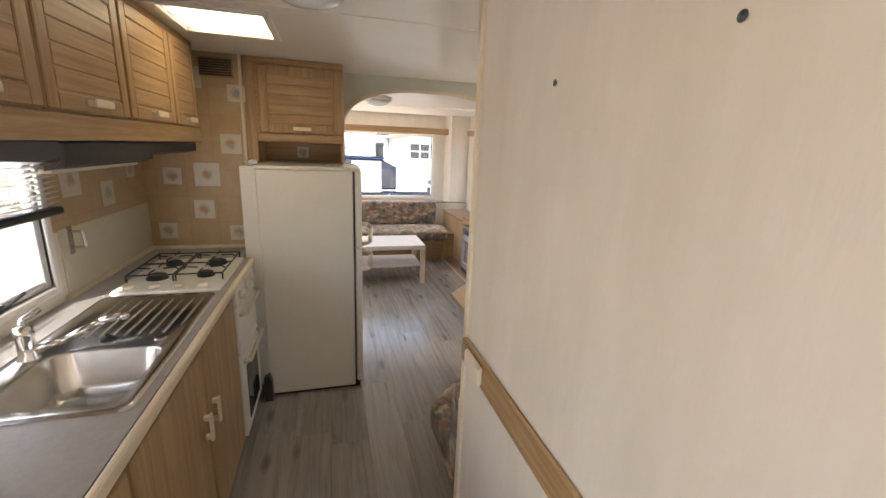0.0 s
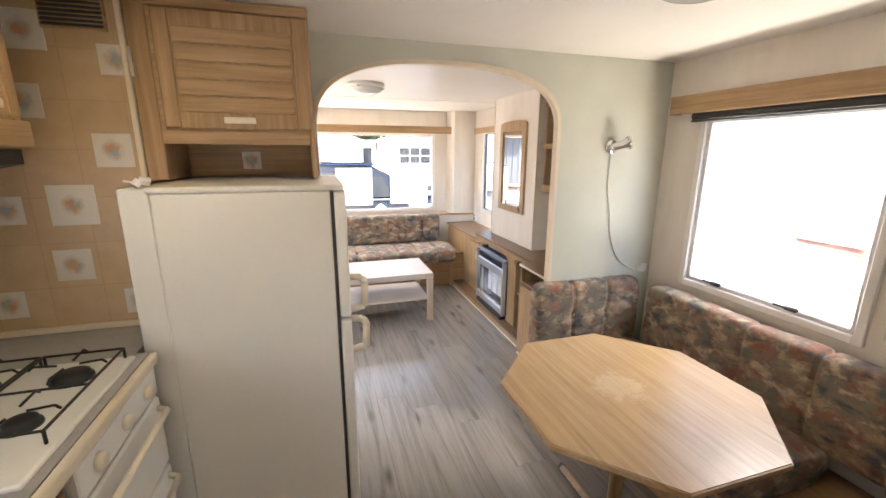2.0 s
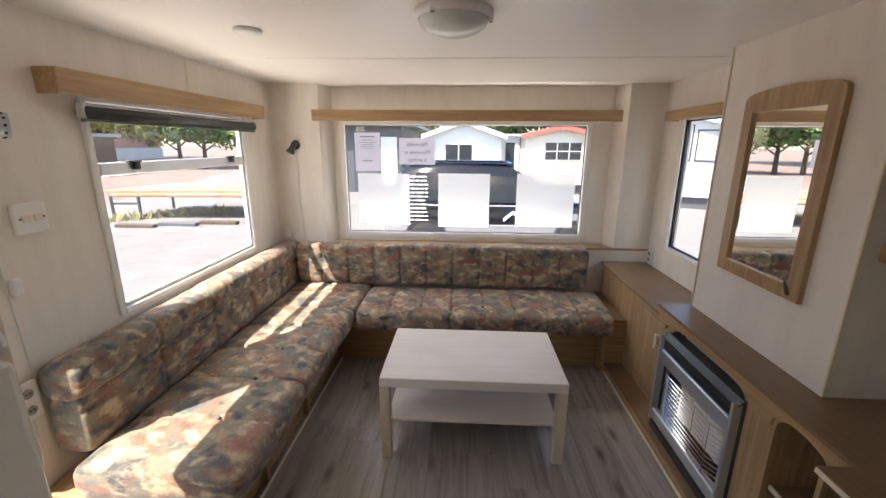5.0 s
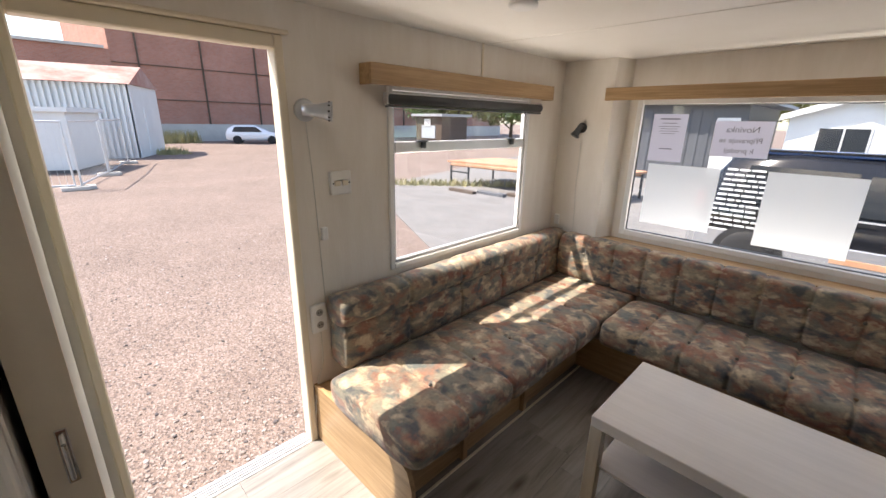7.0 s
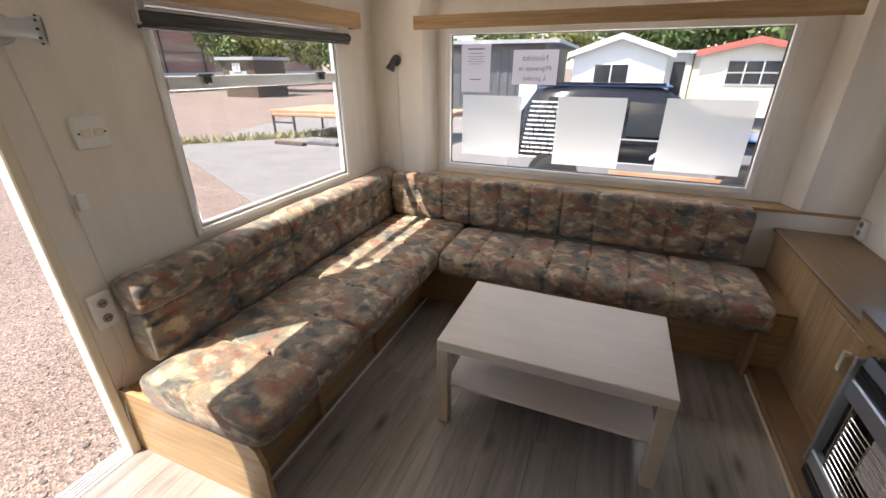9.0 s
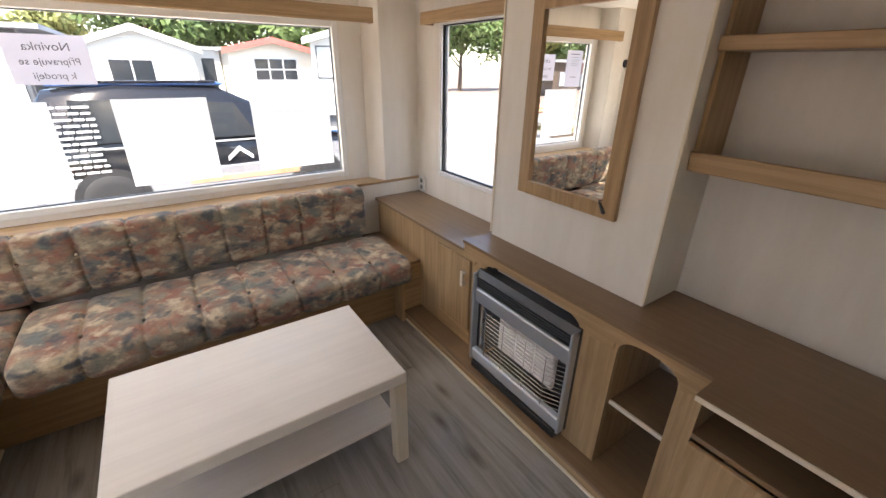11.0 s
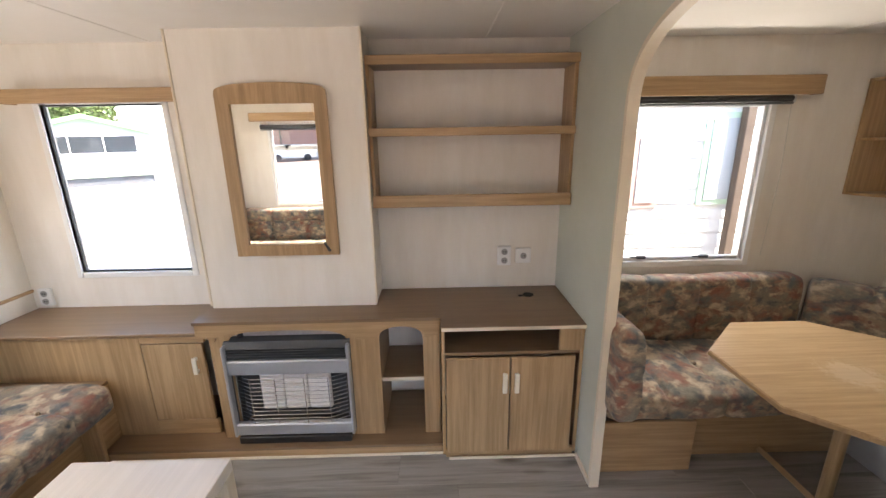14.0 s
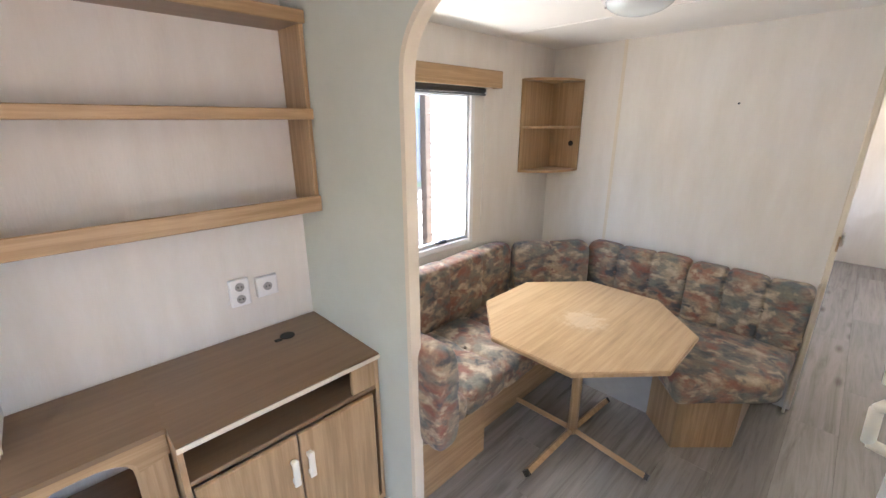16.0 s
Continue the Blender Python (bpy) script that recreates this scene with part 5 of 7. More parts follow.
# worktop
wt = thing("worktop", (-0.04, 1.6, 0.87), "grey laminate worktop with a pale rounded front edge", "worktop")
SKX0, SKX1, SKY0, SKY1 = -0.21, 0.20, 1.79, 2.60
for lo, hi in (((XW, YS), (0.225, SKY0 + 0.02)), ((XW, SKY1 - 0.02), (0.225, 3.165)), ((XW, SKY0 + 0.02), (SKX0 + 0.02, SKY1 - 0.02)), ((SKX1 - 0.02, SKY0 + 0.02), (0.225, SKY1 - 0.02)), ((XW, 3.165), (0.19, YT))):
    part("board", bbox((lo[0], lo[1], 0.865), (hi[0], hi[1], 0.895)), M_WTOP, wt)
part("front_edge", bbox((0.225, YS, 0.862), (0.248, 3.165, 0.896), 0.008, 2), M_TRIM, wt, "pale rounded edge strip")
part("upstand", bbox((XW, 2.6, 0.895), (XW + 0.02, YT, 0.915), 0.004), M_TRIM, wt)
part("upstand", bbox((XW + 0.02, YT - 0.018, 0.895), (0.19, YT, 0.915), 0.004), M_TRIM, wt)


def kitchen_door(parent, x, y0, y1, z0, z1, handle, panelled=True, upright_handle=True, along="y", flip=1):
    """Oak door with a raised frame and a field of grooved boards."""
    dr = part("door", bbox((x - 0.018, y0, z0), (x, y1, z1), 0.004), M_OAKZ, parent)
    if panelled:
        w = 0.05
        n = 5
        hgt = (z1 - z0 - 2 * w) / n
        for k in range(n):
            part("board", bbox((x - 0.002, y0 + w, z0 + w + k * hgt + 0.0025), (x + 0.004, y1 - w, z0 + w + (k + 1) * hgt - 0.0025), 0.002), M_OAKY, dr)
        for a, b_ in ((y0 + 0.004, y0 + w - 0.004), (y1 - w + 0.004, y1 - 0.004)):
            part("stile", bbox((x - 0.002, a, z0 + 0.004), (x + 0.006, b_, z1 - 0.004), 0.003), M_OAKZ, dr)
        for a, b_ in ((z0 + 0.004, z0 + w - 0.003), (z1 - w + 0.003, z1 - 0.004)):
            part("rail", bbox((x - 0.002, y0 + w - 0.004, a), (x + 0.006, y1 - w + 0.004, b_), 0.003), M_OAKY, dr)
    small_handle(dr, (x + (0.006 if panelled else 0), *handle), (1, 0, 0), 0.10, upright_handle)
    return dr


b = None
for k, (y0, y1, hy) in enumerate(((1.10, 1.66, 1.62), (1.68, 2.18, 2.14), (2.20, 2.67, 2.24), (0.5, 1.08, 1.04))):
    b = thing("base_cupboard", (0.0, (y0 + y1) / 2, 0), "oak-fronted kitchen base cupboard under the worktop", "cupboard", "kitchen base cupboards")
    part("body", bbox((XW + 0.01, y0 - 0.008, 0.10), (0.215, y1 + 0.008, 0.70 if y1 > 1.7 and y0 < 2.6 else 0.862)), M_OAKY, b)
    part("top_rail", bbox((0.20, y0 - 0.008, 0.82), (0.217, y1 + 0.008, 0.862)), M_OAKY, b)
    part("plinth", bbox((0.15, y0 - 0.01, 0.0), (0.17, y1 + 0.01, 0.10)), M_DKGREY, b)
    kitchen_door(b, 0.238, y0, y1, 0.12, 0.84, (hy, 0.58), False)

# sink with drainer
sk = thing("sink", (0.0, 2.2, 0.895), "stainless steel sink with ribbed drainer and mixer tap", "sink")
bm = bmesh.new()
zt = 0.899
BX0, BX1, BY0, BY1 = -0.135, 0.165, 1.83, 2.14
def rounded(x0, x1, y0, y1, r, n=6):
    pts = []
    for cx0, cy0, a0 in ((x1 - r, y1 - r, 0), (x0 + r, y1 - r, 90), (x0 + r, y0 + r, 180), (x1 - r, y0 + r, 270)):
        for i in range(n + 1):
            a = radians(a0 + 90 * i / n)
            pts.append((cx0 + r * math.cos(a), cy0 + r * math.sin(a)))
    return pts
loops = [(rounded(SKX0, SKX1, SKY0, SKY1, 0.03), 0.8955), (rounded(SKX0 + 0.004, SKX1 - 0.004, SKY0 + 0.004, SKY1 - 0.004, 0.03), zt + 0.003),
         (rounded(SKX0 + 0.018, SKX1 - 0.018, SKY0 + 0.018, SKY1 - 0.018, 0.025), zt)]
rings = [[bm.verts.new((x, y, z)) for x, y in l] for l, z in loops]
for p, q in zip(rings[:-1], rings[1:]):
    for i in range(len(p)):
        bm.faces.new((p[i], p[(i + 1) % len(p)], q[(i + 1) % len(p)], q[i]))
bowl = [(rounded(BX0, BX1, BY0, BY1, 0.06), zt), (rounded(BX0 + 0.006, BX1 - 0.006, BY0 + 0.006, BY1 - 0.006, 0.056), zt - 0.008), (rounded(BX0 + 0.015, BX1 - 0.015, BY0 + 0.015, BY1 - 0.015, 0.06), 0.79),
        (rounded(BX0 + 0.035, BX1 - 0.035, BY0 + 0.035, BY1 - 0.035, 0.06), 0.765), (rounded(BX0 + 0.13, BX1 - 0.13, BY0 + 0.13, BY1 - 0.13, 0.02), 0.758)]
br = [[bm.verts.new((x, y, z)) for x, y in l] for l, z in bowl]
for p, q in zip(br[:-1], br[1:]):
    for i in range(len(p)):
        bm.faces.new((p[i], p[(i + 1) % len(p)], q[(i + 1) % len(p)], q[i]))
bm.faces.new(br[-1])
es = [e for r in (rings[-1], br[0]) for i in range(len(r)) for e in [bm.edges.get((r[i], r[(i + 1) % len(r)]))] if e]
bmesh.ops.triangle_fill(bm, use_beauty=True, edges=es)
part("basin", bm, M_STEEL, sk, smooth=True)
for k in range(9):
    x = -0.13 + k * 0.036
    bm = bmesh.new()
    prism(bm, [(x - 0.006, zt - 0.001), (x + 0.006, zt - 0.001), (x + 0.003, zt + 0.004), (x - 0.003, zt + 0.004)], "y", 2.22 + (0.05 if k in (0, 8) else 0), 2.54)
    part("drainer_rib", bm, M_STEEL, sk)
part("waste", lathe(bmesh.new(), [(0.038, 0.0), (0.036, 0.004), (0.028, 0.003), (0.02, 0.0), (0.0, 0.0)], (0.07, 1.98, 0.7605), 24), M_CHROME, sk, "chrome waste strainer", True)
part("overflow", lathe(bmesh.new(), [(0.018, 0), (0.015, 0.003), (0.0, 0.002)], (0.13, 2.18, zt), 16), M_CHROME, sk)
part("plug", lathe(bmesh.new(), [(0.02, 0.0), (0.022, 0.004), (0.014, 0.009), (0.006, 0.012), (0.006, 0.02), (0, 0.021)], (-0.02, 2.20, zt), 16), M_BLACK, sk, "black rubber plug")
tp = part("tap", lathe(bmesh.new(), [(0.026, 0), (0.026, 0.006), (0.021, 0.012), (0.020, 0.07), (0.022, 0.075), (0.020, 0.10), (0.0, 0.104)], (-0.165, 2.10, zt), 24), M_CHROME, sk, "chrome mixer tap", True)
bm = wire(bmesh.new(), [(-0.15, 2.105, zt + 0.03), (-0.10, 2.14, zt + 0.035), (-0.03, 2.19, zt + 0.065), (0.02, 2.22, zt + 0.075)], 0.011, 12)
tube(bm, (0.012, 2.215, zt + 0.073), (0.03, 2.228, zt + 0.062), 0.014)
part("spout", bm, M_CHROME, tp, smooth=True)
part("lever", wire(bmesh.new(), [(-0.165, 2.10, zt + 0.10), (-0.165, 2.10, zt + 0.118), (-0.15, 2.15, zt + 0.13)], 0.008, 10), M_CHROME, tp, smooth=True)

# hob and oven
st = thing("cooker", (0.0, 2.88, 0), "white gas cooker with four burners and two oven doors", "cooker")
part("hob_plate", bbox((-0.20, 2.62, 0.895), (0.205, 3.13, 0.908), 0.006, 2), M_WHITE, st, "white enamel hob plate")
for x, y, r in ((-0.09, 2.80, 0.036), (-0.09, 3.02, 0.03), (0.10, 2.82, 0.03), (0.10, 3.02, 0.04)):
    bu = part("burner", lathe(bmesh.new(), [(r + 0.008, 0), (r + 0.006, 0.008), (r, 0.010), (r, 0.018), (r * 0.7, 0.022), (0, 0.022)], (x, y, 0.908), 20), M_BLACK, st, "black burner cap", True)
for x0, x1 in ((-0.18, -0.005), (0.005, 0.19)):
    bm = bmesh.new()
    z = 0.945
    wire(bm, [(x0, 2.73, z - 0.03), (x0, 2.73, z), (x0, 3.1, z), (x0, 3.1, z - 0.03)], 0.0035)
    wire(bm, [(x1, 2.73, z - 0.03), (x1, 2.73, z), (x1, 3.1, z), (x1, 3.1, z - 0.03)], 0.0035)
    for y in (2.73, 2.91, 3.1):
        wire(bm, [(x0, y, z), (x1, y, z)], 0.0035)
    xm = (x0 + x1) / 2
    for y in (2.81, 3.02):
        for dx, dy in ((0.05, 0), (-0.05, 0), (0, 0.06), (0, -0.06)):
            wire(bm, [(xm + dx * 1.7, y + dy * 1.5, z), (xm + dx * 1.5, y + dy * 1.3, z + 0.01), (xm + dx * 0.5, y + dy * 0.4, z + 0.006)], 0.0032)
    part("pan_support", bm, M_BLACK, st, "black wire pan support")
for k in range(4):
    x = -0.145 + k * 0.09
    part("knob", lathe(bmesh.new(), [(0.02, 0), (0.019, 0.012), (0.014, 0.016), (0, 0.016)], (x, 2.665, 0.908), 18), M_IVORY, st, "cream control knob", True)
OY0, OY1 = 2.70, 3.135
part("body", bbox((-0.2, OY0, 0.06), (0.215, OY1, 0.862)), M_WHITE, st)
part("control_panel", bbox((0.215, OY0, 0.775), (0.242, OY1, 0.86), 0.004), M_WHITE, st)
for k in range(3):
    part("knob", lathe(bmesh.new(), [(0.021, 0), (0.02, 0.014), (0.012, 0.018), (0, 0.018)], m=Matrix.Translation((0.242, 2.78 + k * 0.14, 0.818)) @ pose(0, 0, 0, 0, 90, 0), n=18), M_IVORY, st, "cream control knob", True)
for z0, z1 in ((0.535, 0.765), (0.10, 0.525)):
    dr = part("oven_door", bbox((0.215, OY0 + 0.004, z0), (0.244, OY1 - 0.004, z1), 0.006), M_WHITE, st)
    part("window", bbox((0.2445, OY0 + 0.08, z0 + 0.05), (0.247, OY1 - 0.08, z1 - 0.08), 0.002), material("dark_oven_glass", (0.03, 0.03, 0.032), 0.08), dr, "dark oven glass") if z0 < 0.3 else None
    part("handle", wire(bmesh.new(), [(0.244, OY0 + 0.03, z1 - 0.03), (0.275, OY0 + 0.045, z1 - 0.03), (0.275, OY1 - 0.045, z1 - 0.03), (0.244, OY1 - 0.03, z1 - 0.03)], 0.009, 10), M_IVORY, dr, "cream bar handle", True)

# wall cupboards over the worktop
for k, (y0, y1) in enumerate(((2.86, 3.17), (2.43, 2.85), (2.0, 2.42), (1.56, 1.99), (1.0, 1.55))):
    b = thing("wall_cupboard", (-0.15, (y0 + y1) / 2, 1.57), "oak kitchen wall cupboard with a grooved panel door", "cupboard", "kitchen wall cupboards")
    part("body", bbox((XW + 0.002, y0 - 0.005, 1.57), (0.016, y1 + 0.005, ZC - 0.02)), M_OAKY, b)
    kitchen_door(b, 0.036, y0, y1, 1.575, ZC - 0.03, (y0 + (y1 - y0) * 0.5, 1.605), True, False)
b = thing("cupboard_valance", (0, 2.0, 1.505), "oak light rail and cornice round the wall cupboards", "trim")
part("shelf_board", bbox((XW + 0.002, 0.9, 1.555), (0.02, 3.178, 1.57), 0.002), M_OAKY, b)
part("light_rail", bbox((0.02, 0.9, 1.505), (0.04, 3.20, 1.572), 0.004), M_OAKY, b)
part("end_panel", bbox((XW + 0.002, 3.178, 1.505), (0.02, 3.20, ZC - 0.03), 0.002), M_OAKZ, b)
part("cornice", bbox((0.0, 0.9, ZC - 0.03), (0.034, 3.20, ZC - 0.001), 0.003), M_OAKY, b)
hd = thing("cooker_hood", (-0.12, 2.6, 1.44), "black slanted cooker hood under the cupboards", "cooker hood")
part("body", prism(bmesh.new(), [(XW + 0.006, 1.45), (-0.04, 1.45), (0.012, 1.462), (0.012, 1.50), (XW + 0.006, 1.50)], "y", 2.07, 3.19), M_BLACK, hd)
part("front_flap", prism(bmesh.new(), [(-0.03, 1.428), (0.016, 1.44), (0.022, 1.497), (0.013, 1.497), (0.006, 1.45), (-0.03, 1.44)], "y", 2.07, 2.62), M_BLACK, hd, "black hinged front flap")
part("lamp_strip", bbox((-0.06, 2.10, 1.418), (-0.03, 2.61, 1.43), 0.003), M_IVORY, hd, "pale lamp cover strip")
part("filter", bbox((XW + 0.05, 2.15, 1.444), (-0.07, 3.05, 1.45), 0.002), M_DKGREY, hd, "dark filter grille")
bm = wire(bmesh.new(), [(XW + 0.008, 2.68, 1.15), (XW + 0.05, 2.68, 1.15), (XW + 0.055, 2.68, 1.09), (XW + 0.008, 2.68, 1.085)], 0.006, 8)
box(bm, (XW + 0.004, 2.665, 1.06), (XW + 0.012, 2.695, 1.17), 0.003)
solid("towel_hook", bm, M_STEEL, "bent steel towel holder on the splashback", "hook", base=(XW, 2.68, 1.06))

# fridge freezer
fr = thing("fridge_freezer", (0.55, 3.45, 0), "tall white fridge freezer standing at the end of the worktop", "fridge")
FX0, FX1, FY0, FY1, FZ = 0.262, 0.79, 3.185, 3.70, 1.395
part("body", bbox((FX0 + 0.02, FY0, 0.02), (FX1, FY1, FZ - 0.02), 0.006, 2), M_WHITE, fr)
part("top", bbox((FX0 + 0.01, FY0 - 0.004, FZ - 0.02), (FX1 + 0.045, FY1 + 0.002, FZ), 0.007, 2), M_WHITE, fr)
part("back_panel", bbox((FX0 - 0.06, FY0 + 0.006, 0.09), (FX0 + 0.02, FY1 - 0.02, FZ - 0.005), 0.004), M_WHITE, fr, "pale rear panel")
part("gasket", bbox((FX1, FY0 + 0.012, 0.05), (FX1 + 0.012, FY1 - 0.012, FZ - 0.025)), M_DKGREY, fr, "grey door seal")
for z0, z1, hz in ((0.045, 0.92, 0.84), (0.93, FZ - 0.022, 1.00)):
    dr = part("door", bbox((FX1 + 0.012, FY0, z0), (FX1 + 0.05, FY1, z1), 0.010, 3), M_WHITE, fr)
    part("handle", wire(bmesh.new(), [(FX1 + 0.05, FY0 + 0.05, hz - 0.06), (FX1 + 0.10, FY0 + 0.05, hz - 0.05), (FX1 + 0.105, FY0 + 0.05, hz + 0.04), (FX1 + 0.09, FY0 + 0.05, hz + 0.06), (FX1 + 0.05, FY0 + 0.05, hz + 0.065)], 0.013, 12), M_IVORY, dr, "white moulded handle", True)
part("foot_panel", bbox((FX0 + 0.04, FY0 + 0.02, 0.0), (FX1 + 0.03, FY1 - 0.02, 0.03)), M_BLACK, fr)
bm = wire(bmesh.new(), [(0.255, 3.18, 1.40), (0.265, 3.19, 1.415), (0.29, 3.2, 1.41)], 0.012, 8)
wire(bm, [(0.235, 3.165, 1.415), (0.255, 3.18, 1.41)], 0.003)
solid("mains_plug", bm, M_PVC, "white mains plug lying on the fridge", "plug", base=(0.265, 3.19, FZ))
solid("foam_block", prism(bmesh.new(), [(0.255, 0.0), (0.30, 0.0), (0.30, 0.13), (0.285, 0.17), (0.255, 0.15)], "y", 3.14, 3.18), M_BLACK, "black wedge between cooker and fridge", "filler", base=(0.28, 3.16, 0))

# cupboard over the fridge
b = thing("wall_cupboard", (0.5, 3.58, 1.40), "oak cupboard with grooved door above the fridge, open niche below", "cupboard")
UX0, UX1, UY = 0.212, 0.755, 3.42
part("side_panel", bbox((UX0, UY, 1.40), (UX0 + 0.06, 3.713, ZC - 0.002), 0.003), M_OAKZ, b)
part("side_panel", bbox((UX1 - 0.016, UY, 1.40), (UX1, 3.713, ZC - 0.002), 0.003), M_OAKZ, b)
part("body", bbox((UX0 + 0.06, UY + 0.005, 1.55), (UX1 - 0.016, 3.713, ZC - 0.002)), M_OAKX, b)
part("niche_back", bbox((UX0 + 0.06, 3.685, 1.40), (UX1 - 0.016, 3.713, 1.55)), M_OAKX, b)
part("lower_rail", bbox((UX0 + 0.06, UY - 0.002, 1.52), (UX1 - 0.016, UY + 0.02, 1.565), 0.002), M_OAKX, b)
part("top_rail", bbox((UX0 + 0.02, UY - 0.004, ZC - 0.035), (UX1, UY + 0.012, ZC - 0.004), 0.003), M_OAKX, b)
dr = part("door", bbox((UX0 + 0.075, UY - 0.016, 1.57), (UX1 - 0.005, UY + 0.002, ZC - 0.04), 0.004), M_OAKZ, b)
dx0, dx1, dz0, dz1 = UX0 + 0.075, UX1 - 0.005, 1.57, ZC - 0.04
for k in range(5):
    hgt = (dz1 - dz0 - 0.1) / 5
    part("board", bbox((dx0 + 0.055, UY - 0.021, dz0 + 0.05 + k * hgt + 0.0025), (dx1 - 0.055, UY - 0.014, dz0 + 0.05 + (k + 1) * hgt - 0.0025), 0.002), M_OAKX, dr)
for a, b_ in ((dx0 + 0.004, dx0 + 0.05), (dx1 - 0.05, dx1 - 0.004)):
    part("stile", bbox((a, UY - 0.022, dz0 + 0.004), (b_, UY - 0.014, dz1 - 0.004), 0.003), M_OAKZ, dr)
small_handle(dr, ((dx0 + dx1) / 2, UY - 0.02, dz0 + 0.028), (0, -1, 0), 0.10, False)
deco_tile((0.50, 3.684, 1.46), (0, 1, 0), 0.07)

# ---- outdoors ----
def gravel_material():
    m = material("gravel", (0.4, 0.35, 0.3), 0.95, spec=0.2)
    bs = m.node_tree.nodes["Principled BSDF"]
    v = coords(m)
    vo = add(m, "ShaderNodeTexVoronoi", Scale=75.0)
    join(m, v, vo.inputs["Vector"])
    sep = m.node_tree.nodes.new("ShaderNodeSeparateColor")
    join(m, vo.outputs["Color"], sep.inputs[0])
    col = ramp(m, sep.outputs[0], [(0.0, (0.11, 0.09, 0.083)), (0.35, (0.215, 0.165, 0.142)), (0.7, (0.27, 0.21, 0.182)), (1.0, (0.36, 0.31, 0.285))])
    n = add(m, "ShaderNodeTexNoise", Scale=0.6, Detail=7.0, Roughness=0.65)
    join(m, v, n.inputs["Vector"])
    mx = m.node_tree.nodes.new("ShaderNodeMixRGB")
    mx.blend_type = "MULTIPLY"
    mx.inputs[0].default_value = 0.8
    join(m, col.outputs[0], mx.inputs[1])
    join(m, ramp(m, n.outputs[0], [(0.3, (0.72, 0.68, 0.64)), (0.7, (1.0, 0.95, 0.9))]).outputs[0], mx.inputs[2])
    join(m, mx.outputs[0], bs.inputs["Base Color"])
    relief(m, vo.outputs["Distance"], 0.8, 0.009)
    return m


M_GRAVEL = gravel_material()
M_ASPH = plain("pale_asphalt", (0.16, 0.152, 0.143), (0.21, 0.20, 0.19), 1.2, 0.9, bump=0.4, fine=90)
bm = bmesh.new()
bmesh.ops.create_grid(bm, x_segments=60, y_segments=60, size=400)
bmesh.ops.translate(bm, verts=bm.verts[:], vec=(0, 0, GROUND))
solid("ground", bm, M_GRAVEL, "pale reddish gravel yard", "ground", kind="structure")
M_BRICK = material("red_brick", (0.36, 0.17, 0.12), 0.9, spec=0.2)
bt = add(M_BRICK, "ShaderNodeTexBrick", Scale=1.0, Mortar_Size=0.012, Brick_Width=0.26, Row_Height=0.085, Color1=(0.35, 0.155, 0.11, 1), Color2=(0.42, 0.20, 0.145, 1), Mortar=(0.34, 0.24, 0.2, 1))
sp = M_BRICK.node_tree.nodes.new("ShaderNodeSeparateXYZ")
cb = M_BRICK.node_tree.nodes.new("ShaderNodeCombineXYZ")
join(M_BRICK, coords(M_BRICK, world_space=True), sp.inputs[0])
join(M_BRICK, sp.outputs[1], cb.inputs[0])
join(M_BRICK, sp.outputs[2], cb.inputs[1])
join(M_BRICK, cb.outputs[0], bt.inputs["Vector"])
bn = add(M_BRICK, "ShaderNodeTexNoise", Scale=0.5, Detail=8.0)
join(M_BRICK, coords(M_BRICK), bn.inputs["Vector"])
bx = M_BRICK.node_tree.nodes.new("ShaderNodeMixRGB")
bx.blend_type, bx.inputs[0].default_value = "MULTIPLY", 0.7
join(M_BRICK, bt.outputs[0], bx.inputs[1])
join(M_BRICK, ramp(M_BRICK, bn.outputs[0], [(0.3, (0.75, 0.72, 0.7)), (0.7, (1, 1, 1))]).outputs[0], bx.inputs[2])
join(M_BRICK, bx.outputs[0], M_BRICK.node_tree.nodes["Principled BSDF"].inputs["Base Color"])
M_CONC = plain("weathered_concrete", (0.42, 0.40, 0.37), (0.52, 0.50, 0.46), 0.8, 0.9, bump=0.3, fine=40)
M_CORR = plain("painted_sheet_metal", (0.62, 0.63, 0.62), (0.72, 0.73, 0.72), 0.7, 0.5, 0.1, bump=0.1)
M_RUST = plain("rusty_roof_paint", (0.26, 0.085, 0.055), (0.46, 0.36, 0.32), 0.7, 0.8, bump=0.2)
M_RUST2 = plain("rusty_orange_steel", (0.38, 0.19, 0.10), (0.50, 0.30, 0.19), 3.0, 0.8, bump=0.2)
M_HOME = plain("white_cladding", (0.62, 0.63, 0.62), (0.69, 0.70, 0.69), 1.0, 0.5, bump=0.1)
M_CREAM = plain("cream_cladding", (0.72, 0.67, 0.55), (0.78, 0.73, 0.62), 1.0, 0.5, bump=0.1)
M_MINT = plain("mint_cladding", (0.44, 0.62, 0.44), (0.52, 0.68, 0.51), 1.0, 0.5, bump=0.1)
M_GREYROOF = plain("grey_roofing", (0.28, 0.29, 0.31), (0.36, 0.37, 0.39), 2.0, 0.7, bump=0.2)
M_REDPAINT = plain("red_fascia_paint", (0.48, 0.10, 0.08), (0.55, 0.14, 0.11), 2.0, 0.5)
M_GREENPAINT = plain("green_fascia_paint", (0.20, 0.46, 0.16), (0.26, 0.52, 0.2), 2.0, 0.5)
M_DGLASS = material("dark_window_glass", (0.03, 0.035, 0.04), 0.06)
M_PGLASS = material("pale_curtained_glass", (0.42, 0.46, 0.48), 0.12)
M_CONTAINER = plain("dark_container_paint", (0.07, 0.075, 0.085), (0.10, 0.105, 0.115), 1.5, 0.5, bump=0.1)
M_CARPAINT = material("white_car_paint", (0.75, 0.76, 0.77), 0.18)
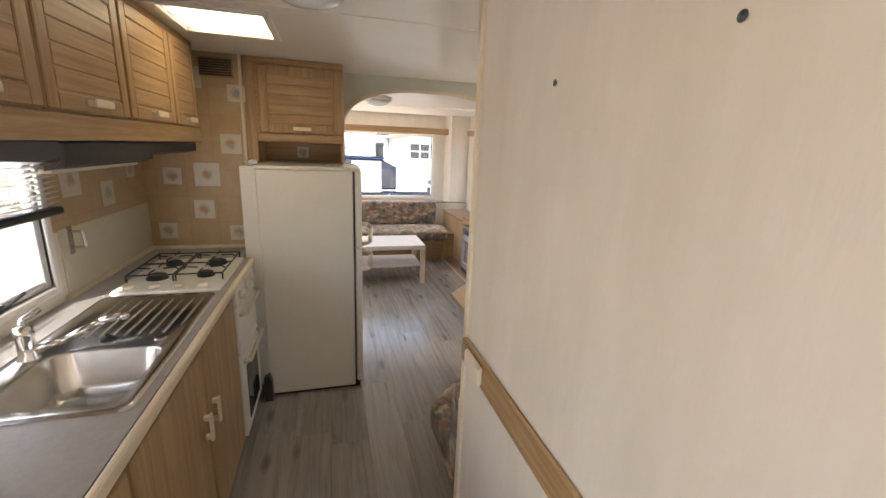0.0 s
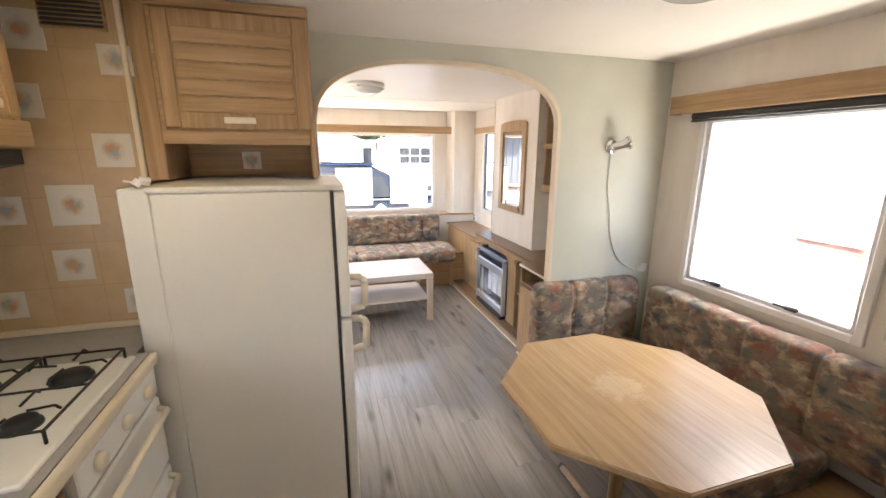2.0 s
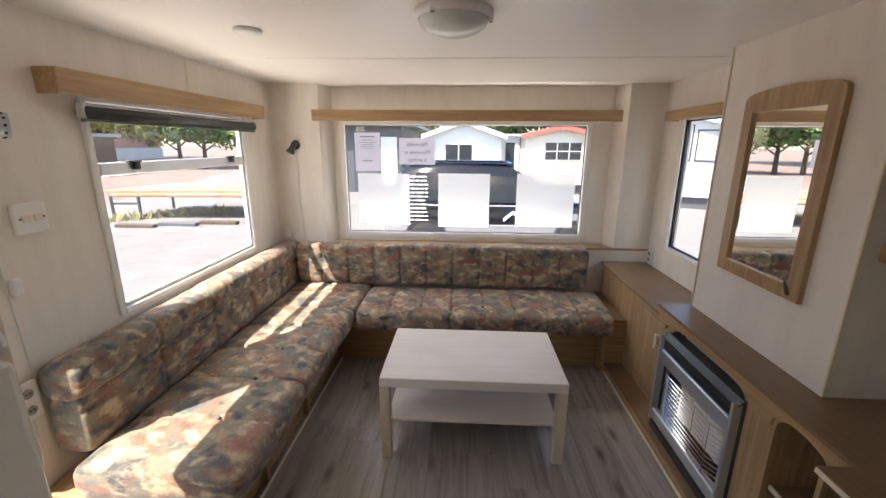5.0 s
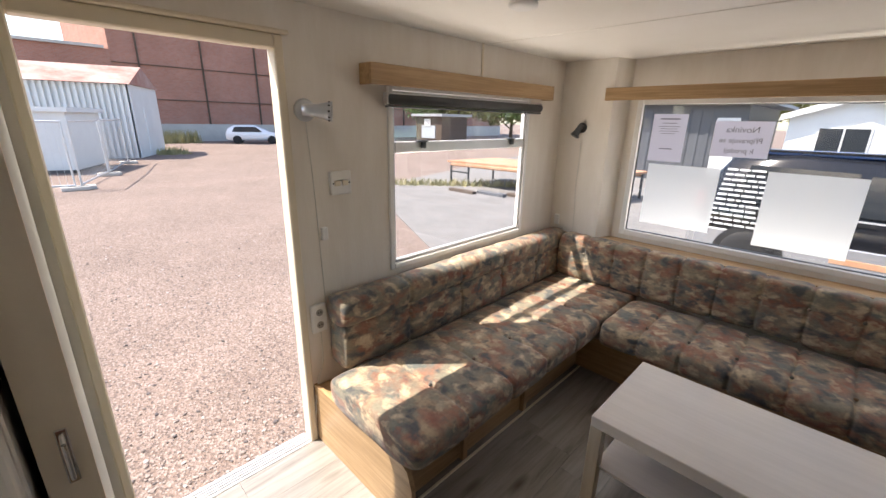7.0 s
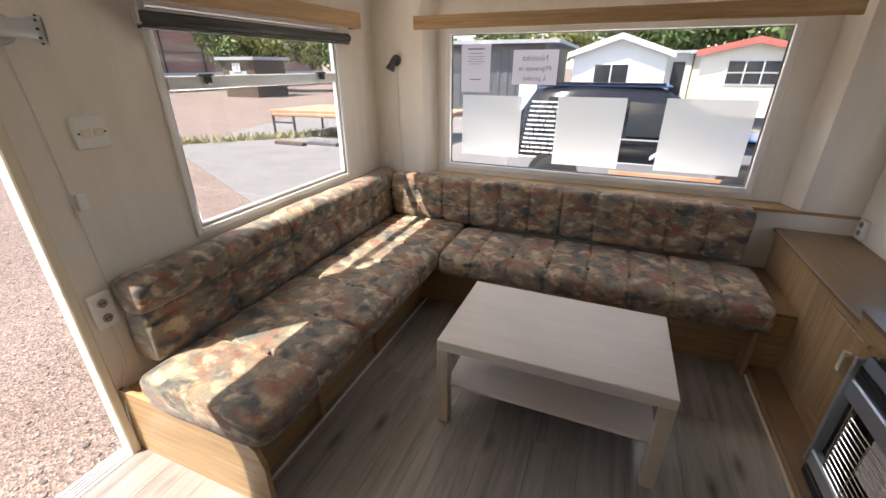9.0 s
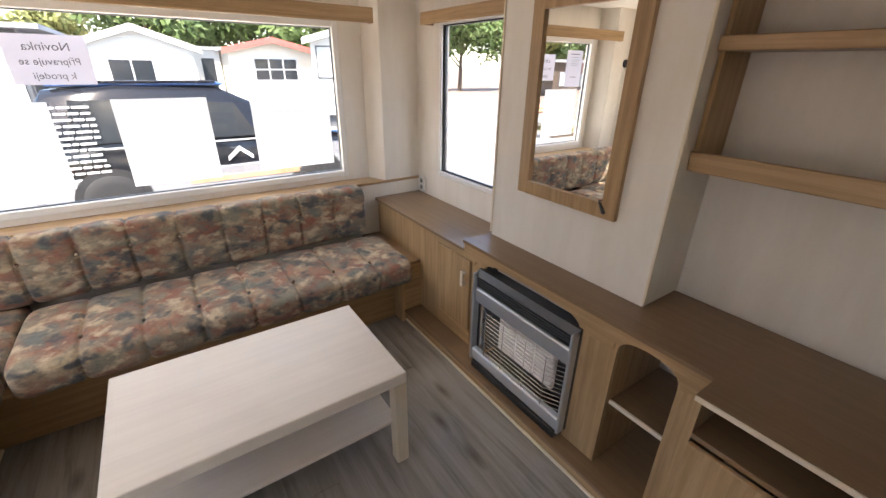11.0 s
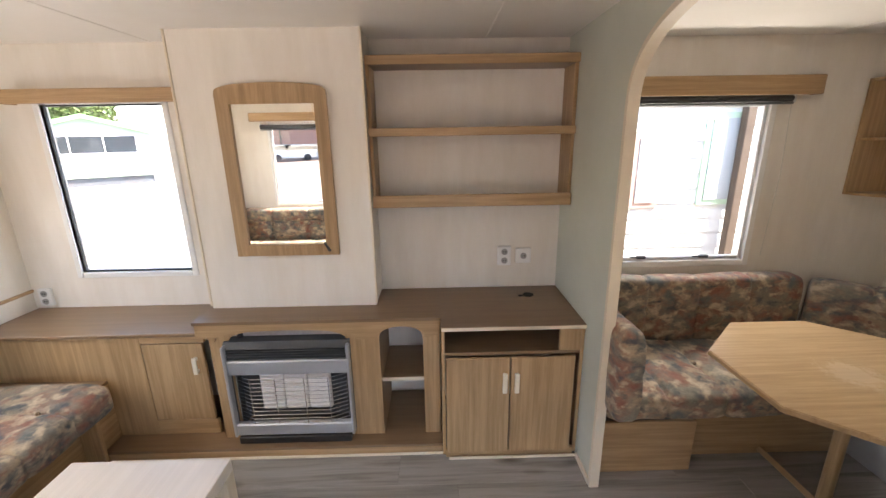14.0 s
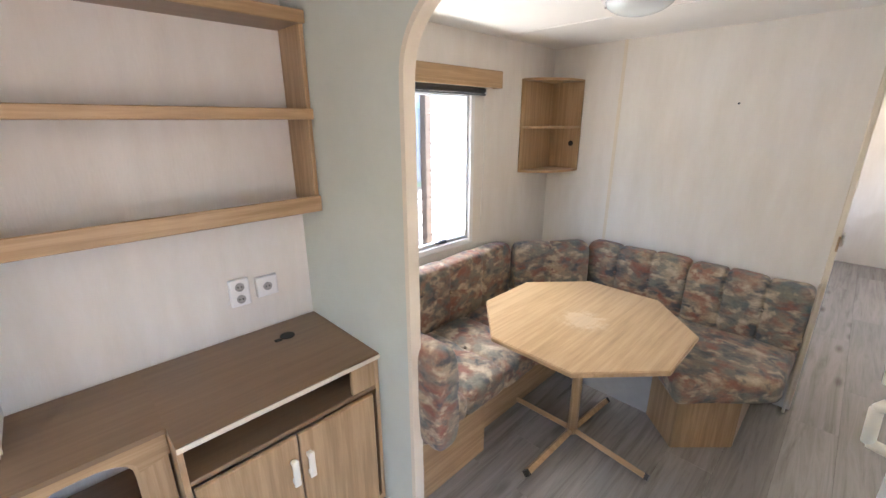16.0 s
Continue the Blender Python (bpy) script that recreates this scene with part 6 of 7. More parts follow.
M_VANDARK = material("black_van_paint", (0.012, 0.013, 0.016), 0.12)
M_VANSILV = plain("silver_van_paint", (0.45, 0.46, 0.48), (0.5, 0.51, 0.53), 2, 0.25, 0.7, 0.02)
# sky mirrored in the black van, put into the base colour
M_BLUE = material("blue_sky_reflection", (0.05, 0.12, 0.30), 0.15)
M_TYRE = plain("tyre_rubber", (0.015, 0.015, 0.016), (0.025, 0.025, 0.026), 20, 0.85)
M_GALV = plain("galvanised_steel", (0.55, 0.56, 0.57), (0.65, 0.66, 0.67), 6, 0.45, 0.7)
M_LEAF = plain("leaf_green", (0.055, 0.10, 0.022), (0.12, 0.17, 0.05), 0.9, 0.6, bump=0.0)
M_LEAF2 = plain("dry_leaf_green", (0.17, 0.20, 0.055), (0.30, 0.30, 0.11), 0.9, 0.6, bump=0.0)
M_BARK = plain("bark", (0.07, 0.05, 0.035), (0.11, 0.08, 0.06), 6, 0.9, bump=0.5)
M_GRASS = plain("dry_grass", (0.25, 0.24, 0.10), (0.42, 0.36, 0.19), 3, 0.9)
M_WRITE = plain("white_lettering", (0.78, 0.78, 0.76), (0.82, 0.82, 0.8), 9, 0.5)

bm = bmesh.new()
prism(bm, [(-9.6, 11.4), (-3.2, 8.2), (-0.8, 7.3), (18, 7.3), (30, 30), (-20, 44)], "z", GROUND - 0.05, GROUND + 0.012)
solid("road", bm, M_ASPH, "pale sunlit asphalt lane round the mobile home", "road", kind="structure")


# loose stones by the doorway
rng = random.Random(17)
ico = bmesh.new()
bmesh.ops.create_icosphere(ico, subdivisions=1, radius=1.0)
ico_v = [v.co.copy() for v in ico.verts]
ico_f = [[v.index for v in f.verts] for f in ico.faces]
ico.free()
pv, pf = [], []
for k in range(3200):
    d = 0.5 + 7.5 * rng.random() ** 1.6
    x, y = -0.5 - d, 3.9 + rng.gauss(0.2, 0.5 + 0.35 * d)
    r = 0.006 + 0.012 * rng.random() ** 3
    b0 = len(pv)
    sx, sy, tw = rng.uniform(0.7, 1.3), rng.uniform(0.7, 1.3), rng.random() * 6.28
    for c in ico_v:
        q = Vector((c.x * sx, c.y * sy, c.z * 0.6)) * r * rng.uniform(0.85, 1.1)
        pv.append((x + q.x * math.cos(tw) - q.y * math.sin(tw), y + q.x * math.sin(tw) + q.y * math.cos(tw), GROUND + r * 0.25 + q.z))
    pf += [[b0 + i for i in f] for f in ico_f]
me = bpy.data.meshes.new("loose_gravel")
me.from_pydata(pv, [], pf)
M_STONE = material("loose_stone", (0.3, 0.26, 0.24), 0.9, spec=0.2)
geo = M_STONE.node_tree.nodes.new("ShaderNodeNewGeometry")
join(M_STONE, ramp(M_STONE, geo.outputs["Random Per Island"], [(0.0, (0.09, 0.08, 0.08)), (0.4, (0.22, 0.18, 0.16)), (0.75, (0.30, 0.25, 0.22)), (1.0, (0.44, 0.41, 0.39))]).outputs[0], M_STONE.node_tree.nodes["Principled BSDF"].inputs["Base Color"])
me.materials.append(M_STONE)
tagged(new("loose_gravel", me), "loose grey and reddish stones on the yard by the doorway", "gravel", kind="stuff")


def placed(x, y, rot):
    return pose(x, y, GROUND, 0, 0, rot)


def lbox(m, lo, hi, bevel=0.0):
    bm = bbox(lo, hi, bevel)
    bmesh.ops.transform(bm, matrix=m, verts=bm.verts[:])
    return bm


def lprism(m, outline, axis, a, b):
    bm = prism(bmesh.new(), outline, axis, a, b)
    bmesh.ops.transform(bm, matrix=m, verts=bm.verts[:])
    return bm


def ground_window(parent, m, x0, x1, z0, z1, frame_mat, glass_mat, cols=1, rows=1, side=None):
    """Window on the gable front (y=0 side) or, with side=x, on a long side (x0, x1 then run along y)."""
    f = 0.05
    def bx(a0, a1, c0, c1, d0, d1):
        return lbox(m, (a0, d0, c0), (a1, d1, c1)) if side is None else lbox(m, (side + d0 if side < 0 else side - d1, a0, c0), (side + d1 if side < 0 else side - d0, a1, c1))
    w = part("window", bx(x0, x1, z0, z1, -0.04, -0.01), frame_mat, parent, "framed window")
    cw, rh = (x1 - x0 - f) / cols, (z1 - z0 - f) / rows
    for i in range(cols):
        for j in range(rows):
            part("pane", bx(x0 + f + i * cw, x0 + (i + 1) * cw, z0 + f + j * rh, z0 + (j + 1) * rh, -0.055, -0.03), glass_mat, w)
    return w


def mobile_home(x, y, rot, w, length, eave, ridge, wall_mat, fascia_mat, label, fronts=(), left=(), right=(), boards=0):
    """Static caravan: body on a dark chassis gap, pitched roof, fascia boards, windows. Local front is y=0, x runs 0 to w."""
    m = placed(x, y, rot)
    t = thing("mobile_home", m.translation, label, "mobile home", "mobile homes")
    t["group"] = "mobile homes"
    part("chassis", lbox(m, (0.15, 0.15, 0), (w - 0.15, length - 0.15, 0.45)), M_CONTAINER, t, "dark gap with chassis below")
    part("wall", lprism(m, [(0, 0.42), (w, 0.42), (w, eave), (w / 2, ridge), (0, eave)], "y", 0, length), wall_mat, t)
    o = 0.22
    k = (ridge - eave) / (w / 2)
    part("roof", lprism(m, [(-o, eave - o * k), (w / 2, ridge), (w + o, eave - o * k), (w + o, eave - o * k + 0.06), (w / 2, ridge + 0.06), (-o, eave - o * k + 0.06)], "y", -0.25, length + 0.2), M_GREYROOF, t)
    part("fascia", lprism(m, [(-o, eave - o * k - 0.1), (w / 2, ridge - 0.1), (w + o, eave - o * k - 0.1), (w + o, eave - o * k + 0.09), (w / 2, ridge + 0.09), (-o, eave - o * k + 0.09)], "y", -0.30, -0.25), fascia_mat, t)
    for i in range(boards):
        z = 0.45 + i * (eave - 0.45) / boards
        part("cladding_board", lprism(m, [(-0.022, z), (0.0, z), (0.0, z + (eave - 0.45) / boards), (-0.008, z + (eave - 0.45) / boards)], "y", 0, length), wall_mat, t)
    for a in fronts:
        ground_window(t, m, *a)
    for a in left:
        ground_window(t, m, *a, side=-0.0001)
    for a in right:
        ground_window(t, m, *a, side=w)
    return t


mobile_home(-0.5, 21.6, 0, 3.2, 9, 2.5, 3.05, M_HOME, M_HOME, "white gabled mobile home with dark sliding doors", [(0.75, 2.0, 0.6, 2.15, M_HOME, M_DGLASS, 2, 1)])
mobile_home(3.75, 21.6, 0, 3.0, 9, 2.5, 2.85, M_CREAM, M_REDPAINT, "cream mobile home with red roof edge and white windows", [(0.8, 2.4, 1.45, 2.25, M_HOME, M_DGLASS, 3, 2)])
m = placed(2.75, 23.2, 0)
t = thing("porch_annex", m.translation, "grey annex with a tall dark door between the homes", "annex")
part("wall", lbox(m, (0, 0, 0), (0.95, 6, 2.5)), M_CORR, t)
part("door", lbox(m, (0.3, -0.03, 0.5), (0.72, 0.01, 2.2)), M_DGLASS, t)
part("roof", lbox(m, (-0.05, -0.2, 2.5), (1.0, 6, 2.6)), M_GREYROOF, t)
mobile_home(5.9, 19.0, -25, 4.0, 9, 2.8, 3.35, M_HOME, M_HOME, "white mobile home with tall angled bay windows", [(0.15 + i * 0.75, 0.8 + i * 0.75, 1.6, 2.62 + 0.16 * (2 - abs(i - 2)), M_DKGREY, M_PGLASS, 1, 1) for i in range(5)], left=[(1.0, 2.0, 1.2, 2.1, M_DKGREY, M_DGLASS), (3.0, 3.8, 0.6, 2.2, M_DKGREY, M_DGLASS), (5.0, 6.2, 1.2, 2.1, M_DKGREY, M_DGLASS)])
mobile_home(18.6, 22.4, -50, 5.0, 9, 2.5, 3.2, M_MINT, M_GREENPAINT, "pale green mobile home with green roof edge", [(0.6, 4.4, 1.5, 2.35, M_HOME, M_DGLASS, 3, 1)])
nb = mobile_home(4.25, -2.5, 0, 3.2, 7.9, 2.7, 3.3, M_HOME, M_HOME, "white clapboard mobile home close beside the dining window", left=[(5.95, 6.45, 1.38, 2.10, M_RUST, M_PGLASS), (4.85, 5.12, 1.40, 2.08, M_RUST, M_PGLASS), (4.1, 4.48, 1.42, 2.24, M_MINT, M_PGLASS)], boards=16)
part("post", bbox((4.10, 4.2 - 2.5 - 0.06, GROUND), (4.18, 4.2 - 2.5 + 0.02, 2.3), 0.006), M_BARK, nb, "brown timber post")
vt = part("wall_vent", bbox((4.22, 1.89, 1.45), (4.24, 2.09, 1.54), 0.004), M_HOME, nb)
for k in range(4):
    part("slat", bbox((4.212, 1.90, 1.458 + k * 0.02), (4.222, 2.08, 1.468 + k * 0.02)), M_CORR, vt)

# dark container shed behind the notices
m = placed(-6.2, 21.5, 0)
t = thing("storage_container", m.translation, "dark grey storage container with a blue-grey ribbed roof", "container")
part("wall", lbox(m, (0, 0, 0), (4.6, 7, 2.85)), M_CONTAINER, t)
part("roof", lbox(m, (-0.2, -0.5, 2.85), (5.2, 7.2, 2.98)), M_GREYROOF, t)
for k in range(14):
    part("rib", lbox(m, (k * 0.34, -0.03, 0.05), (k * 0.34 + 0.12, 0.0, 2.8)), M_CONTAINER, t)
part("side_door", lbox(m, (3.7, -0.06, 0.3), (4.4, -0.03, 2.4)), M_HOME, t)


def wheel(parent, m, x, y, r=0.34, side=-1):
    w = part("wheel", lathe(bmesh.new(), [(r * 0.62, 0.0), (r * 0.94, 0.0), (r, 0.03), (r, 0.17), (r * 0.94, 0.2), (r * 0.62, 0.2)], m=m @ pose(x, y, r, 90 * (1 if side < 0 else -1), 0, 0) , n=28), M_TYRE, parent, "black tyre", True)
    part("rim", lathe(bmesh.new(), [(r * 0.64, 0.02), (r * 0.6, 0.0), (r * 0.54, 0.03), (r * 0.2, 0.01), (0, 0.01)], m=m @ pose(x, y, r, 90 * (1 if side < 0 else -1), 0, 0), n=24), M_ALU, w, "silver wheel rim", True)
    for k in range(5):
        a = 2 * math.pi * k / 5
        bm = bmesh.new()
        q = m @ pose(x, y, r, 90 * (1 if side < 0 else -1), 0, 0)
        tube(bm, q @ Vector((0.05 * math.cos(a), 0.05 * math.sin(a), 0.0)), q @ Vector((r * 0.56 * math.cos(a), r * 0.56 * math.sin(a), 0.0)), 0.03, n=6)
        part("spoke", bm, M_ALU, w)


def body_sections(m, stations, mat_name, mat, parent, label=""):
    """Car shell lofted through cross-sections (x, half width, floor, sill, waist, roof, roof half width)."""
    bm = bmesh.new()
    rings = []
    for x, hw, z0, zw, zr, rw in stations:
        pts = [(-hw * 0.92, z0), (-hw, z0 + 0.15), (-hw, zw - 0.12), (-hw * 0.96, zw), (-rw, zr - 0.08), (-rw * 0.86, zr), (rw * 0.86, zr), (rw, zr - 0.08), (hw * 0.96, zw), (hw, zw - 0.12), (hw, z0 + 0.15), (hw * 0.92, z0)]
        rings.append([bm.verts.new((x, y, z)) for y, z in pts])
    for p, q in zip(rings[:-1], rings[1:]):
        for j in range(12):
            bm.faces.new((p[j], p[(j + 1) % 12], q[(j + 1) % 12], q[j]))
    bm.faces.new(rings[0])
    bm.faces.new(rings[-1][::-1])
    bmesh.ops.transform(bm, matrix=m, verts=bm.verts[:])
    return part(mat_name, bm, mat, parent, label, True)


# sign-written van seen through the end window
m = placed(-0.25, 11.75, 0)
t = thing("van", m.translation, "black and silver people carrier with white sign-writing, parked", "van")
body_sections(m, [(0.0, 0.80, 0.35, 0.95, 0.97, 0.75), (0.06, 0.86, 0.3, 1.0, 1.35, 0.68), (0.30, 0.88, 0.3, 1.02, 1.70, 0.70), (1.0, 0.89, 0.3, 1.0, 1.76, 0.70), (2.2, 0.89, 0.3, 0.98, 1.72, 0.68), (2.75, 0.88, 0.3, 0.97, 1.45, 0.66), (3.15, 0.88, 0.3, 0.96, 1.08, 0.70), (3.9, 0.86, 0.3, 0.9, 0.98, 0.68), (4.45, 0.78, 0.35, 0.7, 0.78, 0.6)], "body", M_VANDARK, t)
# added panel: its blue stands for sky reflected on the black roof
part("roof_panel", lbox(m, (0.35, -0.6, 1.745), (2.3, 0.6, 1.775), 0.01), M_BLUE, t, "roof panel coloured blue as reflected sky")
part("lower_side", lbox(m, (0.02, -0.905, 0.32), (4.2, -0.86, 0.66), 0.02), M_VANSILV, t, "silver lower side")
part("rear_bumper", lbox(m, (-0.09, -0.86, 0.36), (0.12, 0.86, 0.66), 0.04), M_VANSILV, t, "silver rear bumper")
# added sheet over the bonnet, coloured blue for the sky it mirrors
part("bonnet", lprism(m, [(3.1, 1.085), (3.9, 0.985), (4.45, 0.79), (4.45, 0.81), (3.9, 1.01), (3.1, 1.11)], "y", -0.66, 0.66), M_BLUE, t, "bonnet panel coloured blue as reflected sky")
part("front_wing", lprism(m, [(2.95, 0.6), (4.3, 0.6), (4.3, 0.78), (3.9, 0.86), (2.95, 0.9)], "y", -0.90, -0.84), M_VANSILV, t, "silver front wing")
for x in (0.72, 3.45):
    part("wheel_arch", lprism(m, [(x + 0.43 * math.cos(math.pi * i / 12), 0.33 + 0.43 * math.sin(math.pi * i / 12)) for i in range(13)], "y", -0.912, -0.80), M_TYRE, t, "dark wheel arch")
part("roof_rail", lbox(m, (0.5, -0.64, 1.775), (2.2, -0.60, 1.81), 0.008), M_VANDARK, t)
part("bright_strip", lbox(m, (0.75, -0.915, 1.0), (2.9, -0.885, 1.02)), M_ALU, t, "bright waist strip")
part("door_strip", lbox(m, (1.6, -0.915, 0.44), (3.3, -0.89, 0.52), 0.005), M_RUST2, t, "orange sill strip")
part("side_window", lprism(m, [(1.75, 1.06), (2.6, 1.06), (2.35, 1.52), (1.75, 1.56)], "y", -0.90, -0.80), M_DGLASS, t, "dark side window")
part("side_window", lprism(m, [(0.45, 1.08), (1.65, 1.08), (1.65, 1.58), (0.55, 1.60)], "y", -0.90, -0.80), M_DGLASS, t, "dark side window")
part("tail_lamp", lbox(m, (-0.03, -0.90, 0.9), (0.07, -0.78, 1.17), 0.03), M_REDPAINT, t, "red tail lamp")
rng = random.Random(3)
for k in range(12):
    z = 0.72 + k * 0.072
    x = 0.16 + 0.012 * k
    while x < 0.72:
        ln = 0.05 + rng.random() * 0.12
        part("text_bar", lbox(m, (x, -0.918, z), (min(x + ln, 0.76), -0.90, z + 0.024)), M_WRITE, t)
        x += ln + 0.022
part("sign_mark", lprism(m, [(2.15, 0.72), (2.32, 0.86), (2.49, 0.72), (2.49, 0.78), (2.32, 0.92), (2.15, 0.78)], "y", -0.915, -0.89), M_WRITE, t, "white roof-shaped mark")
for x in (0.72, 3.45):
    wheel(t, m, x, -0.735)
    wheel(t, m, x, 0.72, side=1)

# ---- yard seen through the doorway ----
b = thing("brick_building", (-42, 24, GROUND), "large windowless red brick building with concrete plinth", "building")
part("wall", prism(bmesh.new(), [(-40.6, 9.8), (-41.6, 60), (-70, 60), (-70, 9.8)], "z", GROUND, 16), M_BRICK, b)
part("wall", prism(bmesh.new(), [(-40.5, -30), (-40.5, 9.8), (-70, 9.8), (-70, -30)], "z", GROUND, 6.3), M_BRICK, b, "lower brick wing")
part("plinth", prism(bmesh.new(), [(-40.35, 9.9), (-41.4, 60), (-42, 60), (-41, 9.9)], "z", GROUND, 0.9), M_CONC, b, "pale concrete plinth")
for k in range(7):
    y = 11.5 + k * 4.6
    part("pier", bbox((-40.75 - 0.02 * (y - 9.8), y, GROUND), (-40.45 - 0.02 * (y - 9.8), y + 0.10, 16)), M_BARK, b, "rusty brown steel upright")
for z in (2.8, 5.4, 8.0):
    part("band", prism(bmesh.new(), [(-40.5, 9.8), (-41.5, 60), (-41.7, 60), (-40.7, 9.8)], "z", z, z + 0.06), M_BARK, b, "rusty brown steel band")
part("roof_edge", bbox((-70, 9.5, 16), (-40.3, 60, 16.3)), M_CONC, b)
part("roof_edge", bbox((-70, -30, 6.3), (-40.3, 9.5, 6.5)), M_CONC, b)

b = thing("corrugated_shed", (-27, 4, GROUND), "pale corrugated metal shed with a rusty red roof", "shed")
part("wall", prism(bmesh.new(), [(-24.9, 7.9), (-29.2, 9.9), (-36, -6), (-29.5, -8)], "z", GROUND, 3.05), M_CORR, b)
d0, d1 = Vector((-24.85, 7.9, 0)), Vector((-29.45, -8.0, 0))
for k in range(70):
    p = d0.lerp(d1, k / 70)
    q = d0.lerp(d1, (k + 0.5) / 70)
    nv = Vector((0.06, -0.02, 0))
    part("sheet_rib", prism(bmesh.new(), [(p.x, p.y), (p.x + nv.x, p.y + nv.y), (q.x + nv.x, q.y + nv.y), (q.x, q.y)], "z", GROUND, 3.03), M_CORR, b)
bm = bmesh.new()
v = [bm.verts.new(c) for c in ((-24.5, 8.0, 3.0), (-29.3, 10.1, 3.0), (-27.0, 9.05, 4.0), (-29.2, -8, 3.0), (-36, -6, 3.0), (-32, -7, 4.0))]
for f in ((0, 3, 5, 2), (1, 2, 5, 4), (0, 2, 1), (3, 4, 5), (0, 1, 4, 3)):
    bm.faces.new([v[i] for i in f])
part("roof", bm, M_RUST, b, "rusted red sheet roof")
part("gable", prism(bmesh.new(), [(-24.7, 7.95), (-29.2, 9.95), (-29.25, 10.0), (-24.75, 8.0)], "z", GROUND, 3.0), M_HOME, b, "white front with a door")
part("door", prism(bmesh.new(), [(-26.3, 8.68), (-28.0, 9.43), (-28.03, 9.50), (-26.33, 8.75)], "z", GROUND, 1.9), M_HOME, b)

m = pose(-19.07, 5.04, GROUND, 0, 0, 0)
b = thing("site_cabin", (-20.5, 3, GROUND), "white flat-roofed site cabin with a barred window", "cabin")
cab = [(-19.07, 5.04), (-21.9, 6.3), (-24.0, 1.2), (-21.2, 0.0)]
part("wall", prism(bmesh.new(), cab, "z", GROUND + 0.12, 1.62), M_HOME, b)
part("roof", prism(bmesh.new(), [(-18.9, 5.1), (-21.9, 6.5), (-24.2, 1.1), (-21.1, -0.2)], "z", 1.62, 1.78), M_CORR, b)
part("skid", prism(bmesh.new(), [(-19.2, 4.9), (-21.8, 6.1), (-23.8, 1.2), (-21.3, 0.2)], "z", GROUND, GROUND + 0.12), M_CONTAINER, b)
part("window", prism(bmesh.new(), [(-19.66, 3.5), (-20.14, 2.35), (-20.25, 2.38), (-19.77, 3.53)], "z", 0.25, 1.15), M_DGLASS, b)
for k in range(7):
    p = Vector((-19.72, 3.5, 0)).lerp(Vector((-20.2, 2.35, 0)), k / 6)
    part("bar", tube(bmesh.new(), (p.x + 0.09, p.y, 0.25), (p.x + 0.09, p.y, 1.15), 0.02, n=6), M_HOME, b)


def fence_panel(p, q, label="wire mesh site fence panel on concrete feet"):
    p, q = Vector((*p, GROUND)), Vector((*q, GROUND))
    t = thing("fence_panel", p, label, "fence", "site fence panels")
    up = Vector((0, 0, 1.9))
    for a, c in ((p, p + up), (q, q + up), (p + up, q + up), (p + Vector((0, 0, 0.15)), q + Vector((0, 0, 0.15)))):
        part("tube", tube(bmesh.new(), a, c, 0.025, n=8), M_GALV, t)
    bm = bmesh.new()
    for k in range(1, 22):
        a = p.lerp(q, k / 22)
        tube(bm, a + Vector((0, 0, 0.15)), a + up, 0.004, n=4)
    tagged(part("mesh_wire", bm, M_GALV, t), kind="stuff")
    for a in (p, q):
        part("foot", bbox((a.x - 0.15, a.y - 0.32, GROUND), (a.x + 0.15, a.y + 0.32, GROUND + 0.12), 0.02), M_CONC, t, "concrete block foot")


fence_panel((-14.4, 4.6), (-14.7, 1.2))
fence_panel((-14.5, 4.75), (-17.6, 5.75))
fence_panel((-17.7, 5.8), (-22.0, 7.0))

m = placed(-35.4, 18.0, 62)
t = thing("car", m.translation, "white estate car parked before the brick building", "car")
m = m @ Matrix.Translation((-2.2, 0, 0))
body_sections(m, [(0.0, 0.78, 0.35, 0.85, 0.9, 0.7), (0.15, 0.86, 0.3, 0.92, 1.2, 0.65), (0.6, 0.88, 0.28, 0.94, 1.45, 0.62), (2.2, 0.88, 0.28, 0.92, 1.47, 0.62), (3.0, 0.88, 0.28, 0.92, 1.1, 0.66), (3.3, 0.88, 0.3, 0.88, 0.96, 0.68), (4.2, 0.84, 0.3, 0.75, 0.82, 0.65), (4.4, 0.76, 0.35, 0.6, 0.66, 0.6)], "body", M_CARPAINT, t)
for sy in (-1, 1):
    part("side_window", lprism(m, [(0.5, 0.95), (2.8, 0.95), (2.3, 1.36), (0.75, 1.36)], "y", sy * 0.86, sy * 0.70), M_DGLASS, t)
    for x in (0.85, 3.5):
        wheel(t, m, x, sy * 0.72, 0.33, sy)

# rusty loading ramp by the lane
t = thing("loading_ramp", (-7.4, 14.8, GROUND), "rusty orange steel loading ramp on thin legs", "ramp")
part("deck", prism(bmesh.new(), [(-8.75, 14.1), (-3.2, 14.6), (-2.9, 16.6), (-8.4, 16.4)], "z", 0.20, 0.26), M_RUST2, t)
for y in (14.15, 15.2, 16.2):
    part("beam", tube(bmesh.new(), (-8.6, y, 0.14), (-3.1, y + 0.4, 0.14), 0.06, n=6), M_RUST2, t)
for x, y in ((-8.6, 14.15), (-8.35, 16.2), (-7.85, 14.2), (-3.2, 14.7), (-3.0, 16.4)):
    part("leg", tube(bmesh.new(), (x, y, GROUND), (x, y, 0.2), 0.04, n=6), M_DKGREY, t)
part("brace", tube(bmesh.new(), (-8.6, 14.15, -0.1), (-7.85, 14.2, -0.1), 0.03, n=6), M_DKGREY, t)
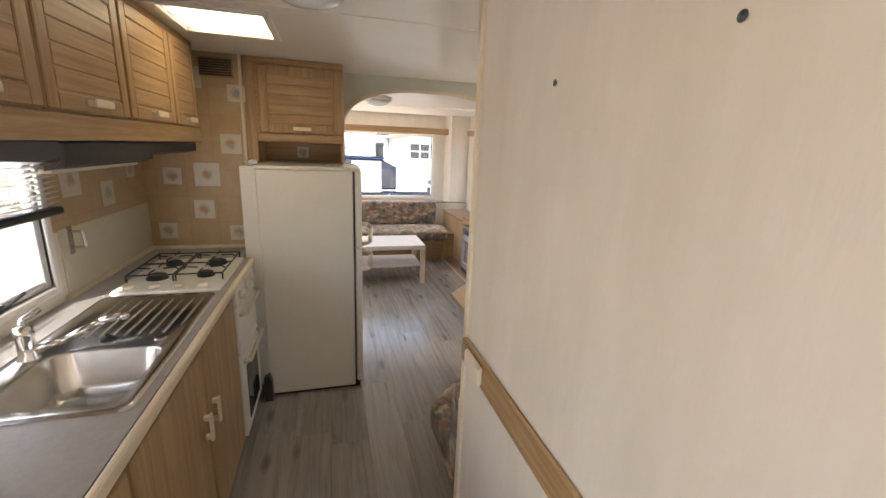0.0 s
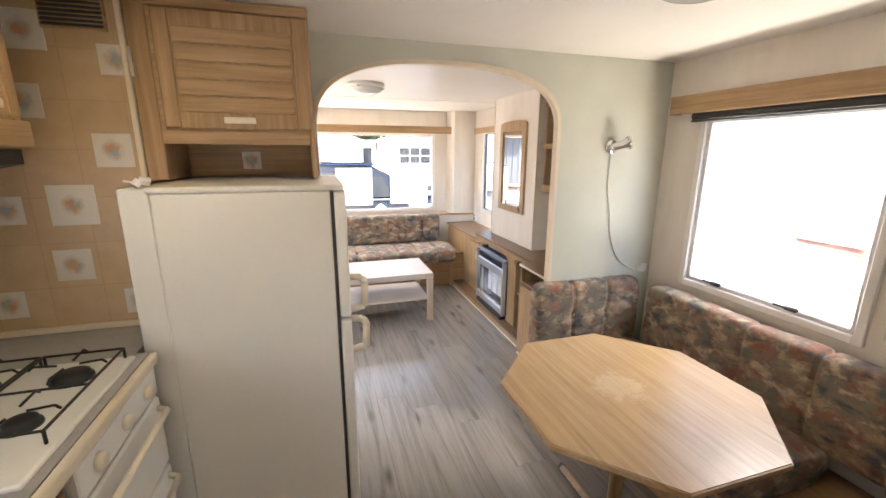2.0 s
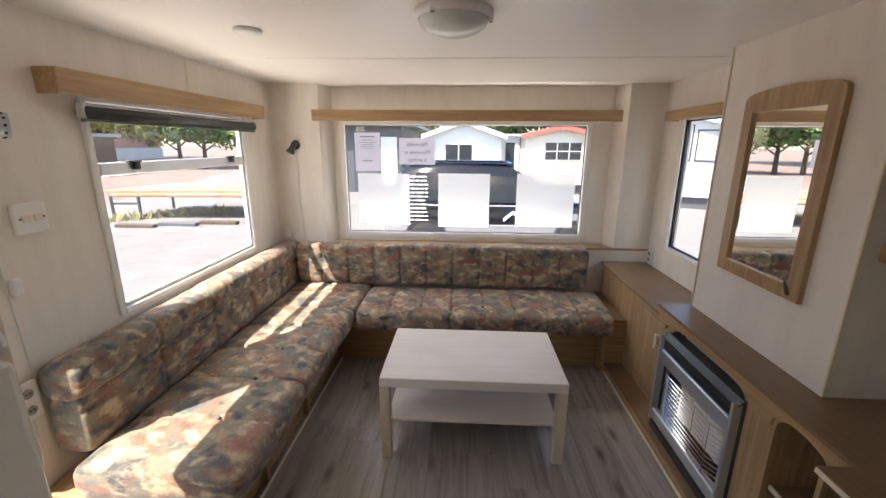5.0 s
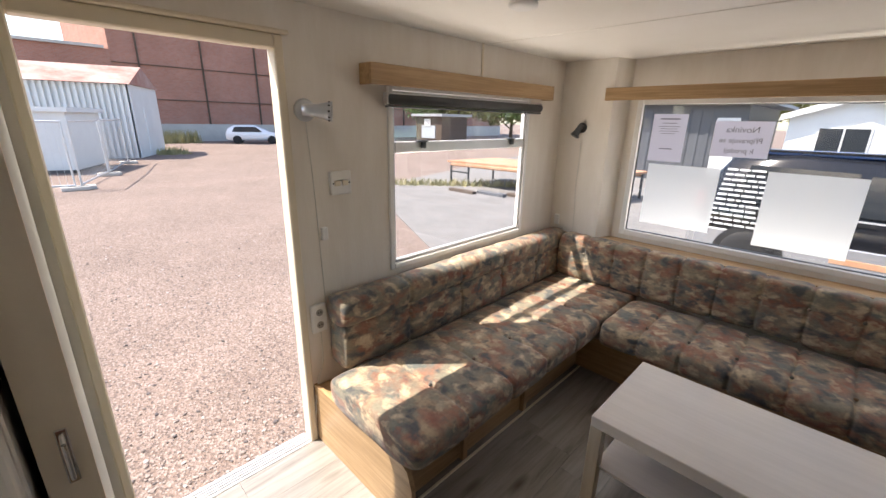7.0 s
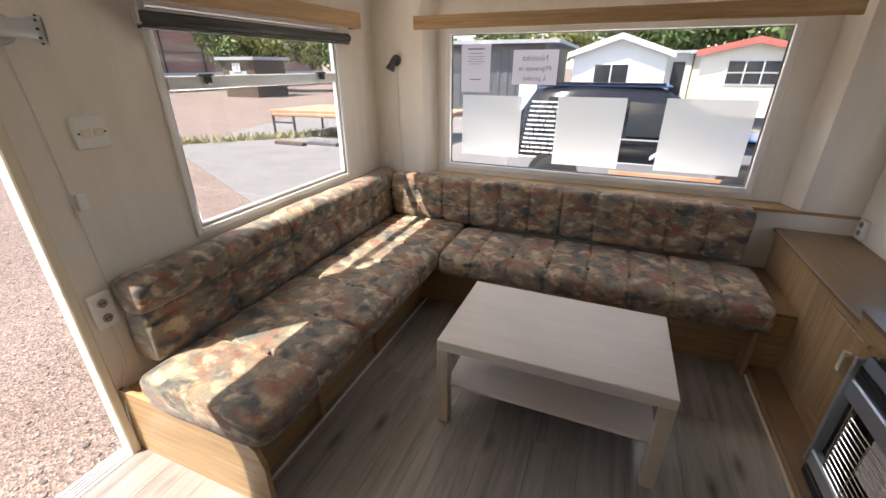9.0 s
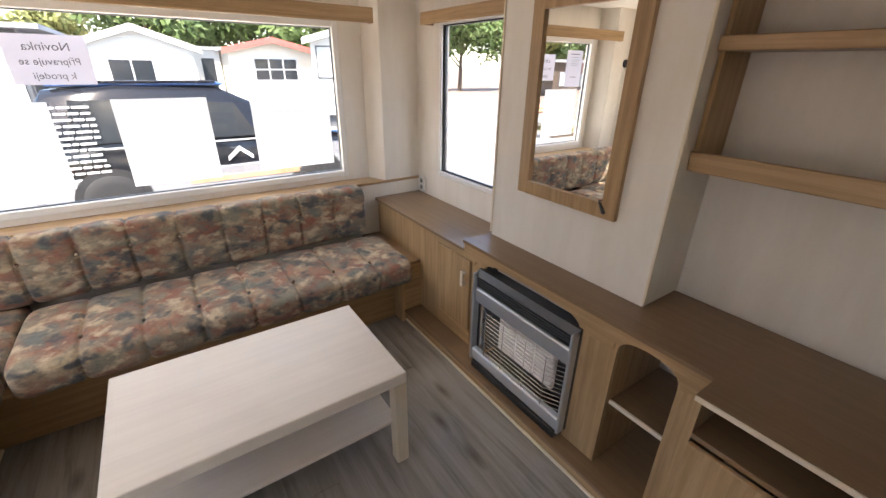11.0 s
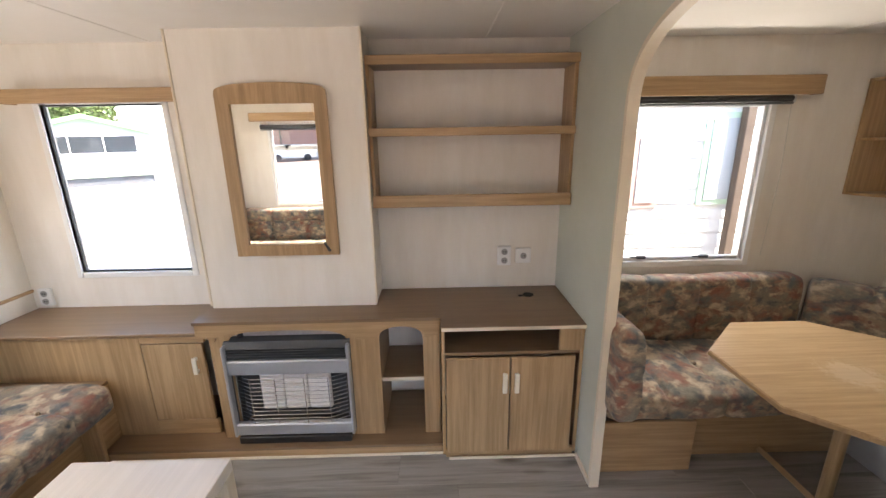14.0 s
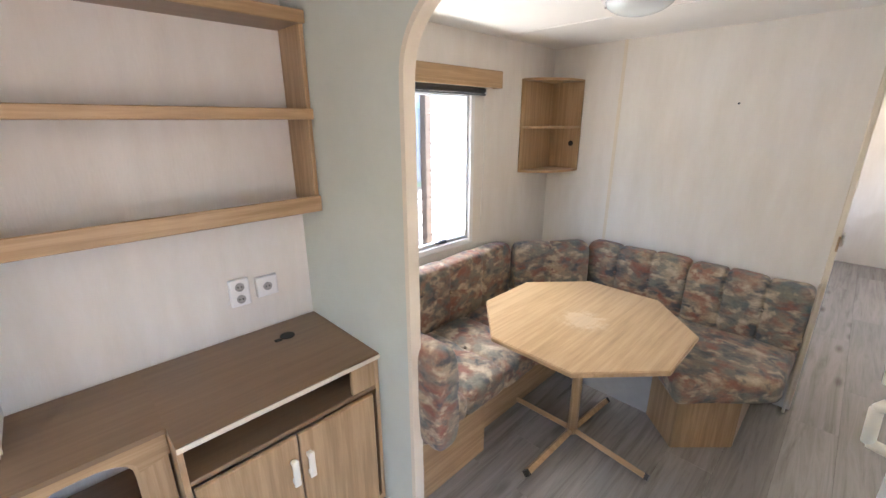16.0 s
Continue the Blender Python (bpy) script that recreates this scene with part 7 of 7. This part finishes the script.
for k in range(3):
    solid("timber_offcut", bbox((-7.6 + k * 0.9, 13.0 + 0.3 * k, GROUND), (-6.6 + k * 0.9, 13.18 + 0.3 * k, GROUND + 0.1), 0.01), M_CONTAINER if k % 2 else M_BARK, "dark timber offcut lying on the asphalt", "timber", "timber offcuts", base=(-7 + k * 0.9, 13.1 + 0.3 * k, GROUND))

# concrete kerb line and grass tufts
bm = bmesh.new()
rng = random.Random(8)
for k in range(2600):
    if k < 1500:
        x, y = -39.8 + rng.random() * 2.5, 9.9 + rng.random() * 4.5
        hgt = 0.3 + rng.random() * 0.9
    elif k < 1900:
        x, y = -26 - rng.random() * 4, 9.0 + rng.random() * 1.6
        hgt = 0.15 + rng.random() * 0.25
    else:
        s = rng.random()
        x, y = -10.5 + s * 4 + rng.random() * 0.5, 11.6 + s * 4 + rng.random() * 0.6
        hgt = 0.08 + rng.random() * 0.22
    a = rng.random() * 6.28
    dx, dy = math.cos(a) * 0.03, math.sin(a) * 0.03
    lx, ly = rng.uniform(-0.15, 0.15), rng.uniform(-0.15, 0.15)
    bm.faces.new([bm.verts.new((x - dx, y - dy, GROUND)), bm.verts.new((x + dx, y + dy, GROUND)), bm.verts.new((x + lx, y + ly, GROUND + hgt))])
solid("grass", bm, M_GRASS, "dry pale grass tufts along walls and kerb", "grass", kind="stuff")


def leaf_mass(bm, c, r, count, rng, leaf=0.22):
    """Many small leaf blades in an uneven clump."""
    for _ in range(count):
        d = Vector((rng.gauss(0, 1), rng.gauss(0, 1), rng.gauss(0, 0.8))).normalized()
        k = 0.55 + 0.45 * rng.random() + 0.25 * noise.noise(d * 2.3 + c)
        p = c + Vector((d.x * r[0], d.y * r[1], d.z * r[2])) * k
        u = Vector((rng.gauss(0, 1), rng.gauss(0, 1), rng.gauss(0, 1))).normalized()
        w = u.cross(d).normalized() * leaf * (0.5 + rng.random())
        u = u * leaf * (0.5 + rng.random())
        bm.faces.new([bm.verts.new(p - u), bm.verts.new(p + w * 0.5), bm.verts.new(p + u), bm.verts.new(p - w * 0.5)])


def tree(x, y, height, spread, mat, seed, label):
    rng = random.Random(seed)
    t = thing("tree", (x, y, GROUND), label, "tree", "trees behind the yard")
    bm = tube(bmesh.new(), (x, y, GROUND), (x + 0.1, y, GROUND + height * 0.55), 0.2, 0.1, 10)
    tips = []
    for k in range(6):
        a = rng.random() * 6.28
        s = Vector((x, y, GROUND + height * (0.25 + 0.05 * k)))
        e = s + Vector((math.cos(a) * spread * 0.6, math.sin(a) * spread * 0.6, height * 0.25))
        tube(bm, s, e, 0.07, 0.03, 6)
        tips.append(e)
    part("trunk", bm, M_BARK, t)
    bm = bmesh.new()
    for e in tips + [Vector((x, y, GROUND + height * 0.8)), Vector((x, y, GROUND + height * 0.55))]:
        leaf_mass(bm, e, (spread * 0.5, spread * 0.5, height * 0.2), 420, rng)
    part("crown", bm, mat, t)
    return t


rng = random.Random(21)
for k in range(9):
    tree(-30 + k * 3.2 + rng.uniform(-1, 1), 33 + k * 2.2 + rng.uniform(-2, 2), 4.5 + rng.random() * 2.5, 3.0, M_LEAF2 if k % 3 else M_LEAF, 40 + k, "bushy green tree at the edge of the yard")
for k in range(9):
    tree(2 + k * 4.4 + rng.uniform(-1, 1), 37 + rng.uniform(-2, 3) - k * 0.6, 6.2 + rng.random() * 2.0, 3.2, M_LEAF, 70 + k, "dark green tree behind the mobile homes")
t = thing("office_cabin", (-24, 30, GROUND), "small dark cabin with a white number plate", "cabin")
part("wall", bbox((-25.5, 27.5, GROUND), (-22.5, 30.5, 1.9)), M_BARK, t)
part("window", bbox((-24.8, 27.44, 0.2), (-23.2, 27.5, 1.2)), M_PGLASS, t)
part("roof", bbox((-25.8, 27.2, 1.9), (-22.2, 30.8, 2.1)), M_GREYROOF, t)
pl = part("number_plate", bbox((-24.4, 27.38, 1.15), (-23.7, 27.43, 1.7)), M_HOME, t)
cu = bpy.data.curves.new("number", "FONT")
cu.body, cu.size, cu.align_x = "16", 0.5, "CENTER"
tmp = bpy.data.objects.new("number", cu)
me = bpy.data.meshes.new_from_object(tmp)
bpy.data.objects.remove(tmp)
me.name = "number"
me.materials.append(M_INK)
ob = new("number", me)
ob.parent = pl
ob.matrix_local = pose(-24.05 + 24, 27.37 - 30, 1.25 - GROUND, 90, 0, 0)

# ---- floor planks ----
fl = solid("floor", bbox((XW - TH, YS - TH, -0.12), (XE + TH, YBAY, -0.008)), M_DARKHOLE, "grey oak-effect laminate plank floor", "floor", kind="structure")
PW, PL = 0.193, 1.285
rng = random.Random(11)
plank_meshes = {}
for i in range(16):
    x0 = XW + 0.002 + i * PW
    x1 = min(x0 + PW - 0.0006, XE - 0.002)
    if x1 - x0 < 0.02:
        continue
    y = YS - rng.random() * PL
    while y < YN:
        a, c = max(y, YS), min(y + PL - 0.0006, YN)
        y += PL
        if c - a < 0.03:
            continue
        key = (round(x1 - x0, 4), round(c - a, 4))
        if key not in plank_meshes:
            plank_meshes[key] = mesh_of("plank", bbox((0, 0, -0.008), (x1 - x0, c - a, 0.0), 0.0007), M_PLANK)
        ob = new("plank", plank_meshes[key])
        ob.parent = fl
        ob.location = (x0, a, 0)
